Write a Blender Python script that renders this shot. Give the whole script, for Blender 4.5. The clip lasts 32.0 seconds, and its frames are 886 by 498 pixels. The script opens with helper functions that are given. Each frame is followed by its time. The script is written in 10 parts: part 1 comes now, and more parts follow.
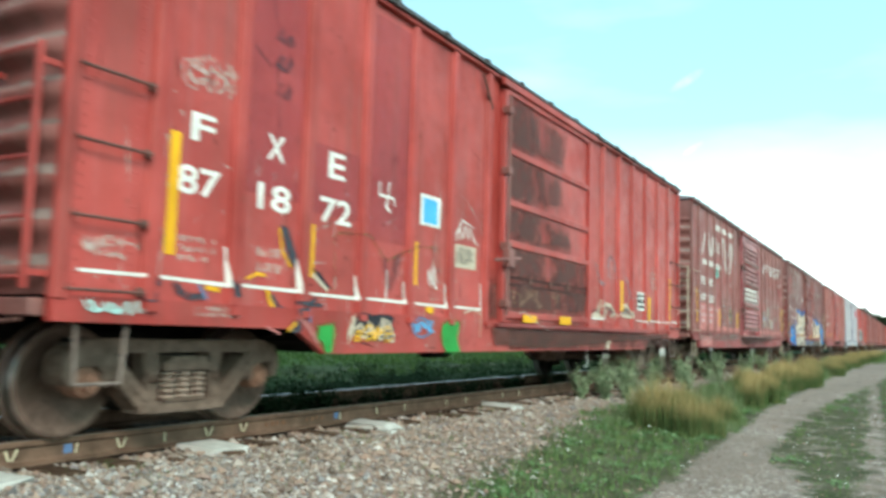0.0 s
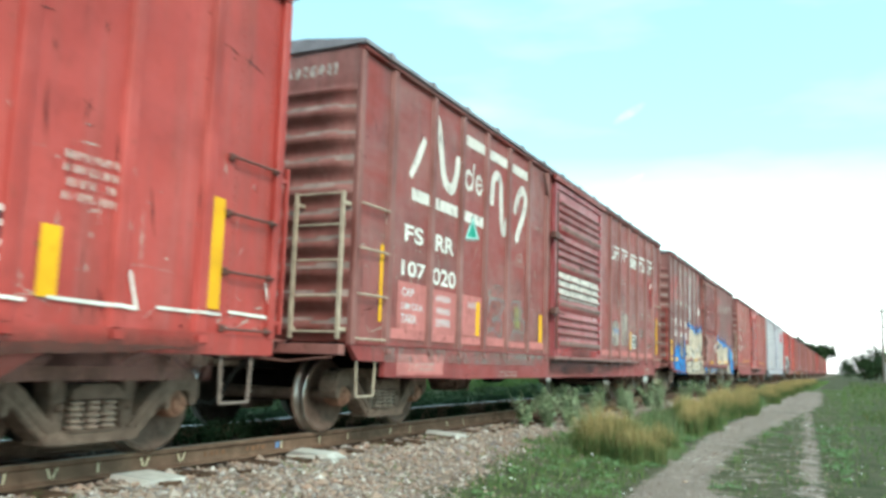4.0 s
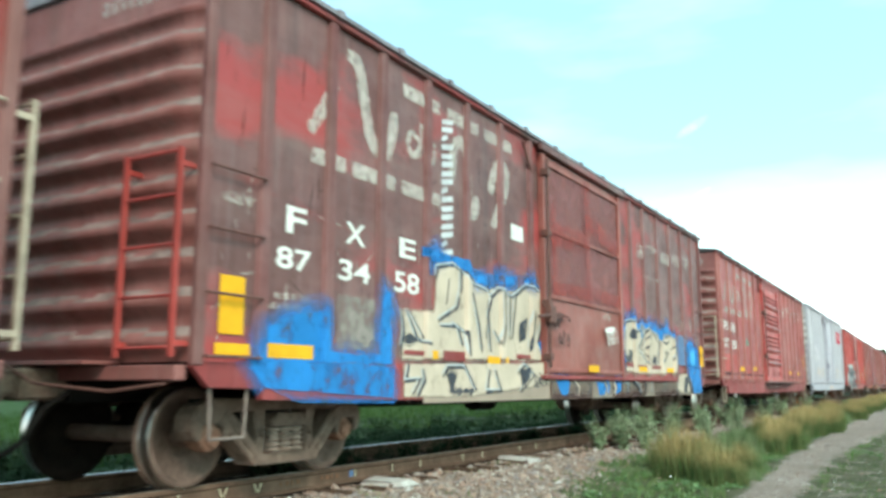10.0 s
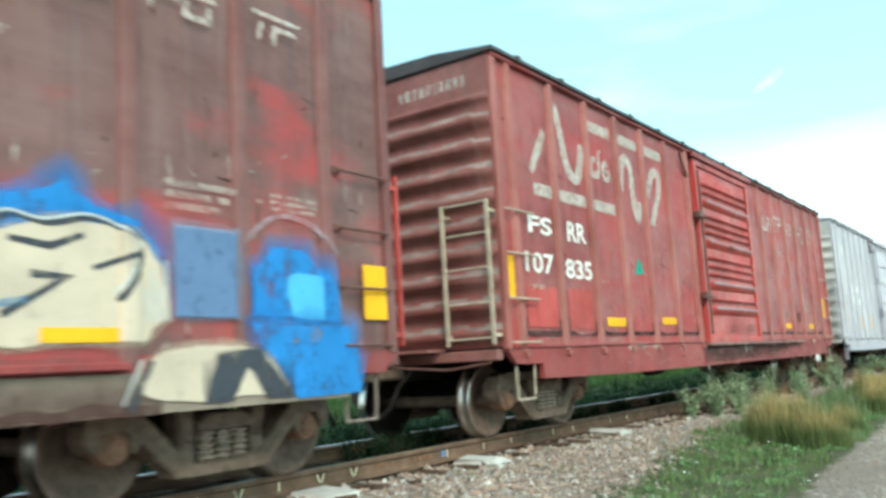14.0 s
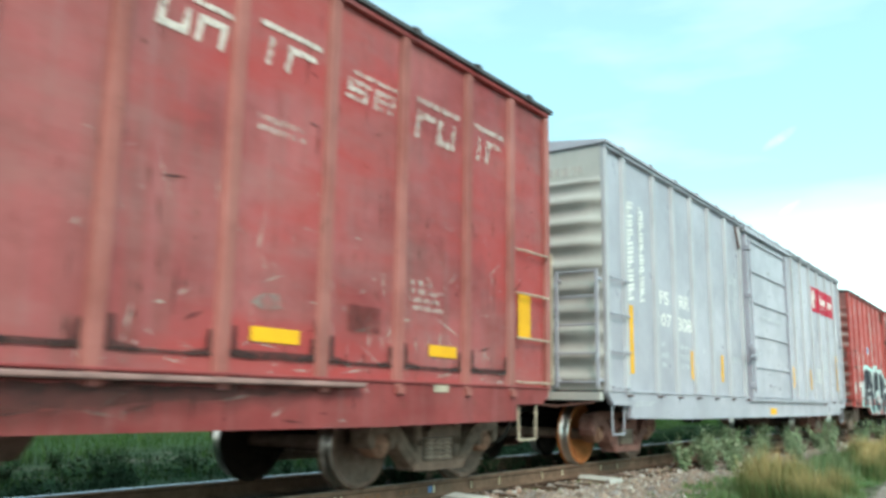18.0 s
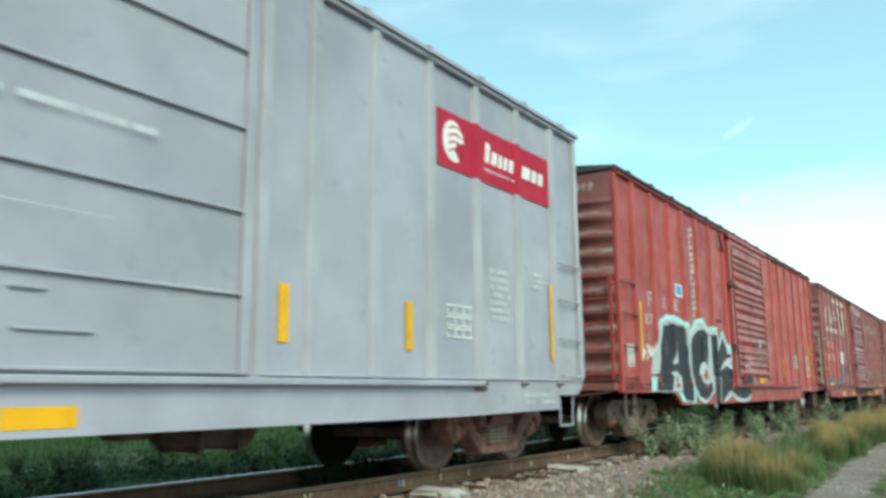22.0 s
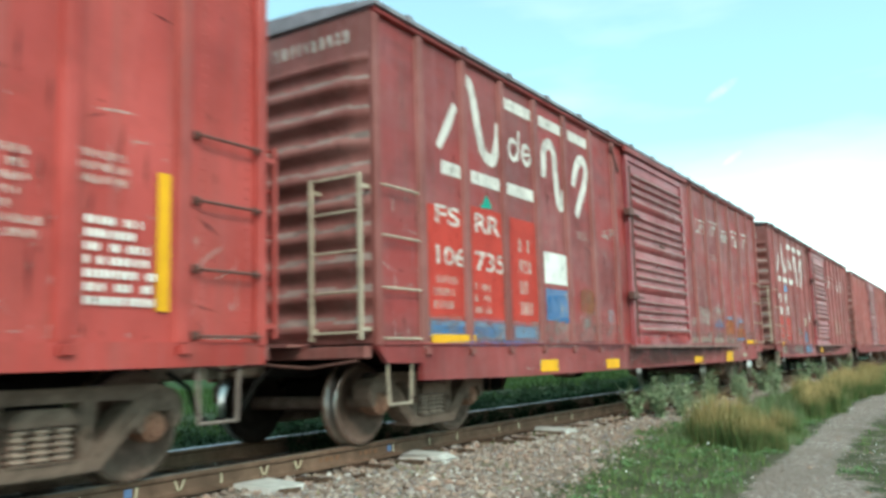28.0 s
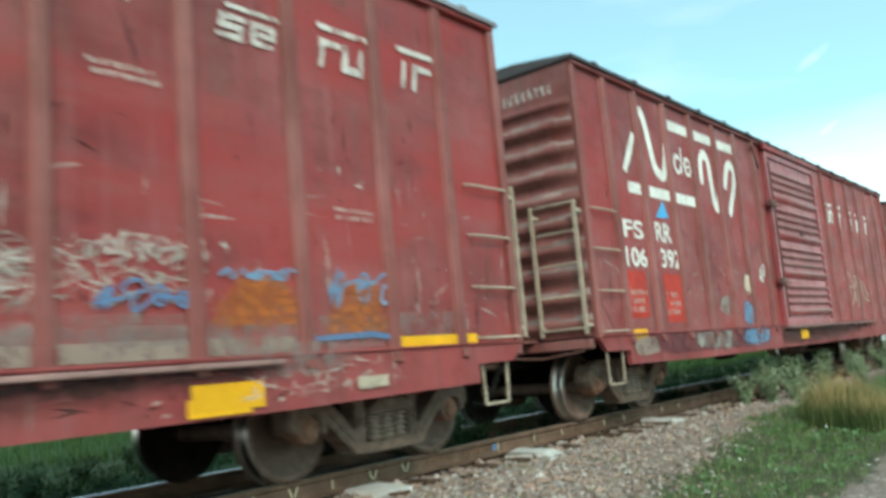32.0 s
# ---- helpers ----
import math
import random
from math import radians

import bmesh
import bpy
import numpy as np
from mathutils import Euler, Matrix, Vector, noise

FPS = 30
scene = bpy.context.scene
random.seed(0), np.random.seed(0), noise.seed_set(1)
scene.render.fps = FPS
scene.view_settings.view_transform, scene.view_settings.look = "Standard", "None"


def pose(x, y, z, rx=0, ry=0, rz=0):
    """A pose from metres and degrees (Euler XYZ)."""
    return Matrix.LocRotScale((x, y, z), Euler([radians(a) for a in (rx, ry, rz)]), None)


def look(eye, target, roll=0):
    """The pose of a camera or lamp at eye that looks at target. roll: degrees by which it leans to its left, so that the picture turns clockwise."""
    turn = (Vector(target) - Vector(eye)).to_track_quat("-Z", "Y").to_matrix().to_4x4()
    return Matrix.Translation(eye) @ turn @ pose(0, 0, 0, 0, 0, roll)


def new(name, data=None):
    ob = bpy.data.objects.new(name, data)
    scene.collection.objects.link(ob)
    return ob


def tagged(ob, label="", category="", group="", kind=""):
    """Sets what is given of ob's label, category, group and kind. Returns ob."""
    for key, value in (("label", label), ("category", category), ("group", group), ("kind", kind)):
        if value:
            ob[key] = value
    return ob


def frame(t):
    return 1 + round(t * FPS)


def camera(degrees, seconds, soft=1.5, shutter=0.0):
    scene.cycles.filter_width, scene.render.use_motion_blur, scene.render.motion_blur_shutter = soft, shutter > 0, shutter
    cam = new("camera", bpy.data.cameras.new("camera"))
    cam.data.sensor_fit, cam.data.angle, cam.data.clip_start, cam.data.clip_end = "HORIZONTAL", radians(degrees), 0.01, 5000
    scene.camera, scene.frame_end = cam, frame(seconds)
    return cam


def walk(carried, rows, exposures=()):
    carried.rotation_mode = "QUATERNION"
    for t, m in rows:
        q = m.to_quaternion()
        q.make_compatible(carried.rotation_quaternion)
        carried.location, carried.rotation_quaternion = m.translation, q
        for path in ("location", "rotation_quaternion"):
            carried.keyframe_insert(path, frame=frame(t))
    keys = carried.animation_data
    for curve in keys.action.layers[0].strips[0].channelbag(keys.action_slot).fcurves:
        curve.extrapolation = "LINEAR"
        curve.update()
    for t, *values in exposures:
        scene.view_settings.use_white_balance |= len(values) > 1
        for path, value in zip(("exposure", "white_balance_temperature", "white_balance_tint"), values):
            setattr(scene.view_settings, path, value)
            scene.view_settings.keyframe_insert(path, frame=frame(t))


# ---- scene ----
# ---- camera ----
EYE = Vector((6.25, 0.0, 0.853))
# seconds, yaw to the left of the track's direction, pitch, lean
TURNS = [
    (0, 29.66, 5.71, 1.60),
    (0.5, 27.82, 5.15, 2.93),
    (1, 28.28, 4.69, 2.40),
    (1.5, 30.70, 4.75, 2.74),
    (2, 29.01, 4.37, 3.24),
    (2.5, 26.78, 6.59, 2.74),
    (3, 31.65, 7.59, -0.34),
    (3.5, 25.12, 7.90, 1.79),
    (5.5, 31.08, 6.66, 1.93),
    (6, 31.68, 8.03, 2.58),
    (6.5, 34.51, 9.19, 1.27),
    (7, 33.97, 9.07, 0.72),
    (7.5, 31.97, 8.42, 1.17),
    (8, 29.85, 7.24, 1.63),
    (8.5, 32.64, 7.26, -0.89),
    (9, 33.30, 8.66, -1.07),
    (9.5, 29.05, 9.29, 1.43),
    (10, 30.48, 9.33, 0.10),
    (10.5, 32.31, 7.66, -1.44),
    (11, 34.55, 9.03, -0.69),
    (11.5, 35.72, 8.27, 1.84),
    (12, 35.13, 7.78, 0.74),
    (12.5, 36.32, 8.95, 1.55),
    (13, 35.43, 8.54, 0.86),
    (13.5, 35.39, 6.63, 1.32),
    (14, 35.87, 8.04, -3.17),
    (14.5, 33.83, 7.96, 0.81),
    (16.5, 34.93, 9.97, -2.24),
    (17, 33.79, 8.70, -2.55),
    (17.5, 34.02, 10.97, -2.39),
    (18, 36.01, 10.38, 0.93),
    (18.5, 37.35, 8.40, -1.15),
    (19, 37.12, 7.64, 1.30),
    (19.5, 37.82, 7.52, 2.07),
    (20, 36.01, 8.22, 2.85),
    (20.5, 36.98, 7.70, 0.42),
    (21, 36.61, 8.31, 0.32),
    (21.5, 33.37, 7.73, -1.68),
    (22, 33.57, 9.95, -0.52),
    (22.5, 35.84, 7.41, -0.29),
    (23, 38.21, 7.77, -0.14),
    (23.5, 33.54, 7.52, -1.52),
    (24, 31.40, 7.94, -1.76),
    (24.5, 30.87, 7.57, -3.08),
    (25, 33.49, 7.92, -2.03),
    (25.5, 35.43, 6.81, -1.19),
    (27.5, 33.03, 8.51, -0.47),
    (28, 32.60, 7.59, -1.57),
    (28.5, 31.34, 7.78, -1.86),
    (29, 32.01, 7.81, -1.17),
    (29.5, 33.24, 7.91, 0.36),
    (30, 32.93, 7.90, 1.31),
    (30.5, 35.22, 9.67, 1.47),
    (31, 36.09, 10.10, -2.49),
    (31.5, 37.82, 10.30, -4.70),
    (32, 38.90, 7.88, -4.99),
]


def aim(yaw, pitch):
    yaw, pitch = radians(yaw), radians(pitch)
    return Vector((-math.sin(yaw) * math.cos(pitch), math.cos(yaw) * math.cos(pitch), math.sin(pitch)))


cam = camera(56.40, 32.0, soft=3.3, shutter=0.5)
walk(cam, [(t, look(EYE, EYE + aim(yaw, pitch), lean)) for t, yaw, pitch, lean in TURNS], exposures=[(0.0, 0.38), (6.0, 0.53), (9.0, 0.52), (14.5, 0.55), (17.0, 0.45), (18.0, 0.42), (19.0, 0.46), (20.0, 0.2), (22.0, 0.08), (24.0, 0.03), (25.5, 0.2), (28.0, 0.3), (31.0, 0.25), (32.0, 0.12)])

# how far the train has rolled towards the camera, in metres, at each second
ROLLED = [
    (0, 0.00), (1, 3.21), (2, 6.53), (3, 9.84), (3.5, 11.47), (5.5, 18.29),
    (6, 19.94), (7, 23.51), (8, 27.03), (9, 30.62), (10, 34.20), (11, 37.73),
    (12, 41.50), (13, 45.11), (14, 48.68), (14.5, 50.49), (16.5, 58.04), (17, 59.99),
    (18, 63.86), (19, 67.79), (20, 71.69), (21, 75.47), (22, 79.33), (23, 83.18),
    (24, 87.01), (25, 90.77), (25.5, 92.71), (27.5, 100.57), (28, 102.49), (29, 106.36),
    (30, 110.26), (31, 114.24), (32, 118.12),
]


def rolled(t):
    return float(np.interp(t, [r[0] for r in ROLLED], [r[1] for r in ROLLED]))


# ---- sky, sun ----
SUN_AT = (radians(48), radians(115))  # elevation, turn
world = bpy.data.worlds.new("sky")
scene.world = world
world.use_nodes = True


def sky_nodes(nt):
    n, l = nt.nodes, nt.links
    n.clear()
    out, bg = n.new("ShaderNodeOutputWorld"), n.new("ShaderNodeBackground")
    sky = n.new("ShaderNodeTexSky")
    sky.sky_type, sky.sun_disc = "NISHITA", False
    sky.sun_elevation, sky.sun_rotation = SUN_AT
    sky.air_density, sky.dust_density, sky.ozone_density = 1.0, 1.5, 3.0
    # a thin veil of cloud, thicker towards the horizon
    co, sep = n.new("ShaderNodeTexCoord"), n.new("ShaderNodeSeparateXYZ")
    l.new(co.outputs["Generated"], sep.inputs[0])
    veil = n.new("ShaderNodeMapRange")
    veil.inputs["From Min"].default_value, veil.inputs["From Max"].default_value = 0.0, 0.245
    veil.inputs["To Min"].default_value, veil.inputs["To Max"].default_value = 1.0, 0.12
    l.new(sep.outputs["Z"], veil.inputs["Value"])
    squash = n.new("ShaderNodeMapping")
    squash.inputs["Scale"].default_value = (1.6, 1.6, 6.0)
    l.new(co.outputs["Generated"], squash.inputs["Vector"])
    noise_tex = n.new("ShaderNodeTexNoise")
    noise_tex.inputs["Scale"].default_value, noise_tex.inputs["Detail"].default_value = 2.2, 6.0
    l.new(squash.outputs[0], noise_tex.inputs["Vector"])
    wisp = n.new("ShaderNodeMapRange")
    wisp.inputs["From Min"].default_value, wisp.inputs["From Max"].default_value = 0.5, 0.75
    wisp.inputs["To Max"].default_value = 0.12
    l.new(noise_tex.outputs["Fac"], wisp.inputs["Value"])
    add = n.new("ShaderNodeMath")
    add.operation, add.use_clamp = "ADD", True
    l.new(veil.outputs[0], add.inputs[0])
    l.new(wisp.outputs[0], add.inputs[1])
    # two scraps of torn white cloud low over the train
    level = add.outputs[0]
    for way, wide in (((-0.217, 0.931, 0.292), 0.020), ((-0.215, 0.953, 0.218), 0.013)):
        side, rise = Vector((0.974, 0.227, 0.0)), Vector((0.065, -0.28, 0.957))
        total = None
        for axis, size in ((side, wide), (rise - 0.55 * side, wide * 0.36)):
            dot, off, sq = n.new("ShaderNodeVectorMath"), n.new("ShaderNodeMath"), n.new("ShaderNodeMath")
            dot.operation, dot.inputs[1].default_value = "DOT_PRODUCT", axis
            l.new(co.outputs["Generated"], dot.inputs[0])
            off.operation, off.inputs[1].default_value, off.inputs[2].default_value = "MULTIPLY_ADD", 1 / size, -Vector(way).dot(axis) / size
            l.new(dot.outputs["Value"], off.inputs[0])
            sq.operation, sq.inputs[1].default_value = "POWER", 2.0
            l.new(off.outputs[0], sq.inputs[0])
            if total is None:
                total = sq.outputs[0]
            else:
                both = n.new("ShaderNodeMath")
                l.new(total, both.inputs[0])
                l.new(sq.outputs[0], both.inputs[1])
                total = both.outputs[0]
        torn = n.new("ShaderNodeTexNoise")
        torn.inputs["Scale"].default_value, torn.inputs["Detail"].default_value = 60.0, 4.0
        l.new(co.outputs["Generated"], torn.inputs["Vector"])
        scrap, thin, sum_up = n.new("ShaderNodeMapRange"), n.new("ShaderNodeMath"), n.new("ShaderNodeMath")
        scrap.inputs["From Min"].default_value, scrap.inputs["From Max"].default_value = 1.0, 0.0
        scrap.inputs["To Max"].default_value = 0.26
        l.new(total, scrap.inputs["Value"])
        rag = n.new("ShaderNodeMapRange")
        rag.inputs["From Min"].default_value, rag.inputs["From Max"].default_value = 0.35, 0.8
        l.new(torn.outputs["Fac"], rag.inputs["Value"])
        thin.operation = "MULTIPLY"
        l.new(scrap.outputs[0], thin.inputs[0])
        l.new(rag.outputs[0], thin.inputs[1])
        sum_up.operation, sum_up.use_clamp = "ADD", True
        l.new(level, sum_up.inputs[0])
        l.new(thin.outputs[0], sum_up.inputs[1])
        level = sum_up.outputs[0]
    mix = n.new("ShaderNodeMix")
    mix.data_type = "RGBA"
    l.new(level, mix.inputs["Factor"])
    tint = n.new("ShaderNodeMix")
    tint.data_type, tint.blend_type = "RGBA", "MULTIPLY"
    tint.inputs["Factor"].default_value = 1.0
    tint.inputs["B"].default_value = (0.84, 1.46, 1.08, 1)
    l.new(sky.outputs[0], tint.inputs["A"])
    l.new(tint.outputs["Result"], mix.inputs["A"])
    mix.inputs["B"].default_value = (8.4, 8.8, 8.8, 1)
    l.new(mix.outputs["Result"], bg.inputs["Color"])
    bg.inputs["Strength"].default_value = 0.207
    l.new(bg.outputs[0], out.inputs[0])


sky_nodes(world.node_tree)
sun = new("sun", bpy.data.lights.new("sun", "SUN"))
sun.data.energy, sun.data.angle, sun.data.color = 2.25, radians(18), (1.0, 0.85, 0.76)
sun.matrix_world = look((40, -20, 40), (0, 14, 0))

# ---- building tools ----
def part(name, bm, material, parent=None, label="", smooth=False):
    me = bm if isinstance(bm, bpy.types.Mesh) else bpy.data.meshes.new(name)
    if me is not bm:
        bm.to_mesh(me)
        bm.free()
        me.materials.append(material)
        if smooth:
            me.polygons.foreach_set("use_smooth", [True] * len(me.polygons))
    ob = new(name, me)
    ob.parent = parent
    if label:
        ob["label"] = label
    return ob


def raw_mesh(name, verts, faces, material, smooth=False):
    me = bpy.data.meshes.new(name)
    me.from_pydata(verts, [], faces)
    me.materials.append(material)
    if smooth:
        me.polygons.foreach_set("use_smooth", [True] * len(me.polygons))
    return me


def box(bm, x0, x1, y0, y1, z0, z1, bevel=0.0):
    vs = [bm.verts.new((x, y, z)) for x in (x0, x1) for y in (y0, y1) for z in (z0, z1)]
    fs = [bm.faces.new([vs[i] for i in q]) for q in ((0, 1, 3, 2), (4, 6, 7, 5), (0, 4, 5, 1), (2, 3, 7, 6), (0, 2, 6, 4), (1, 5, 7, 3))]
    if bevel:
        bmesh.ops.bevel(bm, geom=list({e for f in fs for e in f.edges}), offset=bevel, segments=1, affect="EDGES")
    return bm


def rod(bm, a, b, r, sides=8, r2=None):
    a, b = Vector(a), Vector(b)
    turn = (b - a).to_track_quat("Z", "Y").to_matrix()
    rings = []
    for c, rr in ((a, r), (b, r if r2 is None else r2)):
        rings.append([bm.verts.new(c + turn @ Vector((rr * math.cos(k * math.tau / sides), rr * math.sin(k * math.tau / sides), 0))) for k in range(sides)])
    for k in range(sides):
        bm.faces.new((rings[0][k], rings[0][k - 1], rings[1][k - 1], rings[1][k]))
    bm.faces.new(rings[0])
    bm.faces.new(rings[1][::-1])
    return bm


def bent_rod(bm, points, r, sides=6):
    for a, b in zip(points, points[1:]):
        rod(bm, a, b, r, sides)
    return bm


def prism(bm, outline, axis, a, b):
    """An outline of (u, v) drawn out between a and b along the x, y or z axis."""
    put = {"x": lambda u, v, w: (w, u, v), "y": lambda u, v, w: (u, w, v), "z": lambda u, v, w: (u, v, w)}[axis]
    lo, hi = [bm.verts.new(put(u, v, a)) for u, v in outline], [bm.verts.new(put(u, v, b)) for u, v in outline]
    n = len(outline)
    for k in range(n):
        bm.faces.new((lo[k - 1], lo[k], hi[k], hi[k - 1]))
    bm.faces.new(lo[::-1])
    bm.faces.new(hi)
    bmesh.ops.recalc_face_normals(bm, faces=bm.faces)
    return bm


def lathe(bm, profile, sides=28):
    """Rings of (x, r) round the x axis."""
    rings = [[bm.verts.new((x, r * math.cos(k * math.tau / sides), r * math.sin(k * math.tau / sides))) for k in range(sides)] for x, r in profile]
    for a, b in zip(rings, rings[1:]):
        for k in range(sides):
            bm.faces.new((a[k - 1], a[k], b[k], b[k - 1]))
    bm.faces.new(rings[0])
    bm.faces.new(rings[-1][::-1])
    bmesh.ops.recalc_face_normals(bm, faces=bm.faces)
    return bm


def node_material(name):
    m = bpy.data.materials.new(name)
    m.use_nodes = True
    nt = m.node_tree
    return m, nt, nt.nodes["Principled BSDF"]


def noise_at(nt, scale, detail=4.0, stretch=(1, 1, 1), rough=0.6):
    co, mp, no = nt.nodes.new("ShaderNodeTexCoord"), nt.nodes.new("ShaderNodeMapping"), nt.nodes.new("ShaderNodeTexNoise")
    info = nt.nodes.new("ShaderNodeObjectInfo")
    mp.inputs["Scale"].default_value = stretch
    no.noise_dimensions = "4D"
    no.inputs["Scale"].default_value, no.inputs["Detail"].default_value, no.inputs["Roughness"].default_value = scale, detail, rough
    times = nt.nodes.new("ShaderNodeMath")
    times.operation, times.inputs[1].default_value = "MULTIPLY", 40.0
    nt.links.new(info.outputs["Random"], times.inputs[0])
    nt.links.new(times.outputs[0], no.inputs["W"])
    nt.links.new(co.outputs["Object"], mp.inputs["Vector"])
    nt.links.new(mp.outputs[0], no.inputs["Vector"])
    return no.outputs["Fac"]


def ramp(nt, value, a, b, lo=0.0, hi=1.0):
    r = nt.nodes.new("ShaderNodeMapRange")
    r.inputs["From Min"].default_value, r.inputs["From Max"].default_value = a, b
    r.inputs["To Min"].default_value, r.inputs["To Max"].default_value = lo, hi
    nt.links.new(value, r.inputs["Value"])
    return r.outputs[0]


def blend(nt, fac, a, b):
    m = nt.nodes.new("ShaderNodeMix")
    m.data_type = "RGBA"
    for key, v in (("Factor", fac), ("A", a), ("B", b)):
        if isinstance(v, (tuple, float, int)):
            m.inputs[key].default_value = (*v, 1) if isinstance(v, tuple) else v
        else:
            nt.links.new(v, m.inputs[key])
    return m.outputs["Result"]


def bump(nt, bsdf, value, strength=0.2, distance=0.01):
    b = nt.nodes.new("ShaderNodeBump")
    b.inputs["Strength"].default_value, b.inputs["Distance"].default_value = strength, distance
    nt.links.new(value, b.inputs["Height"])
    nt.links.new(b.outputs[0], bsdf.inputs["Normal"])


def shade(c, k):
    return tuple(min(1.0, v * k) for v in c)


def paint(name, colour, dirt=0.4, rust=0.3, fade=0.25, gloss=0.5, dust=(0.11, 0.075, 0.06), mottle=0.24, haze=0.0, fresh=None):
    """Old vehicle enamel: faded in patches, streaked by rain from top to bottom, rusting through, dusty."""
    m, nt, b = node_material(name)
    base = blend(nt, ramp(nt, noise_at(nt, 0.7, 5), 0.35, 0.65), shade(colour, 1 - mottle), tuple(v + (0.42 - v) * fade * 0.5 for v in shade(colour, 1.25)))
    streak = ramp(nt, noise_at(nt, 1.0, 5, (6.0, 6.0, 0.35)), 0.48, 0.78, 0, dirt)
    base = blend(nt, streak, base, dust)
    base = blend(nt, ramp(nt, noise_at(nt, 1.0, 6, (9.0, 9.0, 0.5)), 0.55, 0.8, 0, dirt * 0.8), base, tuple(v + (0.5 - v) * 0.3 for v in colour))
    smear = ramp(nt, noise_at(nt, 1.7, 6, (1, 1, 1.6)), 0.5, 0.75, 0, dirt * 0.9)
    base = blend(nt, smear, base, shade(colour, 0.45))
    if fresh:
        # older coat showing through in wide cloudy patches
        base = blend(nt, ramp(nt, noise_at(nt, 0.9, 5, (1, 0.55, 1.3), 0.55), 0.47, 0.58, 0, 0.85), base, fresh)
    if haze:
        # wiped-on dust lying in level bands
        base = blend(nt, ramp(nt, noise_at(nt, 1.0, 6, (1, 0.7, 3.2), 0.62), 0.46, 0.7, 0, haze), base, (0.25, 0.165, 0.15))
    scuff = ramp(nt, noise_at(nt, 1.0, 7, (14.0, 14.0, 3.0), 0.72), 0.57, 0.66, 0, dirt * 0.75)
    base = blend(nt, scuff, base, shade(colour, 0.35))
    spots = ramp(nt, noise_at(nt, 9.0, 6, (1, 1, 0.6), 0.7), 0.6, 0.68, 0, rust)
    base = blend(nt, spots, base, (0.10, 0.045, 0.025))
    nt.links.new(base, b.inputs["Base Color"])
    nt.links.new(ramp(nt, noise_at(nt, 3.0, 4), 0.3, 0.7, gloss - 0.1, gloss + 0.2), b.inputs["Roughness"])
    b.inputs["Specular IOR Level"].default_value = 0.3
    bump(nt, b, noise_at(nt, 1.3, 3), 0.25, 0.03)
    return m


def plain(name, colour, rough=0.7, metal=0.0, vary=0.3, scale=8.0, relief=0.2):
    m, nt, b = node_material(name)
    base = blend(nt, ramp(nt, noise_at(nt, scale, 5), 0.3, 0.72), shade(colour, 1 - vary), shade(colour, 1 + vary))
    base = blend(nt, ramp(nt, noise_at(nt, scale * 0.17, 3), 0.4, 0.7, 0, vary), base, shade(colour, 0.6))
    nt.links.new(base, b.inputs["Base Color"])
    b.inputs["Roughness"].default_value, b.inputs["Metallic"].default_value = rough, metal
    if rough > 0.75:
        b.inputs["Specular IOR Level"].default_value = 0.1
    if relief:
        bump(nt, b, noise_at(nt, scale * 2.5, 4), relief, 0.01)
    return m


def stencil(name, colour, worn=0.35, scale=14.0, cover=1.0):
    """Lettering and sprayed paint, worn through in places to what lies under it."""
    m, nt, b = node_material(name)
    base = blend(nt, ramp(nt, noise_at(nt, 2.0, 4), 0.35, 0.7), colour, shade(colour, 0.72))
    nt.links.new(base, b.inputs["Base Color"])
    b.inputs["Roughness"].default_value, b.inputs["Specular IOR Level"].default_value = 0.65, 0.2
    gone = ramp(nt, noise_at(nt, scale, 6, (1, 1, 0.7), 0.75), 0.62 - 0.28 * worn, 0.80 - 0.28 * worn, cover, cover * (1.0 - min(1, worn * 2.2)))
    nt.links.new(gone, b.inputs["Alpha"])
    return m


OXIDE, BROWN, SCARLET, MAROON, GREY = (0.375, 0.040, 0.031), (0.218, 0.040, 0.034), (0.40, 0.042, 0.035), (0.272, 0.041, 0.041), (0.316, 0.307, 0.355)
M_OXIDE = paint("red oxide paint", OXIDE, 0.42, 0.25, 0.12, 0.45)
M_RIB = paint("sun-bleached rib paint", (0.29, 0.072, 0.057), 0.4, 0.35, 0.25)
M_BROWNRIB = paint("dusty brown rib paint", (0.20, 0.056, 0.046), 0.4, 0.35, 0.3)
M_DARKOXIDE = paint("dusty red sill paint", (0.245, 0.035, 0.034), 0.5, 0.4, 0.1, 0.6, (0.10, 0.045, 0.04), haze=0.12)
M_SOOTY = paint("soot-stained brown paint", (0.148, 0.058, 0.053), 0.6, 0.3, 0.2, 0.5, (0.06, 0.04, 0.038), 0.2, 0.3, (0.36, 0.05, 0.05))
M_SOOTRIB = paint("soot-stained rib paint", (0.165, 0.05, 0.046), 0.5, 0.3, 0.2, haze=0.2)
M_BROWN = paint("weathered brown paint", BROWN, 0.6, 0.35, 0.2, haze=0.35, fresh=(0.25, 0.04, 0.034))
M_MAROON = paint("faded maroon paint", MAROON, 0.5, 0.35, 0.22, haze=0.28, fresh=(0.34, 0.042, 0.04))
M_WINE = paint("weathered wine-red paint", (0.238, 0.036, 0.035), 0.55, 0.35, 0.12, haze=0.16, fresh=(0.30, 0.036, 0.034))
M_WINERIB = paint("weathered wine-red rib paint", (0.225, 0.052, 0.043), 0.45, 0.35, 0.2)
M_SCARLET = paint("scuffed scarlet paint", SCARLET, 0.45, 0.3, 0.12)
M_GREY = paint("pale grey paint", GREY, 0.07, 0.05, 0.12, 0.34, (0.27, 0.27, 0.28), 0.1)
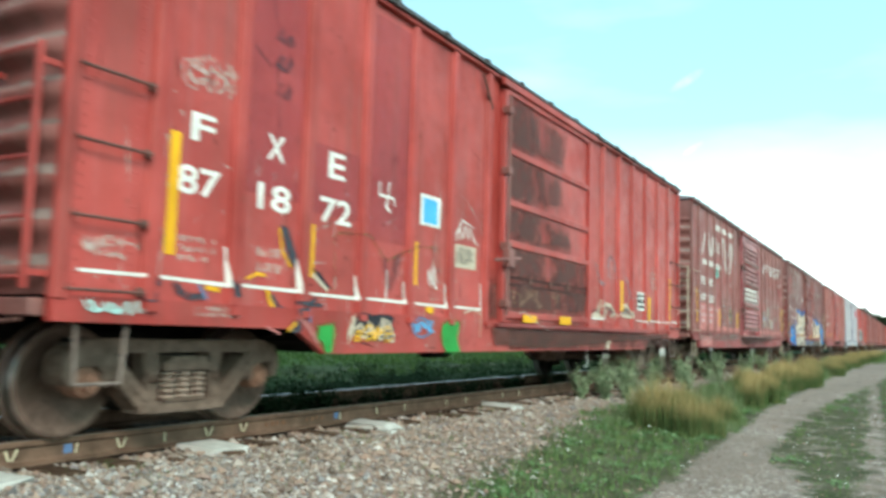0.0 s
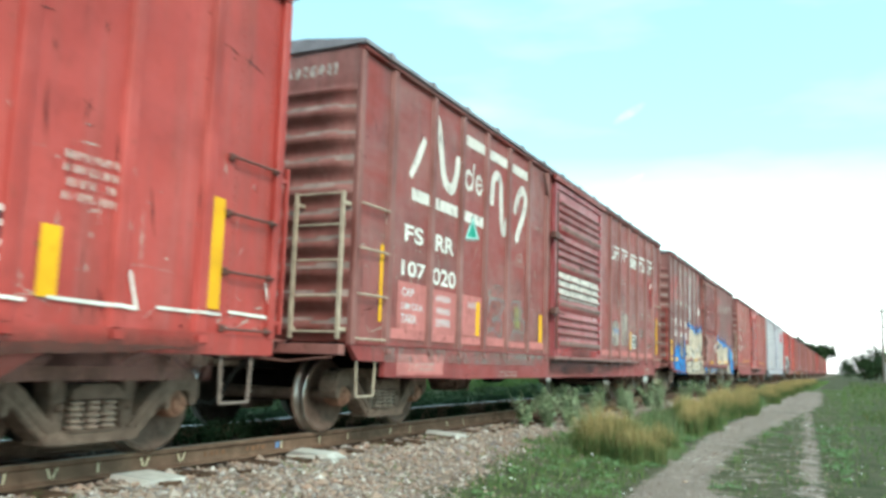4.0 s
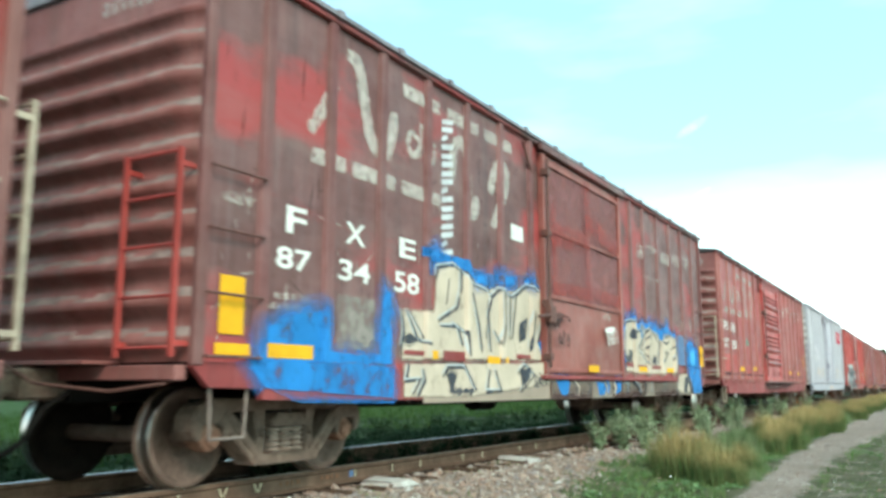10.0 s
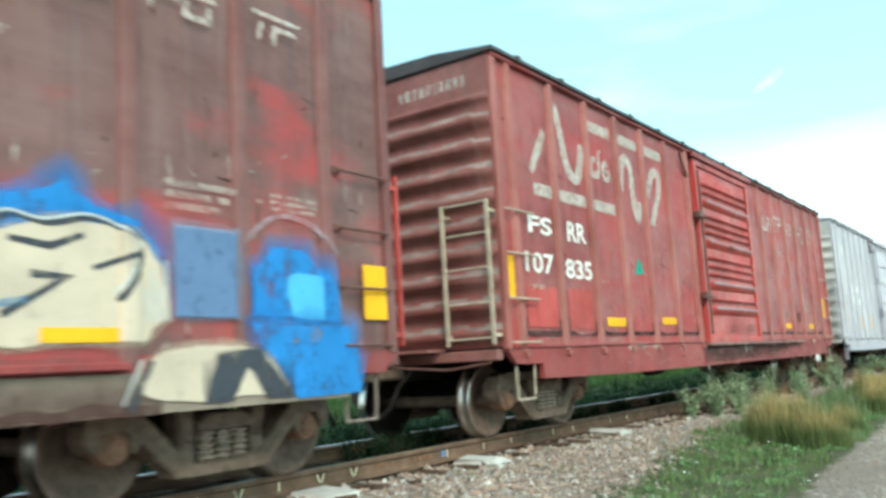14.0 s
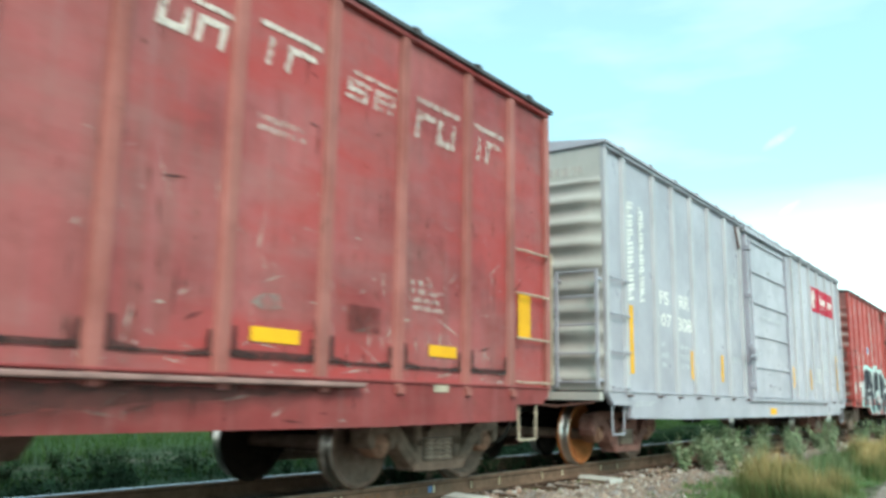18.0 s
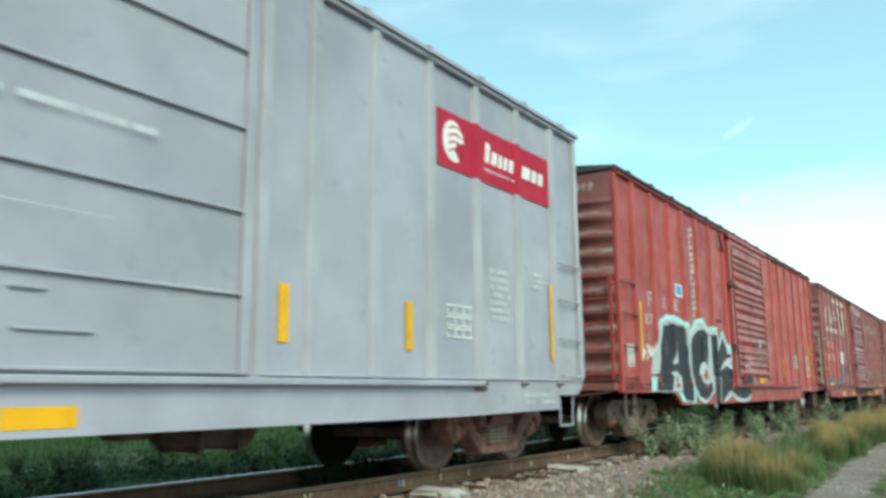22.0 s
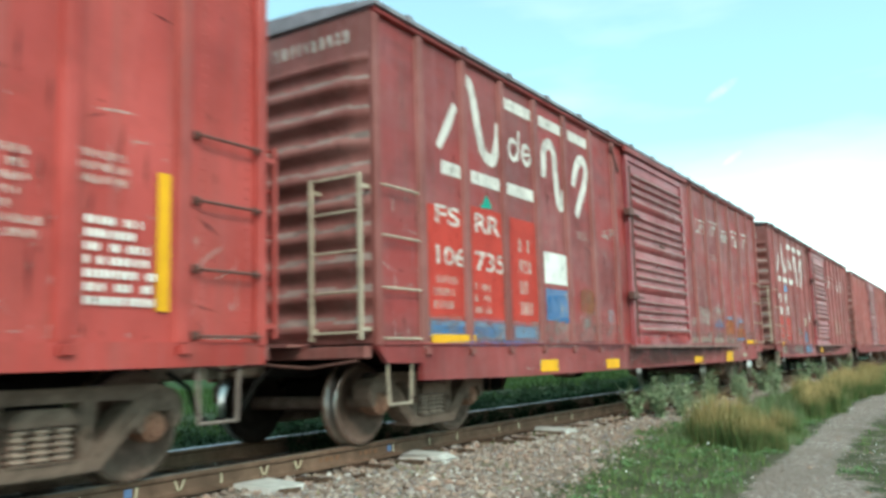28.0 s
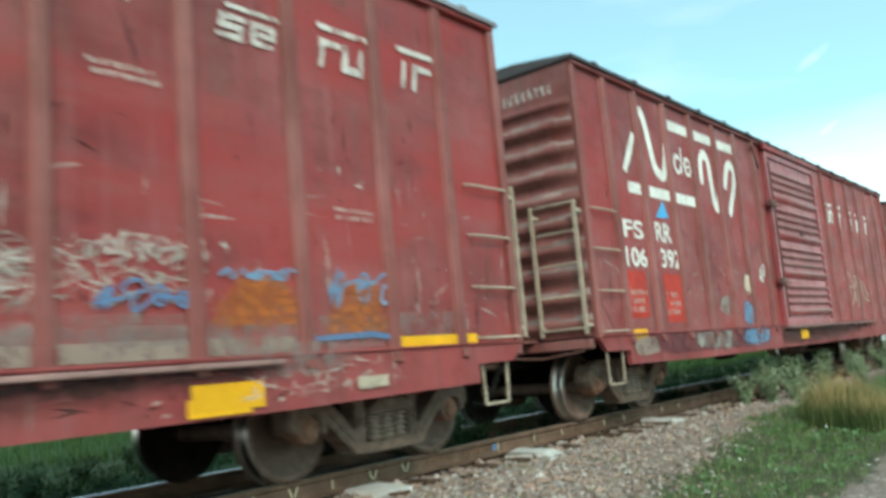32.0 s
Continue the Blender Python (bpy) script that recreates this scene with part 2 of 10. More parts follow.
M_GREYEND = paint("dusty warm grey end paint", (0.37, 0.355, 0.335), 0.2, 0.08, 0.12, 0.4, (0.27, 0.25, 0.22), 0.12)
M_GREYRIB = paint("warm pale grey rib paint", (0.338, 0.327, 0.352), 0.07, 0.05, 0.12, 0.34, (0.27, 0.27, 0.28), 0.1)
M_REDDOOR = paint("rubbed red door paint", (0.365, 0.043, 0.038), 0.55, 0.35, 0.08, 0.4, fresh=(0.43, 0.038, 0.03))
M_DULLDOOR = paint("dull pinkish-red door paint", (0.40, 0.062, 0.055), 0.45, 0.3, 0.2, 0.4)
M_PLUM = paint("plum door paint", (0.300, 0.044, 0.053), 0.35, 0.2, 0.3, 0.34)
M_PATCH = stencil("rubbed dark door paint", (0.15, 0.042, 0.038), 0.65, 2.6, 0.55)
M_PLUMPATCH = stencil("dull plum door paint", (0.275, 0.115, 0.115), 0.5, 2.0, 0.7)
M_RUBBED = stencil("rubbed white paint", (0.66, 0.60, 0.56), 0.55, 6.0, 0.95)
M_FADEBLUE = stencil("faded blue paint", (0.12, 0.20, 0.36), 0.3)
M_TAWNY = paint("rubbed tawny door paint", (0.27, 0.065, 0.048), 0.4, 0.3, 0.2, haze=0.25)
M_CORRU = paint("dusty brown end paint", (0.22, 0.06, 0.05), 0.6, 0.4, 0.3)
M_FOOT = plain("dark rusted bracket", (0.09, 0.04, 0.033), 0.85, 0.0, 0.4, 12.0)
# pale line along each bead: the sky's highlight put into the colour
M_PALEBEAD = plain("pale sky highlight along the beads", (0.33, 0.215, 0.20), 0.7, 0.0, 0.35, 4.0)
M_TUBEWEAR = plain("grey-brown wear on the broad beads", (0.225, 0.125, 0.112), 0.75, 0.0, 0.45, 4.0)
M_TRACKRUB = plain("rubbed dusty door track", (0.27, 0.15, 0.135), 0.7, 0.0, 0.45, 3.0)
# sky reflection along the ridge tops, put into the colour
M_RIDGEGLINT = plain("sky glint painted on the ridges", (0.255, 0.19, 0.175), 0.8, 0.0, 0.5, 5.0)
M_WORNRIDGE = plain("bare grey steel on the worn ridges", (0.25, 0.25, 0.27), 0.6, 0.0, 0.45, 5.0)
M_STEP = plain("grey-brown step iron", (0.20, 0.15, 0.13), 0.75, 0.0, 0.35, 12.0)
M_COIL = plain("rubbed spring steel", (0.29, 0.21, 0.165), 0.65, 0.0, 0.35, 14.0)
M_TRUCK = plain("dusty brown iron", (0.158, 0.110, 0.086), 0.85, 0.0, 0.45, 12.0, 0.4)
M_TRUCKRED = plain("reddish dusty iron", (0.215, 0.105, 0.088), 0.85, 0.0, 0.4, 12.0, 0.4)
# near-black: the shade under the car floor is put into this colour
M_DARK = plain("near-black, underframe shade included", (0.014, 0.012, 0.011), 0.9, 0.0, 0.4)
M_BEARING = plain("rust-brown bearing housing", (0.25, 0.13, 0.09), 0.8, 0.0, 0.35, 12.0)
M_TANK = plain("dusty brown air tank", (0.12, 0.075, 0.06), 0.8, 0.0, 0.4, 8.0)
M_WHEEL = plain("dusty wheel steel", (0.155, 0.102, 0.08), 0.8, 0.0, 0.4, 10.0)
# far-side wheels: a darker copy of the wheel steel, the floor's shade in its colour
M_SHADEWHEEL = plain("wheel steel darkened for shade", (0.02, 0.015, 0.012), 0.8, 0.0, 0.4, 10.0)
M_RUSTWHEEL = plain("orange rusty wheel steel", (0.27, 0.092, 0.03), 0.8, 0.0, 0.35, 10.0)
M_TREAD = plain("polished steel", (0.55, 0.53, 0.5), 0.28, 1.0, 0.15, 20.0, 0.05)
M_ROOF = plain("grimy dark roof sheet", (0.05, 0.043, 0.045), 0.7, 0.0, 0.4, 3.0)
M_ZINCROOF = plain("weathered zinc roof sheet", (0.25, 0.22, 0.24), 0.55, 0.3, 0.4, 3.0)
M_TAN = plain("bleached ladder paint", (0.42, 0.34, 0.26), 0.7, 0.0, 0.35, 9.0)
M_IRON = plain("dark grab iron", (0.12, 0.05, 0.04), 0.7, 0.0, 0.4, 12.0)
M_YELLOW = stencil("yellow reflective tape", (0.85, 0.42, 0.015), 0.12)
M_WHITE = stencil("white stencil paint", (0.80, 0.78, 0.74), 0.3)
M_FAINT = stencil("worn white stencil paint", (0.68, 0.60, 0.55), 0.62, 22.0, 0.6)
M_HALFWORN = stencil("half-worn white stencil paint", (0.68, 0.60, 0.55), 0.5, 22.0, 0.85)
M_OLDWHITE = stencil("old dusty white paint", (0.70, 0.65, 0.61), 0.38, 6.0, 1.0)
M_HAZE = stencil("thin grey dust", (0.33, 0.25, 0.235), 0.85, 8.0, 0.55)
M_GRIME = stencil("brown road dirt", (0.10, 0.045, 0.038), 0.6, 3.0, 0.62)
M_PURPLE = stencil("repainted bay", (0.42, 0.085, 0.12), 0.35, 3.0, 0.24)
M_REDFADE = stencil("faded red patch paint", (0.44, 0.045, 0.042), 0.55, 4.0, 0.65)
M_PRINT = stencil("white small print", (0.72, 0.74, 0.76), 0.3, 20.0, 0.8)
M_PINK = stencil("faded pink panel paint", (0.52, 0.175, 0.165), 0.3)
M_RED = stencil("bright red panel paint", (0.50, 0.05, 0.035), 0.25)
M_BLUE = stencil("blue spray paint", (0.018, 0.21, 0.56), 0.4, 7.0)
M_SKYBLUE = stencil("pale blue spray paint", (0.08, 0.42, 0.75), 0.2)
M_CREAM = stencil("cream spray paint", (0.58, 0.475, 0.375), 0.24, 6.0)
M_BLACK = stencil("black spray paint", (0.02, 0.022, 0.03), 0.22)
M_INK = stencil("rubbed black spray paint", (0.034, 0.036, 0.048), 0.3, 5.0, 0.97)
M_MILK = stencil("dusty white spray paint", (0.54, 0.57, 0.58), 0.25, 9.0, 0.96)
M_DOORDIRT = stencil("dark brown door stain", (0.105, 0.043, 0.037), 0.5, 2.6, 0.8)
M_DOORHAZE = stencil("thin brown door stain", (0.12, 0.055, 0.048), 0.5, 2.4, 0.6)
M_SILLDIRT = stencil("brown dirt along the sill", (0.125, 0.052, 0.042), 0.5, 2.2, 0.62)
M_SILLDARK = stencil("brown dirt and track shade along the sill", (0.095, 0.042, 0.038), 0.5, 2.2, 0.6)
M_DUSTPALE = stencil("pale dust along the foot of the side", (0.36, 0.27, 0.225), 0.5, 5.0, 0.75)
M_SMEAR = stencil("grey-violet rubbed spray", (0.42, 0.33, 0.37), 0.6, 6.0, 0.65)
M_SLATE = stencil("slate spray paint", (0.055, 0.062, 0.08), 0.42, 8.0, 0.95)
M_WEAR = stencil("thin slate spray", (0.05, 0.05, 0.07), 0.6, 9.0, 0.42)
M_SMUT = stencil("dark grime", (0.06, 0.03, 0.028), 0.4, 30.0, 0.8)
M_CYAN = stencil("mint spray paint", (0.45, 0.75, 0.72), 0.25)
M_GREEN = stencil("green spray paint", (0.03, 0.30, 0.06), 0.3)
M_GREENFADE = stencil("thin green spray", (0.05, 0.20, 0.06), 0.6, 9.0, 0.6)
M_DUSTCREAM = stencil("dusty cream spray paint", (0.40, 0.31, 0.25), 0.12, 6.0, 0.94)
M_DUSTSILL = stencil("dusty grey-cream sill paint", (0.30, 0.235, 0.188), 0.25, 5.0, 0.93)
M_REDRUB = stencil("rubbed red door paint edge", (0.40, 0.055, 0.045), 0.62, 3.5, 0.45)
M_BLUEMIST = stencil("thin blue overspray", (0.03, 0.19, 0.48), 0.6, 4.0, 0.6)
M_DUSTBLUE = stencil("dusty pale blue paint", (0.17, 0.32, 0.50), 0.45, 8.0, 0.75)
M_TEAL = stencil("teal enamel", (0.01, 0.30, 0.22), 0.2)
M_SCRIBBLE = stencil("thin tan marker", (0.50, 0.33, 0.21), 0.4, 8.0, 0.9)
M_RUSTMIST = stencil("thin rust-orange spray", (0.36, 0.13, 0.04), 0.6, 4.0, 0.5)
M_LICHEN = stencil("pale yellow-green spray paint", (0.36, 0.33, 0.13), 0.55, 6.0, 0.75)
M_SCRAPED = stencil("pale scraped paint", (0.50, 0.44, 0.39), 0.62, 6.0, 0.85)
M_BLEACH = stencil("scraped grey paint", (0.36, 0.32, 0.29), 0.72, 7.0, 0.85)
M_ORANGE = stencil("orange spray paint", (0.50, 0.15, 0.04), 0.6, 9.0, 0.7)
M_CRIMSON = stencil("crimson sign paint", (0.48, 0.02, 0.05), 0.12)

def soft_spray(name, colour, cover=0.85):
    """The thin edge of a sprayed shape, which dies out with its distance from the can's aim."""
    m, nt, b = node_material(name)
    nt.links.new(blend(nt, ramp(nt, noise_at(nt, 2.0, 4), 0.35, 0.7), colour, shade(colour, 0.72)), b.inputs["Base Color"])
    b.inputs["Roughness"].default_value, b.inputs["Specular IOR Level"].default_value = 0.65, 0.2
    at, mul = nt.nodes.new("ShaderNodeAttribute"), nt.nodes.new("ShaderNodeMath")
    at.attribute_name, mul.operation = "spray", "MULTIPLY"
    nt.links.new(ramp(nt, at.outputs["Fac"], 0.0, 1.0, 0.0, cover), mul.inputs[0])
    nt.links.new(ramp(nt, noise_at(nt, 7.0, 6, (1, 1, 0.6), 0.7), 0.3, 0.6, 0.35, 1.0), mul.inputs[1])
    nt.links.new(mul.outputs[0], b.inputs["Alpha"])
    return m


# what each spray colour leaves round its shapes, and how wide
MISTS = {
    M_BLUE.name: (soft_spray("blue spray mist", (0.025, 0.20, 0.55), 0.8), 0.15),
    M_CREAM.name: (soft_spray("cream spray mist", (0.58, 0.47, 0.365), 0.6), 0.05),
    M_CYAN.name: (soft_spray("mint spray mist", (0.45, 0.75, 0.72), 0.7), 0.05),
    M_MILK.name: (soft_spray("white spray mist", (0.54, 0.57, 0.58), 0.7), 0.045),
    M_INK.name: (soft_spray("black spray mist", (0.034, 0.036, 0.048), 0.6), 0.03),
    M_GREEN.name: (soft_spray("green spray mist", (0.03, 0.30, 0.06), 0.7), 0.05),
    M_SLATE.name: (soft_spray("slate spray mist", (0.04, 0.046, 0.065), 0.6), 0.03),
    M_DOORDIRT.name: (soft_spray("thinning door stain", (0.105, 0.043, 0.037), 0.75), 0.16),
    M_DOORHAZE.name: (soft_spray("thinning door haze", (0.12, 0.055, 0.048), 0.5), 0.15),
    M_SILLDARK.name: (soft_spray("thinning dirt and shade along the sill", (0.095, 0.042, 0.038), 0.5), 0.12),
    M_REDFADE.name: (soft_spray("rubbed red edge", (0.44, 0.045, 0.042), 0.6), 0.06),
    M_LICHEN.name: (soft_spray("yellow-green spray mist", (0.36, 0.33, 0.13), 0.6), 0.05),
    M_ORANGE.name: (soft_spray("orange spray mist", (0.50, 0.15, 0.04), 0.45), 0.05),
    M_DUSTBLUE.name: (soft_spray("pale blue spray mist", (0.17, 0.32, 0.50), 0.5), 0.06),
    M_SILLDIRT.name: (soft_spray("thinning sill dirt", (0.115, 0.052, 0.042), 0.55), 0.14),
}

# ---- lettering ----
def letter_meshes(words):
    """Flat outlines of short words in the built-in font, scaled to a box of 1 x 1."""
    made = {}
    for word in words:
        cu = bpy.data.curves.new("letters", "FONT")
        cu.body, cu.offset = word, 0.02
        ob = new("letters", cu)
        bpy.context.view_layer.update()
        me = bpy.data.meshes.new_from_object(ob.evaluated_get(bpy.context.evaluated_depsgraph_get()))
        bpy.data.objects.remove(ob)
        xs, ys = [v.co.x for v in me.vertices], [v.co.y for v in me.vertices]
        x0, x1, y0, y1 = min(xs), max(xs), min(ys), max(ys)
        for v in me.vertices:
            v.co = (0, (v.co.x - x0) / (x1 - x0), (v.co.y - y0) / (y1 - y0))
        made[word] = me
    return made


WORDS = letter_meshes(["F", "X", "E", "87", "18", "72", "34", "58", "FS", "RR", "107", "020", "835", "308", "106", "735", "392", "CAP", "LIM CGA", "TARA", "69500", "70500", "25900", "KGS", "69 300", "70 900", "28 700"])
# ---- railway cars ----
RIB_OUT = 0.046  # depth of the side posts
HALF = 1.53  # the car's side sheets stand this far from the track's middle
CACHE = {}


def once(key, make):
    if key not in CACHE:
        CACHE[key] = make()
    return CACHE[key]


def axle_places(length):
    return [0.66, 2.44, length - 2.44, length - 0.66]


POSTS = {
    (16.0, (6.42, 9.8)): (0.76, 1.60, 2.47, 3.36, 4.25, 5.15, 6.08, 9.94, 10.63, 11.53, 12.38, 13.29, 14.18, 15.05),
    (16.4, (6.7, 9.9)): (0.78, 1.85, 2.75, 3.62, 4.53, 5.47, 6.40, 10.02, 10.88, 11.76, 12.66, 13.58, 14.53, 15.49),
    (15.82, (6.35, 9.75)): (0.71, 1.57, 2.41, 3.31, 4.22, 5.12, 6.05, 9.88, 10.52, 11.33, 12.25, 13.19, 14.12, 15.02),
    (16.2, (6.4, 9.48)): (0.36, 1.36, 2.33, 3.27, 4.22, 5.18, 6.14, 9.62, 10.46, 11.44, 12.45, 13.42, 14.50, 15.36),
    (15.72, (6.45, 9.65)): (0.66, 1.78, 2.60, 3.46, 4.37, 5.32, 6.22, 9.80, 10.38, 11.23, 12.14, 13.07, 14.03, 14.97),
    (16.0, (6.42, 9.55)): (0.80, 1.66, 2.54, 3.33, 4.20, 5.11, 6.12, 9.72, 10.60, 11.50, 12.40, 13.35, 14.30, 15.20),
    (16.4, (6.8, 9.9)): (0.81, 1.69, 2.60, 3.51, 4.45, 5.38, 6.31, 10.02, 10.66, 11.66, 12.66, 13.60, 14.56, 15.46),
}


def rib_places(length, door):
    """Where the hat-shaped side posts stand, on both sides of the door."""
    if (length, door) in POSTS:
        return list(POSTS[length, door])
    d0, d1 = door
    left = [0.74 + (d0 - 0.12 - 0.74) * k / 6 for k in range(7)]
    right = [d1 + 0.12 + (length - 0.74 - d1 - 0.12) * k / 6 for k in range(7)]
    return left + right


def rib_mesh(z0, z1, mat, key):
    def make():
        bm = bmesh.new()
        w, d = 0.055, RIB_OUT
        prism(bm, [(-w - 0.02, 0), (-w, d * 0.85), (-w + 0.012, d), (w - 0.012, d), (w, d * 0.85), (w + 0.02, 0)], "z", z0, z1)
        for v in bm.verts:
            v.co = Vector((v.co.y, v.co.x, v.co.z))
        bmesh.ops.recalc_face_normals(bm, faces=bm.faces)
        me = bpy.data.meshes.new("rib")
        bm.to_mesh(me)
        bm.free()
        me.materials.append(mat)
        return me
    return once(("rib", round(z0, 2), round(z1, 2), key), make)


def corrugated_end(width, z0, z1, mat, waves=11, depth=0.085, flip=1, dust=None):
    """A pressed steel end with thick and thin horizontal ridges, tapering out at the corners; dust: the paler colour of
    the sky's glint on them.
    """
    verts, faces, tops = [], [], []
    cols, rows = 14, waves * 8
    for r in range(rows + 1):
        z = z0 + (z1 - z0) * r / rows
        phase = r / 8 % 1
        swell = (0.5 - 0.5 * math.cos(phase * math.tau)) ** 1.4
        if r / 8 > waves - 1.6:
            swell = 0.0
        for c in range(cols + 1):
            u = c / cols * 2 - 1
            edge = min(1.0, (1 - abs(u)) / 0.12)
            verts.append((u * width, -flip * depth * swell * edge, z))
    for r in range(rows):
        for c in range(cols):
            a = r * (cols + 1) + c
            q = (a, a + 1, a + cols + 2, a + cols + 1)
            faces.append(q if flip > 0 else q[::-1])
            # upper slopes that get the painted sky glint
            tops.append(1 if r % 8 in (5, 6) and r / 8 < waves - 1.6 and (7 * r + 3 * c) % 11 > 2 else 0)
    me = raw_mesh("end_panel", verts, faces, mat, True)
    if dust:
        me.materials.append(dust)
        me.polygons.foreach_set("material_index", tops)
    return me


def rivet_mesh(mat):
    bm = bmesh.new()
    for k in range(38):
        z = 1.1 + k * 0.08
        tip = bm.verts.new((0.009, 0, z))
        ring = [bm.verts.new((0, 0.014 * math.cos(a * math.tau / 6), z + 0.014 * math.sin(a * math.tau / 6))) for a in range(6)]
        for a in range(6):
            bm.faces.new((ring[a - 1], ring[a], tip))
    me = bpy.data.meshes.new("rivet_row")
    bm.to_mesh(me)
    bm.free()
    me.materials.append(mat)
    return me


def sill_outline(kind, length):
    low = 0.62 if kind != "blue" else 0.70
    if kind in ("plug", "tag"):
        return [(0, 1.02), (0, 0.85), (2.35, 0.84), (2.45, 0.80), (2.78, low), (length - 2.78, low), (length - 2.45, 0.80), (length - 2.35, 0.84), (length, 0.85), (length, 1.02)]
    return [(0, 1.02), (0, 0.98), (0.16, 0.83), (0.74, 0.82), (0.74, low + 0.03), (3, low), (length - 3, low), (length - 0.74, low + 0.03), (length - 0.74, 0.82), (length - 0.16, 0.83), (length, 0.98), (length, 1.02)]


def band(bm, centre, thick, x0, x1):
    """A cast web that follows a centre line of (y, z), thick across."""
    pts = [Vector(p) for p in centre]
    up, down = [], []
    for k, p in enumerate(pts):
        d = (pts[min(k + 1, len(pts) - 1)] - pts[max(k - 1, 0)]).normalized()
        n = Vector((-d.y, d.x)) * (thick[k] if isinstance(thick, (list, tuple)) else thick) / 2
        up.append(tuple(p + n))
        down.append(tuple(p - n))
    return prism(bm, up + down[::-1], "x", x0, x1)


def side_frame_mesh(mat, key):
    """A cast truck side: level top member, two columns round the springs, struts down to a flat foot, a jaw over each axle end."""
    def make():
        bm = bmesh.new()
        top = [(1.06, 0.615), (0.90, 0.665), (0.60, 0.68), (0.30, 0.68)]
        band(bm, top + [(-y, z) for y, z in reversed(top)], [0.13, 0.14, 0.11, 0.10, 0.10, 0.11, 0.14, 0.13], -0.105, 0.105)
        band(bm, [(0.44, 0.215), (0.30, 0.205), (-0.30, 0.205), (-0.44, 0.215)], [0.10, 0.10, 0.10, 0.10], -0.11, 0.13)
        for s in (-1, 1):
            band(bm, [(s * 0.80, 0.60), (s * 0.66, 0.50), (s * 0.50, 0.34), (s * 0.36, 0.22)], [0.17, 0.15, 0.145, 0.15], -0.10, 0.118)
            prism(bm, [(s * u, v) for u, v in ((0.27, 0.22), (0.39, 0.24), (0.385, 0.45), (0.42, 0.66), (0.27, 0.66), (0.26, 0.45))], "x", -0.08, 0.10)
            # jaw over the axle end
            prism(bm, [(s * u, v) for u, v in ((1.075, 0.40), (1.125, 0.48), (1.125, 0.60), (1.06, 0.67), (0.74, 0.66), (0.70, 0.52), (0.73, 0.38), (0.785, 0.38), (0.80, 0.53), (1.0, 0.53), (1.02, 0.40))], "x", -0.112, 0.112)
            # lugs and the rib along the strut
            box(bm, 0.05, 0.135, s * 0.325 - 0.028, s * 0.325 + 0.028, 0.40, 0.47, 0.008)
            band(bm, [(s * 0.72, 0.545), (s * 0.52, 0.36), (s * 0.40, 0.26)], [0.03, 0.035, 0.03], 0.118, 0.132)
        # end of the bolster above the springs
        prism(bm, [(-0.25, 0.485), (0.25, 0.485), (0.25, 0.53), (0.17, 0.60), (-0.17, 0.60), (-0.25, 0.53)], "x", -0.05, 0.15)
        prism(bm, [(-0.245, 0.245), (0.245, 0.245), (0.245, 0.262), (-0.245, 0.262)], "x", -0.05, 0.145)
        bmesh.ops.bevel(bm, geom=[e for e in bm.edges if e.calc_face_angle(0) > 0.6], offset=0.012, segments=2, affect="EDGES")
        me = bpy.data.meshes.new("side_frame")
        bm.to_mesh(me)
        bm.free()
        me.materials.append(mat)
        return me
    return once(("side_frame", key), make)


def spring_mesh():
    def make():
        bm = bmesh.new()
        prof = []
        for k in range(5):
            z = 0.262 + k * 0.045
            prof += [(z, 0.040), (z + 0.006, 0.062), (z + 0.017, 0.070), (z + 0.028, 0.062), (z + 0.034, 0.040)]
        lathe(bm, prof, 12)
        for v in bm.verts:
            v.co = Vector((v.co.y, v.co.z, v.co.x))
        bmesh.ops.recalc_face_normals(bm, faces=bm.faces)
        me = bpy.data.meshes.new("spring")
        bm.to_mesh(me)
        bm.free()
        me.materials.append(M_COIL)
        return me
    return once("spring", make)


def wheel_mesh(mat, key):
    def make():
        bm = bmesh.new()
        lathe(bm, [(-0.10, 0.08), (-0.09, 0.16), (-0.02, 0.20), (-0.01, 0.33), (0.05, 0.355), (0.06, 0.385), (0.055, 0.415), (0.03, 0.42), (-0.065, 0.426), (-0.075, 0.445), (-0.095, 0.445), (-0.10, 0.36), (-0.05, 0.32), (-0.045, 0.2), (-0.10, 0.15)], 32)
        me = bpy.data.meshes.new("wheel")
        bm.to_mesh(me)
        bm.free()
        me.materials.append(mat)
        me.polygons.foreach_set("use_smooth", [True] * len(me.polygons))
        me.materials.append(M_TREAD)
        for p in me.polygons:
            c = p.center
            if 0.415 < math.hypot(c.y, c.z) < 0.43:
                p.material_index = 1
        return me
    return once(("wheel", key), make)


def end_cap_mesh():
    def make():
        bm = bmesh.new()
        lathe(bm, [(-0.16, 0.10), (-0.10, 0.118), (0.02, 0.118), (0.045, 0.108), (0.06, 0.08), (0.085, 0.075)], 16)
        for k in range(3):
            a = k * math.tau / 3
            rod(bm, (0.08, 0.045 * math.cos(a), 0.045 * math.sin(a)), (0.098, 0.045 * math.cos(a), 0.045 * math.sin(a)), 0.014, 6)
        me = bpy.data.meshes.new("bearing_cap")
        bm.to_mesh(me)
        bm.free()
        me.materials.append(M_BEARING)
        return me
    return once("bearing_cap", make)


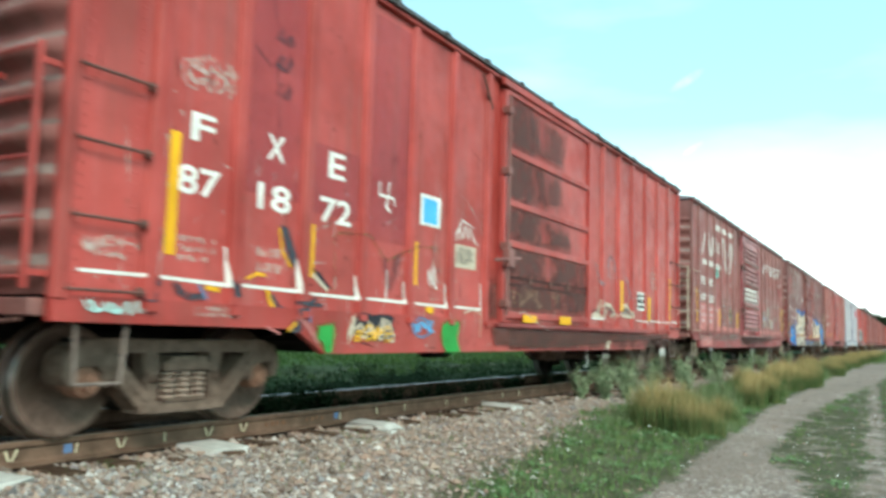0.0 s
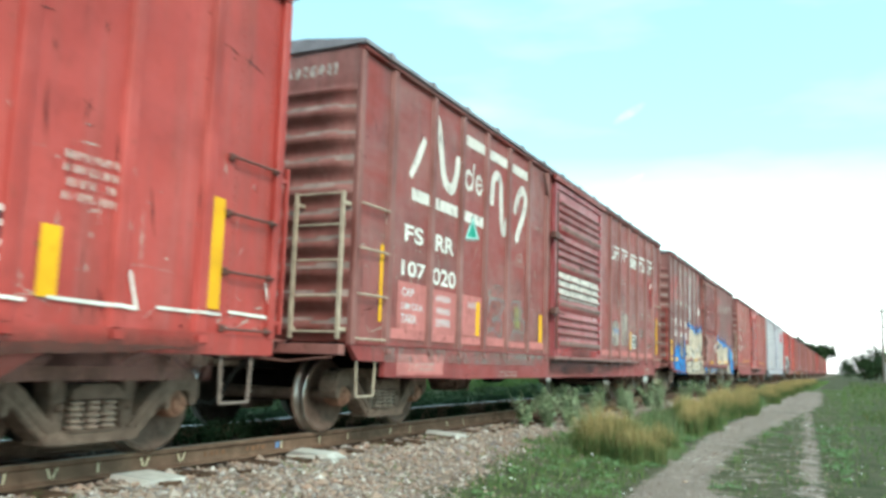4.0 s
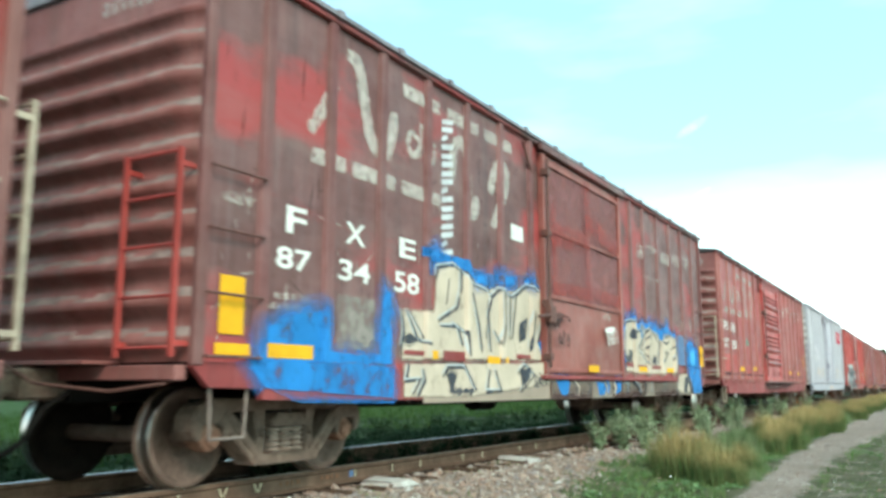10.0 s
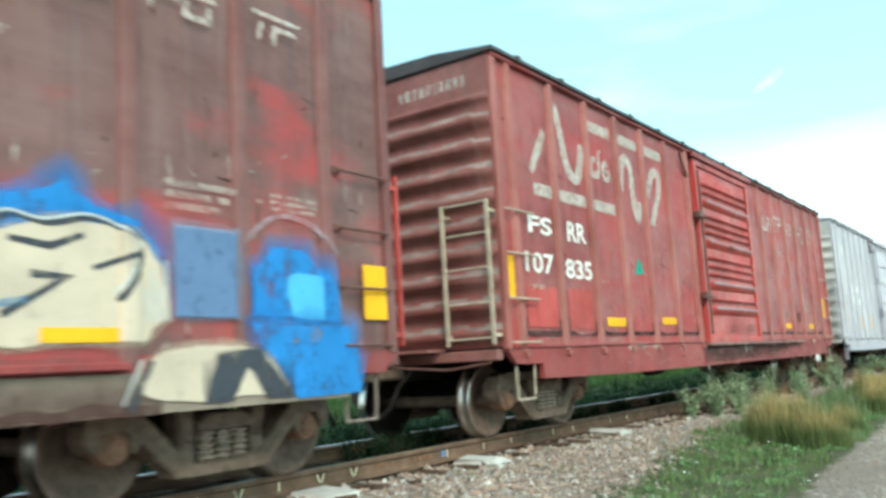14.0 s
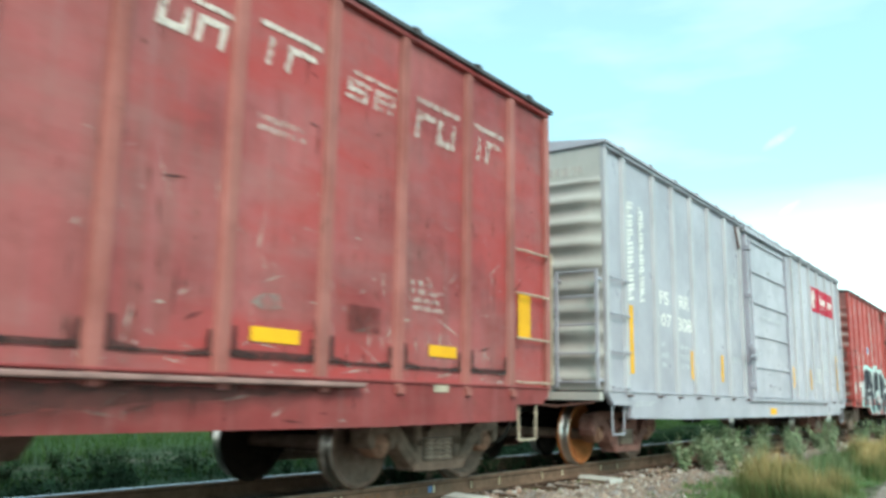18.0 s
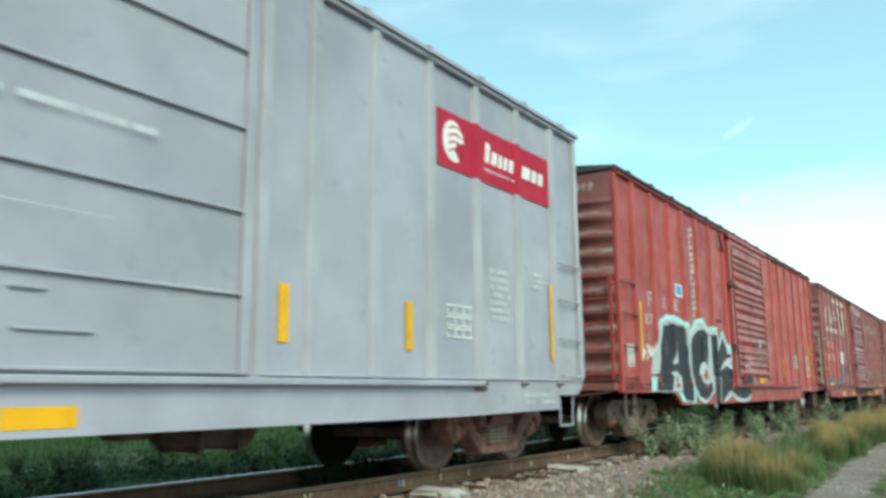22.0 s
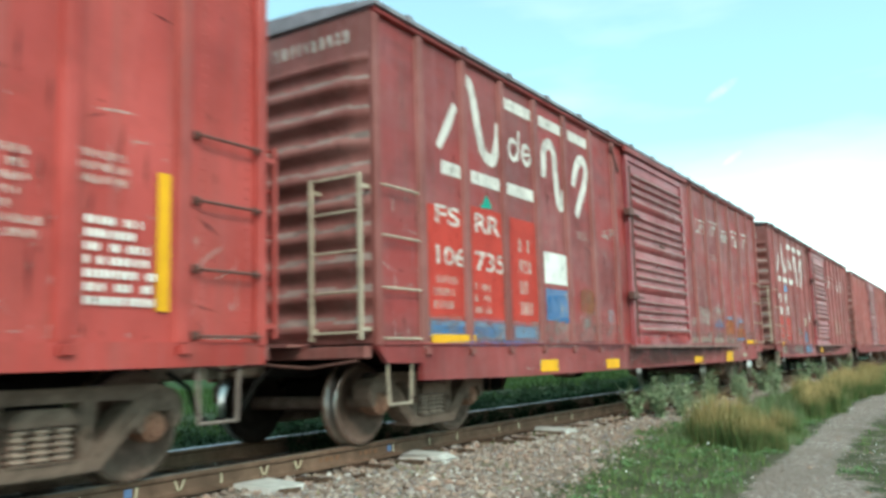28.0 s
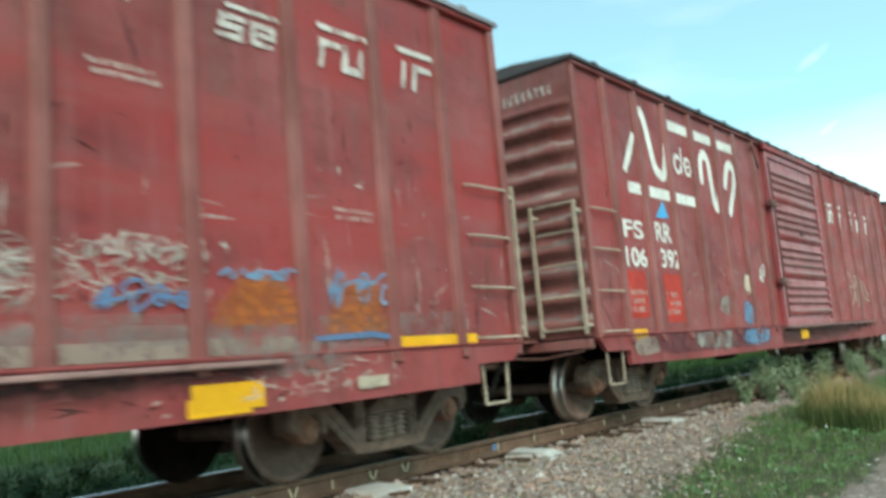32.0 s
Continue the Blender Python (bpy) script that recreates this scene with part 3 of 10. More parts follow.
def running_gear(car, length, kind, rusty):
    iron, key = (M_TRUCKRED, "red") if kind == "grey" else (M_TRUCK, "brown")
    sets = []
    for n, y in enumerate(axle_places(length)):
        bm = bmesh.new()
        rod(bm, (-0.95, 0, 0), (0.95, 0, 0), 0.075, 12)
        axle = part("wheelset", bm, M_WHEEL, car)
        axle.location = (0, y, 0.42)
        wm, wk = (M_RUSTWHEEL, "rust") if rusty and n == 0 else (M_WHEEL, "dust")
        for s in (-1, 1):
            # the far wheel takes the copy with shade in its colour
            w = part("wheel", wheel_mesh(wm, wk) if s > 0 else wheel_mesh(M_SHADEWHEEL, "shaded"), None, axle)
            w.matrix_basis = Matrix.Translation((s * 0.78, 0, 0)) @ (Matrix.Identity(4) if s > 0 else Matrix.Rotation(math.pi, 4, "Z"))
            c = part("bearing_cap", end_cap_mesh(), None, axle)
            c.matrix_basis = Matrix.Translation((s * 1.05, 0, 0)) @ (Matrix.Identity(4) if s > 0 else Matrix.Rotation(math.pi, 4, "Z"))
        sets.append(axle)
    for mid in (1.55, length - 1.55):
        for s in (-1, 1):
            f = part("side_frame", side_frame_mesh(iron, key), None, car)
            f.location = (s * 1.02, mid, 0)
            for a in (-0.155, 0.0, 0.155):
                for b in (-0.05, 0.075):
                    sp = part("spring", spring_mesh(), None, f)
                    sp.location = (b * s, a, 0.0)
        # inner gear in the colour that carries the shade under the floor
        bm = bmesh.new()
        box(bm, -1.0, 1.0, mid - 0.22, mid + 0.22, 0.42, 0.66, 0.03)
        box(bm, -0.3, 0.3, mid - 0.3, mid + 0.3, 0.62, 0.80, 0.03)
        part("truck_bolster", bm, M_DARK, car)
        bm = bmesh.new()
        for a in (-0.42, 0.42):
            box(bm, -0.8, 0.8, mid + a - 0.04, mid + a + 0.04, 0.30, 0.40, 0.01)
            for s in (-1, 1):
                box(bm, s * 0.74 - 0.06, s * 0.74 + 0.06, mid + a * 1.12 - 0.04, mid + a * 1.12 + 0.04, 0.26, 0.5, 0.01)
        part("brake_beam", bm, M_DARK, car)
    return sets


def underframe(car, length, tank, tank_x=0.62):
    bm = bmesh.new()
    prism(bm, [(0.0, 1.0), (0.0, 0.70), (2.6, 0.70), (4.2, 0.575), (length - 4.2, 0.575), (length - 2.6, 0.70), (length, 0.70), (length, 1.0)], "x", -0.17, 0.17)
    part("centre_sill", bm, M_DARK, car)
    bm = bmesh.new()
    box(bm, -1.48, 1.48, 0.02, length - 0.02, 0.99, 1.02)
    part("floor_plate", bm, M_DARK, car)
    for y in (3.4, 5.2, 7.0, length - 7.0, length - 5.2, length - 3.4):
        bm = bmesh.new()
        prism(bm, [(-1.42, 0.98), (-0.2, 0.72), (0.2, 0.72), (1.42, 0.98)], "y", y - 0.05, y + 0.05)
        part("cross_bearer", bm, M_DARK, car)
    bm = bmesh.new()
    low = 0.60 if tank_x > 0 else 0.50
    rod(bm, (tank_x, tank + 0.08, low), (tank_x, tank + 0.92, low), 0.19, 16)
    rod(bm, (tank_x, tank, low), (tank_x, tank + 0.08, low), 0.11, 16, 0.19)
    rod(bm, (tank_x, tank + 0.92, low), (tank_x, tank + 1.0, low), 0.19, 16, 0.11)
    part("air_reservoir", bm, M_TANK if tank_x > 0 else M_DARK, car, "dusty brown air tank hung under the floor" if tank_x > 0 else "black air tank hung under the floor", True)
    for y in (tank + 0.28, tank + 0.72):
        bm = bmesh.new()
        prism(bm, [(tank_x + p, q) for p, q in ((-0.22, 1.0), (-0.22, low - 0.2), (0.22, low - 0.2), (0.22, 1.0), (0.20, 1.0), (0.20, low - 0.18), (-0.20, low - 0.18), (-0.20, 1.0))], "y", y - 0.025, y + 0.025)
        part("tank_strap", bm, M_TANK, car)
    bm = bmesh.new()
    box(bm, 0.95, 1.2, tank - 0.75, tank - 0.45, 0.55, 0.8, 0.03)
    rod(bm, (1.07, tank - 0.6, 0.8), (1.07, tank - 0.6, 1.0), 0.05)
    bent_rod(bm, [(tank_x, tank, low), (tank_x + 0.18, tank - 0.3, 0.62), (1.0, tank - 0.5, 0.66)], 0.02)
    part("brake_valve", bm, M_TANK, car)
    bm = bmesh.new()
    rod(bm, (0.2, length * 0.43, 0.62), (0.2, length * 0.43 + 0.55, 0.62), 0.15, 14)
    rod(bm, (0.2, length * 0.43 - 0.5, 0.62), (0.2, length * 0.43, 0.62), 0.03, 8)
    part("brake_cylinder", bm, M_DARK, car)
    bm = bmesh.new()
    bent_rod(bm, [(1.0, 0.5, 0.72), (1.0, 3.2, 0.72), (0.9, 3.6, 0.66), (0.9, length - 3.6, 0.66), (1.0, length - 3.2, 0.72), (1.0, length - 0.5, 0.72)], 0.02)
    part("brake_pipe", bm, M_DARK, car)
    for y, s in ((0, -1), (length, 1)):
        bm = bmesh.new()
        box(bm, -0.14, 0.14, min(y, y + s * 0.42), max(y, y + s * 0.42), 0.72, 0.98, 0.03)
        box(bm, -0.09, 0.09, min(y + s * 0.4, y + s * 0.66), max(y + s * 0.4, y + s * 0.66), 0.76, 0.93, 0.03)
        prism(bm, [(-0.17, y + s * 0.62), (-0.12, y + s * 0.56), (0.14, y + s * 0.56), (0.17, y + s * 0.66), (0.05, y + s * 0.70), (-0.02, y + s * 0.84), (-0.15, y + s * 0.82)], "z", 0.72, 0.98)
        part("coupler", bm, M_TRUCK, car, "rusty cast knuckle coupler")
        bm = bmesh.new()
        bent_rod(bm, [(0.3, y + s * 0.1, 0.8), (0.3, y + s * 0.32, 0.66), (0.27, y + s * 0.46, 0.42), (0.22, y + s * 0.58, 0.32), (0.14, y + s * 0.66, 0.36)], 0.024, 8)
        part("air_hose", bm, M_DARK, car)


def step_mesh(mat, key):
    def make():
        bm = bmesh.new()
        bent_rod(bm, [(0, -0.20, 0.84), (0, -0.18, 0.44), (0, 0.18, 0.44), (0, 0.20, 0.84)], 0.014, 6)
        me = bpy.data.meshes.new("sill_step")
        bm.to_mesh(me)
        bm.free()
        me.materials.append(mat)
        return me
    return once(("step", key), make)


def ladders(car, length, mat, key, rungs, end_mat):
    """Side rungs in the corner panel, a framed ladder on the end beside it, a stirrup step below."""
    def rung():
        bm = bmesh.new()
        bent_rod(bm, [(0, 0, 0), (0.07, 0.015, -0.01), (0.07, 0.60, -0.01), (0, 0.615, 0)], 0.013, 6)
        if mat == M_IRON:
            # bolted lugs at both ends
            for y in (0.008, 0.607):
                box(bm, -0.004, 0.035, y - 0.028, y + 0.028, -0.035, 0.03, 0.006)
        me = bpy.data.meshes.new("rung")
        bm.to_mesh(me)
        bm.free()
        me.materials.append(mat)
        return me
    for y in (0.07, length - 0.69):
        for z in rungs:
            r = part("rung", once(("rung", key), rung), None, car)
            r.location = (HALF + 0.005, y, z)
    for y, s in ((-0.02, -1), (length + 0.02, 1)):
        bm = bmesh.new()
        for x in (0.90, 1.50):
            box(bm, x - 0.02, x + 0.02, min(y + s * 0.13, y + s * 0.16), max(y + s * 0.13, y + s * 0.16), 1.05, 2.62)
            for z in (1.15, 2.5):
                box(bm, x - 0.015, x + 0.015, min(y, y + s * 0.15), max(y, y + s * 0.15), z - 0.02, z + 0.02)
        lad = part("ladder", bm, end_mat, car)
        for z in (1.12, 1.5, 1.88, 2.26, 2.6):
            bm = bmesh.new()
            rod(bm, (0.9, y + s * 0.145, z), (1.5, y + s * 0.145, z), 0.014, 6)
            part("rung", bm, end_mat, lad)
    for y in (0.42, length - 0.42):
        st = part("sill_step", step_mesh(M_STEP if mat == M_IRON else mat, "step" if mat == M_IRON else key), None, car)
        st.location = (HALF - 0.02, y, 0)


def plug_door(car, d0, d1, z0, z1, mat, patch, levels, thick=0.045, iron=M_IRON, cuts=(0.5, 1.1, 0.2, 1.3, 1.6), x=HALF + 0.05):
    bm = bmesh.new()
    box(bm, x - 0.05, x, d0, d1, z0, z1, 0.008)
    door = part("door", bm, mat, car, "flat plug door with rubbed brown panels")
    for k, z in enumerate(levels):
        bm = bmesh.new()
        box(bm, x, x + 0.035, d0 + 0.101, d1 - 0.101, z - thick, z + thick, 0.006)
        part("door_rail", bm, mat, door)
    for y in (d0 + 0.05, d1 - 0.05):
        bm = bmesh.new()
        box(bm, x, x + 0.045, y - 0.05, y + 0.05, z0 + 0.01, z1 - 0.01, 0.01)
        part("door_stile", bm, mat, door)
    if patch:
        for k, (a, b) in enumerate(zip(levels[1:], levels[2:])):
            cut = d1 - 0.1 - cuts[k % len(cuts)]
            bm = bmesh.new()
            box(bm, x, x + 0.006, d0 + 0.10, cut, a + thick, b - thick)
            part("worn_panel", bm, patch, door)
    bm = bmesh.new()
    rod(bm, (x + 0.09, d0 + 0.04, z0 + 0.1), (x + 0.09, d0 + 0.04, z1 - 0.1), 0.022, 8)
    for z in (z0 + 0.25, z0 + 1.0, z0 + 2.0, z1 - 0.3):
        box(bm, x, x + 0.12, d0 - 0.02, d0 + 0.1, z - 0.05, z + 0.05, 0.008)
    part("lock_rod", bm, iron, door)
    bm = bmesh.new()
    rod(bm, (x + 0.13, d0 - 0.42, z0 + 0.78), (x + 0.13, d0 + 0.35, z0 + 0.86), 0.022, 8)
    box(bm, x + 0.05, x + 0.15, d0 - 0.04, d0 + 0.14, z0 + 0.72, z0 + 0.96, 0.01)
    part("door_handle", bm, iron, door)
    return door


def ridged_door(car, d0, d1, z0, z1, mat, crests=(1.27, 1.98, 2.69, 3.40), worn="all", low=0.24, left=0.18, x=HALF + 0.03):
    """A sliding door pressed into groups of beads: above each broad sloping one lie three narrow ones."""
    a, b, c, d = d0 + left, d1 - 0.14, z0 + low - 0.06, z1 - 0.24
    beads = [h + 0.146 * k for h, nxt in zip(crests, crests[1:] + (crests[-1] + 0.7,)) for k in (1, 2, 3) if h + 0.146 * k < min(nxt - 0.2, d - 0.06)]

    broad = 0.15 if worn == "tubes" else 0.12

    def swell(z):
        out = max([0.064 * (0.5 + 0.5 * math.cos(math.pi * (z - t) / 0.045)) for t in beads if abs(z - t) < 0.045] + [0])
        for h in crests:
            if h <= z < h + 0.035:
                out = max(out, 0.068 * (0.5 + 0.5 * math.cos(math.pi * (z - h) / 0.035)))
            elif h - broad < z < h:
                out = max(out, 0.068 * math.cos(math.pi / 2 * (h - z) / broad) ** 0.8)
        return out

    # rows in the crest colour: wear on "tubes" and "crests", painted highlight on "all"
    def rubbed(z):
        if worn != "crests" and any(abs(z - t) < 0.014 for t in beads):
            return 1
        return 1 if any((h - 0.075 if worn == "tubes" else h - 0.02) < z < h + 0.018 for h in crests) else 0

    rows = round((d - c) / 0.0125)
    levels = [c + (d - c) * r / rows for r in range(rows + 1)]
    across = ((a, 0.0), (a + 0.05, 1.0), ((a + b) / 2, 1.0), (b - 0.05, 1.0), (b, 0.0))
    verts = [(x + 0.02 + k * swell(z), y, z) for z in levels for y, k in across]
    faces, tops = [], []
    for r in range(rows):
        for k in range(4):
            q = r * 5 + k
            faces.append((q, q + 1, q + 6, q + 5))
            tops.append(rubbed((levels[r] + levels[r + 1]) / 2) if k in (1, 2) else 0)
    bm = bmesh.new()
    box(bm, x - 0.03, x + 0.015, d0, d1, z0, z1, 0.008)
    door = part("door", bm, mat, car, "sliding steel door pressed into horizontal ridges")
    panel = part("ridged_panel", raw_mesh("ridged_panel", verts, faces, mat, True), None, door)
    panel.data.materials.append({"crests": M_WORNRIDGE, "tubes": M_TUBEWEAR}.get(worn, M_PALEBEAD))
    panel.data.polygons.foreach_set("material_index", tops)
    for p, q, r, s in ((d0, d0 + 0.12, z0, z1), (d1 - 0.1, d1, z0, z1), (d0 + 0.121, d1 - 0.101, z0, z0 + 0.1), (d0 + 0.121, d1 - 0.101, z1 - 0.1, z1)):
        bm = bmesh.new()
        box(bm, x + 0.015, x + 0.05, p, q, r, s, 0.008)
        part("door_frame", bm, mat, door)
    bm = bmesh.new()
    rod(bm, (x + 0.09, d0 + 0.03, z0 + 0.15), (x + 0.09, d0 + 0.03, z1 - 0.2), 0.018, 8)
    for z in (z0 + 0.8, z1 - 1.0):
        box(bm, x + 0.02, x + 0.12, d0 - 0.16, d0 + 0.08, z - 0.06, z + 0.06, 0.01)
        rod(bm, (x + 0.1, d0 - 0.1, z), (x + 0.1, d0 + 0.36, z - 0.03), 0.016, 6)
    part("lock_rod", bm, M_IRON, door)
    bm = bmesh.new()
    box(bm, x + 0.07, x + 0.10, (d0 + d1) / 2 - 0.12, (d0 + d1) / 2 + 0.12, z0 + 1.72, z0 + 1.78, 0.01)
    part("door_handle", bm, M_IRON, door)
    return door


def boxcar(kind, y0, length, top, mats, label, door, door_mat, patch=None, rungs=(1.07, 1.55, 2.05, 2.54), levels=(1.08, 1.37, 2.02, 2.56, 3.3, 4.1), thick=0.045, rung_mat=None, end_mat=None, ladder_mat=None, rusty=False, beads=(), tank=9.6, tank_x=0.62, roof_mat=None):
    """One car: its lead end at y0, length metres long, eaves at top."""
    body_mat, sill_mat, rib_mat = mats
    car = tagged(new("boxcar"), label, "railway car", "cars of the train")
    car.location = (0, y0, 0)
    SPANS[car.name], KINDS[car.name] = (length, door), kind
    rung_mat, end_mat, ladder_mat = rung_mat or M_IRON, end_mat or M_CORRU, ladder_mat or M_IRON
    # body: two side sheets, two pressed ends, roof
    for s in (1, -1):
        bm = bmesh.new()
        box(bm, min(s * (HALF - 0.05), s * HALF), max(s * (HALF - 0.05), s * HALF), 0.0, length, 1.02, top, 0.0)
        part("side_wall", bm, body_mat, car)
        bm = bmesh.new()
        x0, x1 = sorted((s * (HALF - 0.03), s * (HALF + 0.035)))
        prism(bm, sill_outline(kind, length), "x", x0, x1)
        part("side_sill", bm, sill_mat, car)
        bm = bmesh.new()
        x0, x1 = sorted((s * (HALF + 0.001), s * (HALF + 0.06)))
        box(bm, x0, x1, 0.0, length, top - 0.055, top, 0.01)
        part("eave", bm, body_mat, car)
        for yy in (-0.012, length - 0.09):
            x0, x1 = sorted((s * (HALF - 0.02), s * (HALF + 0.05)))
            bm = bmesh.new()
            box(bm, x0, x1, yy, yy + 0.102, 0.99, top - 0.056, 0.012)
            part("corner_post", bm, rib_mat, car)
    for y, flip in ((-0.001, 1), (length + 0.001, -1)):
        e = part("end_wall", once(("end", end_mat.name, round(top, 2), flip), lambda: corrugated_end(HALF - 0.01, 1.02, top - 0.02, end_mat, 11, 0.10, flip, None if kind == "grey" else M_RIDGEGLINT)), None, car)
        e.location = (0, y, 0)
    bm = bmesh.new()
    prism(bm, [(-HALF - 0.09, top + 0.001), (-HALF - 0.09, top + 0.045), (-0.8, top + 0.15), (0, top + 0.18), (0.8, top + 0.15), (HALF + 0.09, top + 0.045), (HALF + 0.09, top + 0.001)], "y", -0.04, length + 0.04)
    roof_mat = roof_mat or M_ROOF
    roof = part("roof", bm, roof_mat, car)
    for k in range(15):
        y = length * (k + 0.5) / 15
        def seam():
            bm = bmesh.new()
            prism(bm, [(-HALF - 0.11, top - 0.012), (-HALF - 0.11, top + 0.062), (-0.8, top + 0.18), (0, top + 0.21), (0.8, top + 0.18), (HALF + 0.11, top + 0.062), (HALF + 0.11, top - 0.012)], "y", -0.045, 0.045)
            me = bpy.data.meshes.new("roof_seam")
            bm.to_mesh(me)
            bm.free()
            me.materials.append(roof_mat)
            return me
        r = part("roof_seam", once(("seam", round(top, 2), roof_mat.name), seam), None, roof)
        r.location = (0, y, 0)
    # posts, on the seen side singly, on the far side too
    me = rib_mesh(1.02 if kind in ("plug", "tag") else 0.97, top - 0.055, rib_mat, rib_mat.name)
    for y in rib_places(length, door):
        for s in (1, -1):
            r = part("rib", me, None, car)
            r.matrix_basis = Matrix.Translation((s * HALF, y, 0)) @ (Matrix.Identity(4) if s > 0 else Matrix.Rotation(math.pi, 4, "Z"))
    foot_mat = M_FOOT if kind == "grey" else rib_mat
    def foot():
        bm = bmesh.new()
        prism(bm, [(0.0, -0.075), (0.066, -0.062), (0.066, 0.0), (0.0, 0.0)] if kind != "grey" else [(0.036, -0.026), (0.088, -0.02), (0.088, 0.0), (0.036, 0.0)], "y", -0.05, 0.05)
        me = bpy.data.meshes.new("rib_foot")
        bm.to_mesh(me)
        bm.free()
        me.materials.append(foot_mat)
        return me
    for y in rib_places(length, door):
        if kind != "blue" and not door[0] - 0.15 < y < door[1] + 0.2:
            f = part("rib_foot", once(("rib_foot", foot_mat.name, kind == "grey"), foot), None, car)
            f.location = (HALF + 0.004, y, 1.0 if kind in ("plug", "tag") else 0.968)
    if kind in ("plug", "tag"):
        for y in (0.16, 0.60, length - 0.60, length - 0.16):
            rows = part("rivet_row", once(("rivets", body_mat.name), lambda: rivet_mesh(body_mat)), None, car)
            rows.location = (HALF, y, 0)
            tagged(rows, kind="stuff")
    # lips along the bottom of the sheets and the door's rails
    d0, d1 = door
    if kind not in ("plug", "tag", "blue"):
        for a, b in ((0.1, d0 - 0.1), (d1 + 0.1, length - 0.1)):
            bm = bmesh.new()
            box(bm, HALF + 0.0355, HALF + 0.058, a, b, 1.0, 1.022, 0.004)
            part("side_lip", bm, sill_mat, car)
    bm = bmesh.new()
    box(bm, HALF + 0.036, HALF + (0.135 if kind == "slide" else 0.11), d0 - 0.1, min(length - 0.8, d1 + 3.4), 0.945 if kind == "slide" else 0.93, 0.985, 0.01)
    part("door_track", bm, M_TRACKRUB if kind == "slide" else M_DARKOXIDE if sill_mat == M_OXIDE else sill_mat, car)
    bm = bmesh.new()
    box(bm, HALF + 0.061, HALF + 0.12, d0 - 0.1, d1 + 0.2, top - 0.13, top - 0.03, 0.01)
    part("door_hood", bm, body_mat, car)
    if kind in ("plug", "blue", "grey"):
        plug_door(car, d0, d1, 0.99, top - 0.15, door_mat, patch, levels, thick, M_GREY if kind == "grey" else M_BROWNRIB if kind == "plug" else M_IRON, (0.02, 0.02) if kind == "blue" else (0.5, 1.1, 0.2, 1.3, 1.6))
    else:
        ridged_door(car, d0, d1, 0.99, top - 0.15, door_mat, *beads)
    ladders(car, length, rung_mat, rung_mat.name, rungs, ladder_mat)
    bm = bmesh.new()
    rod(bm, (HALF + 0.06, d0 - 0.62, top - 0.14), (HALF + 0.04, d0 - 0.3, top - 0.52), 0.022, 6)
    part("door_stop", bm, M_IRON, car)
    for y, s in ((0, -1), (length, 1)):
        bm = bmesh.new()
        a, b = sorted((y + s * 0.004, y + s * 0.34))
        box(bm, -0.75, 0.75, a, b, 1.0, 1.03, 0.005)
        box(bm, -1.5, 1.5, *sorted((y + s * 0.004, y + s * 0.11)), 0.88, 0.995, 0.01)
        part("end_platform", bm, end_mat, car)
        bm = bmesh.new()
        bent_rod(bm, [(1.42, y + s * 0.12, 0.86), (0.9, y + s * 0.2, 0.8), (0.3, y + s * 0.42, 0.86), (0.05, y + s * 0.5, 1.0)], 0.014, 6)
        part("uncoupling_lever", bm, M_IRON, car)
    underframe(car, length, tank, tank_x)
    return car, running_gear(car, length, kind, rusty)


SPANS, KINDS = {}, {}  # length and door, and the kind, of each car
TRAIN = []  # car, its wheelsets, where it starts


def add_car(*args, **keys):
    car, sets = boxcar(*args, **keys)
    TRAIN.append((car, sets, args[1], args[2]))
    return car

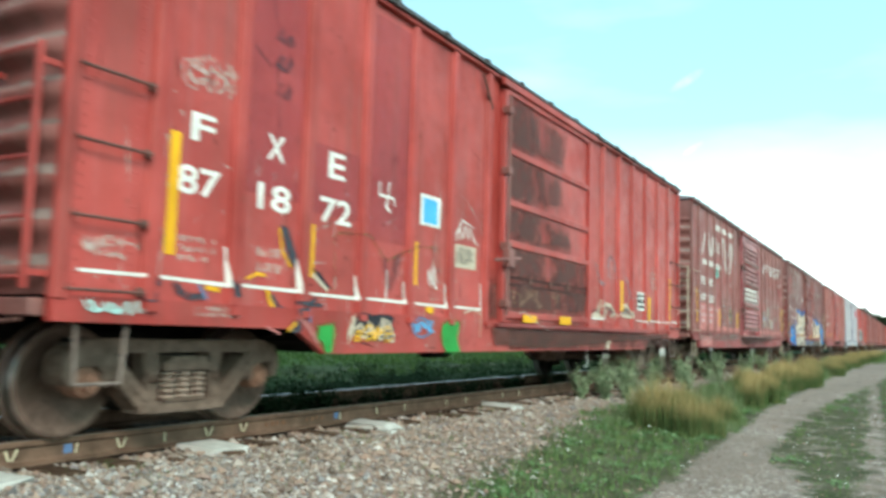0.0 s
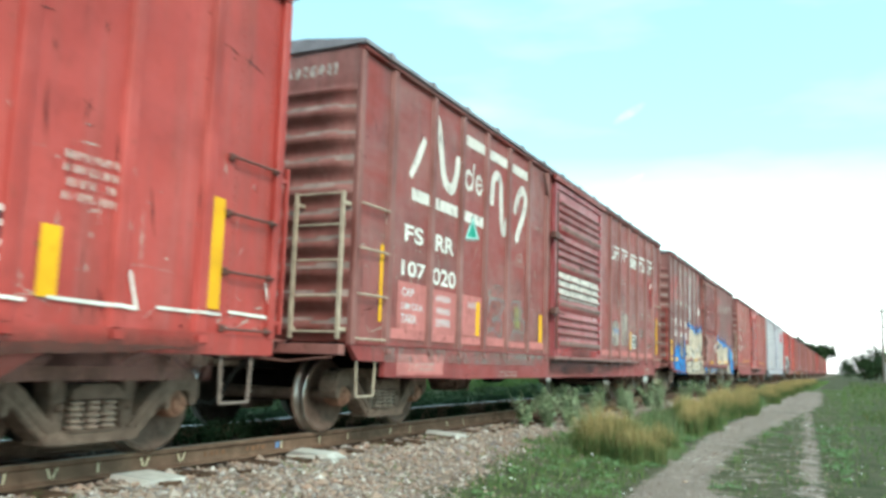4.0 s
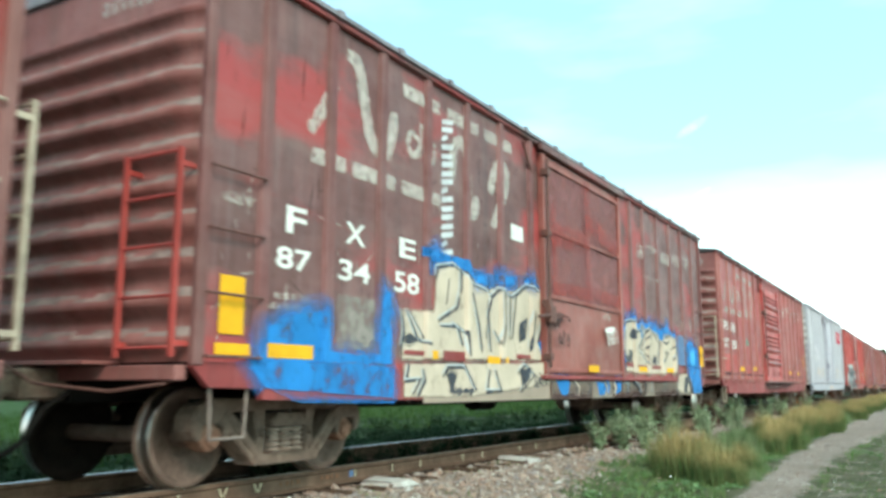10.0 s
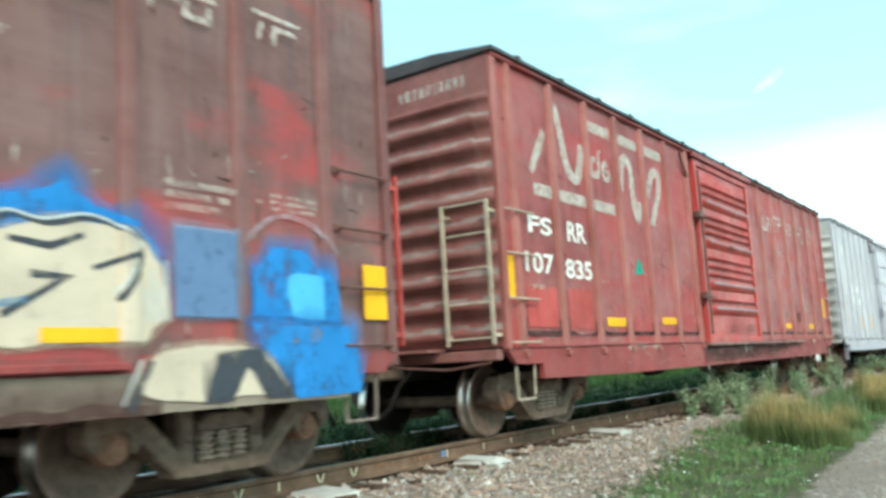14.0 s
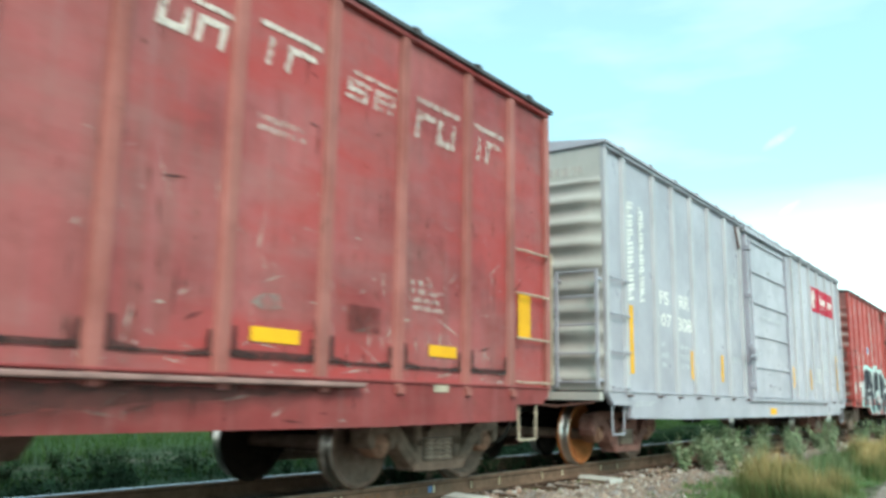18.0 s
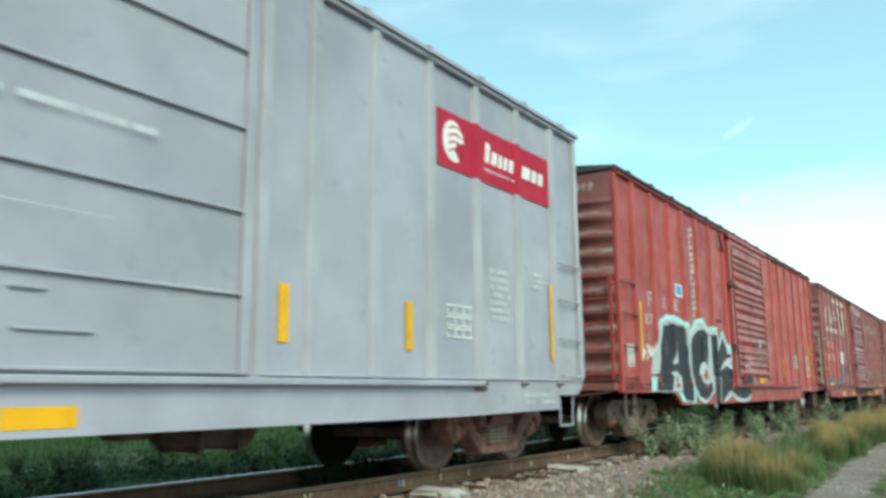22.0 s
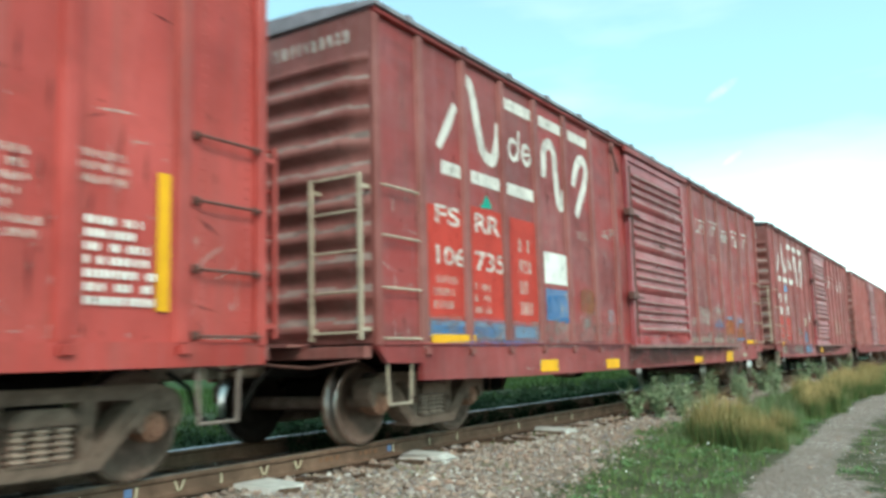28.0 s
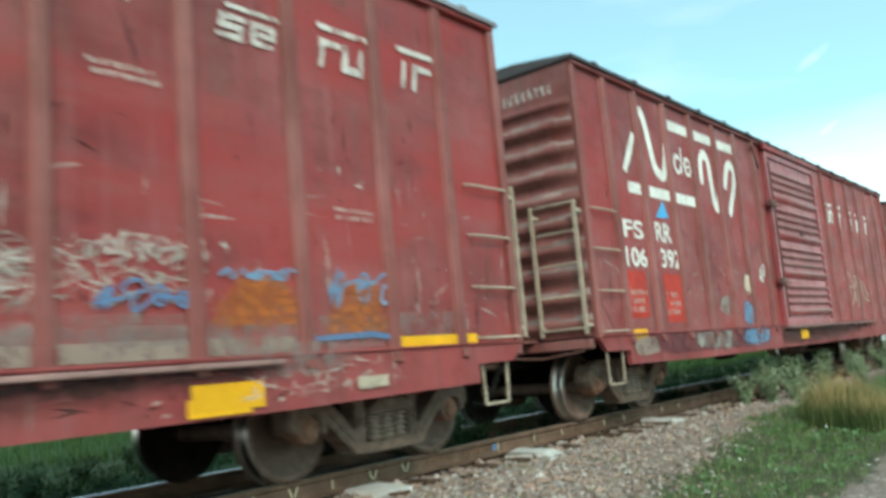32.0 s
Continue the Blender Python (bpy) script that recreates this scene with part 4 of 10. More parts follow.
# ---- ground and track ----
def ground_material():
    """Ballast, trodden earth and grassy soil, as the two ground-cover values at each place say."""
    m, nt, b = node_material("gravel, earth and grassy soil")
    co = nt.nodes.new("ShaderNodeTexCoord")

    def grit(scale, tones):
        vo = nt.nodes.new("ShaderNodeTexVoronoi")
        vo.inputs["Scale"].default_value = scale
        nt.links.new(co.outputs["Object"], vo.inputs["Vector"])
        rgb = nt.nodes.new("ShaderNodeSeparateColor")
        nt.links.new(vo.outputs["Color"], rgb.inputs[0])
        c = blend(nt, rgb.outputs[0], tones[0], tones[1])
        c = blend(nt, ramp(nt, rgb.outputs[1], 0.8, 0.9), c, tones[2])
        return blend(nt, ramp(nt, noise_at(nt, 0.8, 4), 0.4, 0.65), c, tones[3]), vo.outputs["Distance"]

    stone, rough_stone = grit(20.0, ((0.13, 0.095, 0.076), (0.28, 0.215, 0.175), (0.42, 0.37, 0.33), (0.20, 0.145, 0.115)))
    earth, _ = grit(34.0, ((0.15, 0.118, 0.10), (0.30, 0.242, 0.206), (0.52, 0.47, 0.43), (0.225, 0.178, 0.15)))
    earth = blend(nt, ramp(nt, noise_at(nt, 0.5, 5, (2.2, 0.5, 1)), 0.45, 0.7, 0, 0.6), earth, (0.15, 0.118, 0.098))
    soil = blend(nt, ramp(nt, noise_at(nt, 2.4, 5), 0.35, 0.65), (0.045, 0.058, 0.026), (0.10, 0.095, 0.06))
    soil = blend(nt, ramp(nt, noise_at(nt, 5.0, 5), 0.6, 0.72, 0, 0.7), soil, (0.12, 0.098, 0.072))

    def edge(attribute, scale):
        at, add = nt.nodes.new("ShaderNodeAttribute"), nt.nodes.new("ShaderNodeMath")
        at.attribute_name = attribute
        nt.links.new(at.outputs["Fac"], add.inputs[0])
        nt.links.new(ramp(nt, noise_at(nt, scale, 6, (1, 1, 1), 0.7), 0.25, 0.75, -0.45, 0.45), add.inputs[1])
        return ramp(nt, add.outputs[0], 0.4, 0.6)

    c = blend(nt, edge("stony", 2.6), soil, stone)
    c = blend(nt, edge("trodden", 2.2), c, earth)
    # the train's shade between the rails, put into the ground colour
    c = blend(nt, edge("bed_shade", 3.0), c, blend(nt, ramp(nt, noise_at(nt, 9.0, 5), 0.35, 0.65), (0.022, 0.017, 0.014), (0.06, 0.044, 0.034)))
    # the overgrown land behind the track: the train's shade coloured in, sunlit green further off
    sep = nt.nodes.new("ShaderNodeSeparateXYZ")
    nt.links.new(co.outputs["Object"], sep.inputs[0])
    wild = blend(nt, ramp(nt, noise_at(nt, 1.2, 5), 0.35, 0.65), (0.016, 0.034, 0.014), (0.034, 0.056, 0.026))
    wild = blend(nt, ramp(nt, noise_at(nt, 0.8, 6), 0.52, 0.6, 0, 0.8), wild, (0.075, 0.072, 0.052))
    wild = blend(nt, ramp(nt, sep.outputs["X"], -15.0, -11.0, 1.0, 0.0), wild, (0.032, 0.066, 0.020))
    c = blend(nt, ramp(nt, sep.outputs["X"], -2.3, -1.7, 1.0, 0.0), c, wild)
    nt.links.new(c, b.inputs["Base Color"])
    b.inputs["Roughness"].default_value = 0.95
    b.inputs["Specular IOR Level"].default_value = 0.1
    bump(nt, b, rough_stone, 0.7, 0.03)
    return m


M_GROUND = ground_material()
M_RAIL = plain("rust-brown rail side", (0.15, 0.092, 0.064), 0.85, 0.0, 0.4, 6.0)
# far rail: the reflected sky's blue is put into the metal's colour
M_RAILTOP = plain("shiny rail head tinted sky blue", (0.26, 0.32, 0.42), 0.3, 1.0, 0.3, 2.0, 0.05)
# near rail: rougher and darker than the far one
M_RAILDULL = plain("dull dark rail head", (0.17, 0.135, 0.11), 0.6, 0.3, 0.3, 12.0, 0.1)
M_RUSTMARK = plain("orange rust on raised marks", (0.21, 0.105, 0.06), 0.85, 0.0, 0.3, 20.0)
M_TIE = plain("old dark tie wood", (0.075, 0.045, 0.03), 0.9, 0.0, 0.5, 7.0, 0.6)
M_SLAB = plain("pale concrete block", (0.48, 0.46, 0.43), 0.9, 0.0, 0.2, 9.0, 0.3)
M_CHALK = plain("pale yellow paint mark", (0.76, 0.66, 0.47), 0.8, 0.0, 0.15, 30.0, 0)
M_BLUEMARK = plain("blue paint mark", (0.12, 0.20, 0.36), 0.8, 0.0, 0.2, 30.0, 0)


def ground_height(x, y):
    """The bed is level under the track, slopes to the lane, and the land is flat beyond."""
    lump = 0.03 * noise.noise((x * 0.9, y * 0.9, 0.3))
    if x >= 0:
        if x < 1.2:
            return -0.20 + 0.4 * lump
        if x < 3.0:
            return -0.20 - 0.22 * (x - 1.2) / 1.8 + lump
        return -0.42 - 0.03 * min(1.0, (x - 3) / 2) + lump
    return -0.20 + 0.4 * lump if x > -1.2 else -0.20 - 0.30 * min(1.0, (-1.2 - x) / 1.6) + lump


def ease(v, a, b):
    k = min(1.0, max(0.0, (v - a) / (b - a)))
    return k * k * (3 - 2 * k)


def stony(x, y):
    """1 on the ballast, 0 on the grass; the edge draws in towards the track further along."""
    edge = min(3.7, max(1.85, 3.12 - 0.165 * (y - 5)))
    return (1 - ease(x, edge - 0.55, edge + 0.55)) * (ease(x, -2.3, -1.5))


def trodden(x, y):
    """1 in the ruts of the lane, little on the grass strip between them, 0 beside."""
    left = 4.68 - 0.05 * max(y, 0.0) + 0.038 * max(0.0, min(y, 90.0) - 18) + 0.05 * max(0.0, y - 90)
    right = left + min(1.8, 0.66 + 0.22 * max(0.0, 10.3 - y) + 0.05 * max(0.0, y - 14))
    rut = ease(x, left - 0.35, left + 0.35) * (1 - ease(x, right - 0.5, right + 0.5))
    far_rut = 5.95 - 0.04 * (min(y, 30) - 9)
    second = 0.6 * ease(x, far_rut - 0.3, far_rut - 0.05) * (1 - ease(x, far_rut + 0.05, far_rut + 0.3))
    between = 0.36 * ease(x, left, left + 0.4) * (1 - ease(x, far_rut - 0.2, far_rut + 0.2))
    return max(rut, second, between) * (1 - 0.7 * ease(y, 40, 75))


def ground_sheet():
    xs = sorted({-2500, -900, -300, -120, -60, -30, -18, -12, *[-8 + 0.5 * k for k in range(14)], *[-1 + 0.14 * k for k in range(60)], 8, 10, 12, 16, 24, 40, 80, 200, 700, 2500})
    ys = sorted({-900, -200, -60, -25, -12, -6, *[-4 + 0.25 * k for k in range(124)], *[27 + 1.5 * k for k in range(40)], 90, 110, 140, 180, 260, 400, 700, 1400, 3000})
    spots = [(x, y) for y in ys for x in xs]
    w = len(xs)
    faces = [(j * w + i, j * w + i + 1, (j + 1) * w + i + 1, (j + 1) * w + i) for j in range(len(ys) - 1) for i in range(w - 1)]
    me = raw_mesh("ground", [(x, y, ground_height(x, y)) for x, y in spots], faces, M_GROUND, True)
    for name, law in (("stony", stony), ("trodden", trodden), ("bed_shade", lambda x, y: 1 - ease(abs(x), 0.75, 1.0))):
        me.attributes.new(name, "FLOAT", "POINT").data.foreach_set("value", [law(x, y) for x, y in spots])
    return tagged(new("ground", me), "gravel bed, dirt lane and grassy land", "ground", kind="structure")


ground_sheet()

RAIL_OUTLINE = [(-0.07, -0.172), (0.07, -0.172), (0.07, -0.160), (0.015, -0.145), (0.009, -0.13), (0.009, -0.05), (0.034, -0.035), (0.036, -0.010), (0.028, 0.0), (-0.028, 0.0), (-0.036, -0.010), (-0.034, -0.035), (-0.009, -0.05), (-0.009, -0.13), (-0.015, -0.145), (-0.07, -0.160)]
MARKS = [(3.12, "bar"), (3.63, "vee"), (4.15, "bar"), (4.56, "vee"), (5.0, "thin"), (5.5, "vee"), (5.94, "vee"), (7.45, "dull"), (8.17, "thin"), (8.78, "thin"), (9.84, "thin"), (10.4, "thin"), (11.6, "thin"), (12.2, "thin")]


def rails():
    for side in (1, -1):
        bm = bmesh.new()
        prism(bm, RAIL_OUTLINE, "y", -260, 900)
        for v in bm.verts:
            v.co.x += side * 0.755
        rail = part("rail", bm, M_RAIL, None)
        tagged(rail, "rust-brown steel rail on dark ties" if side > 0 else "steel rail with a bright worn head", "rail", "rails of the track", "structure")
        bm = bmesh.new()
        box(bm, side * 0.755 - 0.026, side * 0.755 + 0.026, -260, 900, -0.002, 0.003)
        part("rail_head", bm, M_RAILDULL if side > 0 else M_RAILTOP, rail, "worn running surface")
        if side < 0:
            continue
        for y, form in MARKS:
            bm = bmesh.new()
            x = 0.755 + 0.0091
            strokes = {"bar": [(0.0, 0.012)], "thin": [(0.0, 0.0)], "dull": [(0, 0)], "vee": [(-0.03, -0.012), (0.03, 0.02)]}[form]
            for at, lean in strokes:
                w = 0.013
                vs = [bm.verts.new(c) for c in ((x + 0.006, y + at * 0.4 - w, -0.128), (x + 0.006, y + at * 0.4 + w, -0.128), (x + 0.003, y + at + lean + w, -0.052), (x + 0.003, y + at + lean - w, -0.052))]
                f = bm.faces.new(vs)
                bmesh.ops.solidify(bm, geom=[f], thickness=0.002)
            part("paint_mark", bm, M_CHALK, rail, "pale yellow tick painted on the web")
        bm = bmesh.new()
        for k in range(8):
            a = 6.25 + k * 0.08 + (0.3 if k > 3 else 0.0)
            box(bm, 0.763, 0.767, a, a + 0.03 + 0.02 * (k % 2), -0.11, -0.07)
        tagged(part("raised_marks", bm, M_RUSTMARK, rail, "rusty raised marks on the web"), kind="stuff")
        for y, form in MARKS:
            x = 0.755 + 0.0091
            if form in ("bar", "dull"):
                bm = bmesh.new()
                box(bm, x, x + 0.002, y - 0.10, y - 0.03, -0.12, -0.055)
                part("paint_mark", bm, M_BLUEMARK, rail, "blue patch painted on the web")


rails()


def ties():
    def make(seed):
        rnd = random.Random(seed)
        bm = bmesh.new()
        box(bm, -1.28, 1.28, -0.11, 0.11, -0.32, -0.175, 0.012)
        bmesh.ops.subdivide_edges(bm, edges=[e for e in bm.edges if abs((e.verts[0].co - e.verts[1].co).x) > 1], cuts=5)
        for v in bm.verts:
            v.co += Vector((0, rnd.uniform(-0.012, 0.012), rnd.uniform(-0.012, 0.004)))
        me = bpy.data.meshes.new("tie")
        bm.to_mesh(me)
        bm.free()
        me.materials.append(M_TIE)
        return me
    meshes = [make(k) for k in range(4)]
    bed = tagged(new("track_bed"), "row of old dark wooden ties in gravel", "railway track", kind="structure")
    rnd = random.Random(5)
    y = -6.0
    while y < 110:
        t = part("tie", meshes[rnd.randrange(4)], None, bed)
        t.matrix_basis = pose(rnd.uniform(-0.05, 0.07), y, rnd.uniform(-0.02, 0.01), 0, 0, rnd.uniform(-1.5, 1.5))
        y += 0.49
    for x, y, turn in ((1.06, 3.3, 10), (1.05, 5.27, -4), (1.12, 7.6, 6), (1.10, 10.9, -8)):
        rnd = random.Random(int(y * 10))
        bm = bmesh.new()
        box(bm, -0.26, 0.26, -0.19, 0.19, -0.06, 0.045, 0.035)
        for v in bm.verts:
            v.co += Vector((rnd.uniform(-0.05, 0.05), rnd.uniform(-0.04, 0.04), rnd.uniform(-0.012, 0.012) - 0.1 * max(0, v.co.x - 0.05)))
        s = tagged(part("stone_slab", bm, M_SLAB), "flat pale slab bedded in the gravel beside the rail", "stone slab", "slabs beside the rail")
        s.matrix_basis = pose(x, y, -0.19, 0, 0, turn)


ties()
# ---- stones and plants ----
def island_material(name, tones, rough=0.9, top=None, top_at=(0.15, 0.5), gloss=0.25):
    """Each blade, leaf or stone takes its own tone; top: the colour towards the tips of tall plants."""
    m, nt, b = node_material(name)
    geo, ramp_node = nt.nodes.new("ShaderNodeNewGeometry"), nt.nodes.new("ShaderNodeValToRGB")
    els = ramp_node.color_ramp.elements
    while len(els) < len(tones):
        els.new(0.5)
    for k, (e, c) in enumerate(zip(els, tones)):
        e.position, e.color = k / (len(tones) - 1), (*c, 1)
    nt.links.new(geo.outputs["Random Per Island"], ramp_node.inputs[0])
    col = ramp_node.outputs[0]
    if top:
        co, sep = nt.nodes.new("ShaderNodeTexCoord"), nt.nodes.new("ShaderNodeSeparateXYZ")
        nt.links.new(co.outputs["Object"], sep.inputs[0])
        fac = ramp(nt, sep.outputs["Z"], *top_at)
        mul = nt.nodes.new("ShaderNodeMath")
        mul.operation = "MULTIPLY"
        nt.links.new(fac, mul.inputs[0])
        nt.links.new(ramp(nt, geo.outputs["Random Per Island"], 0.0, 0.6, 0.25, 1.0), mul.inputs[1])
        col = blend(nt, mul.outputs[0], col, top)
    nt.links.new(col, b.inputs["Base Color"])
    b.inputs["Roughness"].default_value = rough
    b.inputs["Specular IOR Level"].default_value = gloss
    return m


M_STONES = island_material("mixed ballast stones", [(0.10, 0.075, 0.062), (0.24, 0.18, 0.15), (0.31, 0.215, 0.165), (0.36, 0.30, 0.26), (0.19, 0.17, 0.17), (0.30, 0.19, 0.145), (0.26, 0.205, 0.17), (0.52, 0.48, 0.45)])
M_GREYSTONES = island_material("grey broken ballast", [(0.10, 0.095, 0.095), (0.20, 0.19, 0.19), (0.27, 0.25, 0.245), (0.34, 0.31, 0.295), (0.24, 0.20, 0.175), (0.50, 0.49, 0.48)])
# stones under the train, their colour darkened to stand in for its shade
M_SHADESTONES = island_material("ballast stones darkened for shade", [(0.020, 0.016, 0.014), (0.05, 0.038, 0.03), (0.075, 0.055, 0.045), (0.10, 0.08, 0.065)])
M_GRASS = island_material("short green grass", [(0.05, 0.11, 0.03), (0.085, 0.16, 0.045), (0.12, 0.195, 0.065), (0.17, 0.20, 0.08)])
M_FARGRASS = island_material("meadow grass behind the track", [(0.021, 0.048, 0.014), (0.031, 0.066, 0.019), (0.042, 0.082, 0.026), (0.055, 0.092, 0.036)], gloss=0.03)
M_CLOVER = island_material("clover leaves", [(0.055, 0.13, 0.045), (0.095, 0.19, 0.07), (0.135, 0.245, 0.10), (0.19, 0.29, 0.14)])
M_TUFT = island_material("tall grass, straw at the tips", [(0.035, 0.08, 0.02), (0.06, 0.11, 0.03), (0.10, 0.135, 0.045), (0.17, 0.16, 0.07)], 0.85, (0.54, 0.37, 0.17), (0.26, 0.66))
M_GREENTUFT = island_material("tall grey-green grass", [(0.06, 0.12, 0.04), (0.11, 0.18, 0.07), (0.17, 0.22, 0.11), (0.26, 0.27, 0.16)], 0.85)
M_WEED = island_material("grey-green weed leaves", [(0.15, 0.22, 0.11), (0.22, 0.29, 0.16), (0.30, 0.36, 0.22), (0.40, 0.42, 0.29)], 0.85)
# greens near the track, darkened in colour for the train's shade
M_SHADEWEED = island_material("undergrowth green darkened for shade", [(0.014, 0.032, 0.015), (0.022, 0.044, 0.022), (0.032, 0.058, 0.031), (0.046, 0.072, 0.042)], 0.9, gloss=0.03)
M_FLOWER = plain("white flower petals", (0.75, 0.76, 0.72), 0.8, 0, 0.1, 20, 0)


def blades(rng, x, y, z, tall, wide, bend=0.5):
    """Tapered, bent blades of grass at the given roots."""
    n = len(x)
    a = rng.uniform(0, math.tau, n)
    lean = rng.uniform(0.05, bend, n) * tall
    dx, dy = np.cos(a), np.sin(a)
    sx, sy = -dy * wide / 2, dx * wide / 2
    v = np.empty((n, 5, 3))
    mid = 0.55
    for k, (h, out, w) in enumerate(((0, 0, 1), (0, 0, -1), (mid, 0.3, -0.75), (mid, 0.3, 0.75), (1, 1, 0))):
        v[:, k, 0] = x + dx * lean * out + sx * w
        v[:, k, 1] = y + dy * lean * out + sy * w
        v[:, k, 2] = z + tall * h * (1 - 0.12 * out)
    i = np.arange(n)[:, None] * 5
    quads, tris = i + [0, 1, 2, 3], i + [3, 2, 4]
    return v.reshape(-1, 3).tolist(), quads.tolist() + tris.tolist()


def leaves(rng, x, y, z, size):
    n = len(x)
    a, tilt = rng.uniform(0, math.tau, n), rng.uniform(-0.9, 0.9, n)
    d = np.stack([np.cos(a) * np.cos(tilt), np.sin(a) * np.cos(tilt), np.sin(tilt)], -1) * size[:, None]
    s = np.stack([-np.sin(a), np.cos(a), rng.uniform(-0.4, 0.4, n)], -1) * size[:, None] * 0.28
    c = np.stack([x, y, z], -1)
    v = np.stack([c, c + d * 0.45 + s, c + d, c + d * 0.45 - s], 1)
    return v.reshape(-1, 3).tolist(), (np.arange(n)[:, None] * 4 + [0, 1, 2, 3]).tolist()


def heights(x, y):
    return np.array([ground_height(float(a), float(b)) for a, b in zip(x, y)])


def scattered_grass(name, seed, count, area, tall, wide, mat, words, keep=None):
    rng = np.random.default_rng(seed)
    x = rng.uniform(area[0], area[1], count)
    y = area[2] + (area[3] - area[2]) * rng.random(count) ** (1.0 if area[3] - area[2] < 25 else 1.8)
    if keep:
        ok = np.array([keep(float(a), float(b)) for a, b in zip(x, y)])
        x, y = x[ok], y[ok]
    far = np.clip((y - 8) / 30, 0, 3)
    v, f = blades(rng, x, y, heights(x, y) - 0.01, rng.uniform(*tall, len(x)), rng.uniform(*wide, len(x)) * (1 + far))
    return tagged(new(name, raw_mesh(name, v, f, mat)), words, "grass", kind="stuff")


def patchy(limit, scale=0.8, seed=0.0):
    return lambda x, y: noise.noise((x * scale, y * scale, seed)) > limit


def green(x, y, limit=0.58, fine=1.3):
    """Where grass grows: off the ballast and the ruts, with ragged edges and bare gaps."""
    n = noise.noise((x * fine, y * fine, 2)) * 0.5 + noise.noise((x * 3.1, y * 3.1, 7)) * 0.35
    return 1 - max(stony(x, y), 1.1 * trodden(x, y)) + n * 1.15 > limit


scattered_grass("verge_grass", 1, 24000, (1.6, 4.9, 3.5, 24), (0.04, 0.13), (0.005, 0.011), M_GRASS, "short green grass between the gravel and the lane", lambda x, y: green(x, y, 0.68, 1.7))
scattered_grass("verge_grass", 2, 12000, (1.6, 4.3, 24, 130), (0.10, 0.3), (0.008, 0.014), M_GRASS, "green grass along the foot of the gravel", green)
scattered_grass("lane_grass", 3, 16000, (4.4, 6.3, 3, 70), (0.025, 0.07), (0.005, 0.010), M_GRASS, "trodden grass between the wheel ruts", lambda x, y: green(x, y, 0.55))
scattered_grass("meadow_grass", 4, 26000, (6.1, 13, 3, 90), (0.05, 0.13), (0.007, 0.013), M_GRASS, "mown green grass beside the lane", patchy(-0.3, 0.7, 5.0))
# near grass carries the train's shade in its colour, far grass the sunlit green
scattered_grass("far_grass", 5, 30000, (-12, -1.6, -6, 75), (0.06, 0.22), (0.016, 0.034), M_SHADEWEED, "dark green grass behind the track", patchy(-0.12, 0.55, 6.0))
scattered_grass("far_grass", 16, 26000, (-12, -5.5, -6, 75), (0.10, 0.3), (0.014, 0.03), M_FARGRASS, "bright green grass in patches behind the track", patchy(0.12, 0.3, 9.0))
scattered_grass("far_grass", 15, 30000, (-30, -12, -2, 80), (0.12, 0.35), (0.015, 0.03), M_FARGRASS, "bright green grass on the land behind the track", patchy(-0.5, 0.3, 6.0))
scattered_grass("gravel_grass", 6, 4200, (1.0, 3.2, 3, 18), (0.03, 0.09), (0.005, 0.009), M_GRASS, "sparse green sprouts in the gravel", patchy(0.17, 1.5, 8.0))


scattered_grass("verge_grass", 7, 9000, (2.4, 4.9, -8, 3.5), (0.04, 0.13), (0.006, 0.012), M_GRASS, "short green grass between the gravel and the lane", green)
scattered_grass("meadow_grass", 8, 9000, (6.3, 13, -8, 3), (0.05, 0.13), (0.007, 0.013), M_GRASS, "mown green grass beside the lane", patchy(-0.3, 0.7, 5.0))


scattered_grass("dry_grass", 9, 9000, (6.6, 16, 22, 130), (0.15, 0.4), (0.008, 0.016), M_TUFT, "dry straw-coloured grass beside the lane", patchy(0.0, 0.25, 12.0))


def clover():
    """Low leafy mounds over the near grass."""
    rng = np.random.default_rng(31)
    n = 620
    cx, cy = rng.uniform(1.9, 6.3, n), 3.5 + 19 * rng.random(n) ** 1.2
    ok = np.array([green(float(a), float(b), 0.74) for a, b in zip(cx, cy)])
    cx, cy = cx[ok], cy[ok]
    n, per = len(cx), 60
    r, a = rng.uniform(0.06, 0.2, n)[:, None] * np.sqrt(rng.random((n, per))), rng.uniform(0, math.tau, (n, per))
    x, y = (cx[:, None] + r * np.cos(a)).ravel(), (cy[:, None] + r * np.sin(a)).ravel()
    up = (rng.uniform(0.03, 0.10, n)[:, None] * (1 - (r / 0.22) ** 2) * rng.uniform(0.5, 1.0, (n, per))).ravel()
    v, f = leaves(rng, x, y, heights(x, y) + up, rng.uniform(0.018, 0.045, n * per))
    tagged(new("clover", raw_mesh("clover", v, f, M_CLOVER)), "low clumps of green clover on the verge", "clover", kind="stuff")


clover()


def undergrowth():
    """Low tangled leaves in clumps on the slope behind the track."""
    rng = np.random.default_rng(37)
    n, per = 1500, 34
    cx, cy = -1.7 - 6.5 * rng.random(n) ** 1.3, -5 + 60 * rng.random(n) ** 1.3
    r, a = rng.uniform(0.12, 0.5, n)[:, None] * np.sqrt(rng.random((n, per))), rng.uniform(0, math.tau, (n, per))
    x, y = (cx[:, None] + r * np.cos(a)).ravel(), (cy[:, None] + r * np.sin(a)).ravel()
    up = (rng.uniform(0.05, 0.28, n)[:, None] * (1 - (r / 0.55) ** 2) * rng.uniform(0.4, 1.0, (n, per))).ravel()
    v, f = leaves(rng, x, y, heights(x, y) + up, rng.uniform(0.04, 0.13, n * per))
    tagged(new("undergrowth", raw_mesh("undergrowth", v, f, M_SHADEWEED)), "low tangled dark green leaves behind the track", "undergrowth", kind="stuff")


undergrowth()


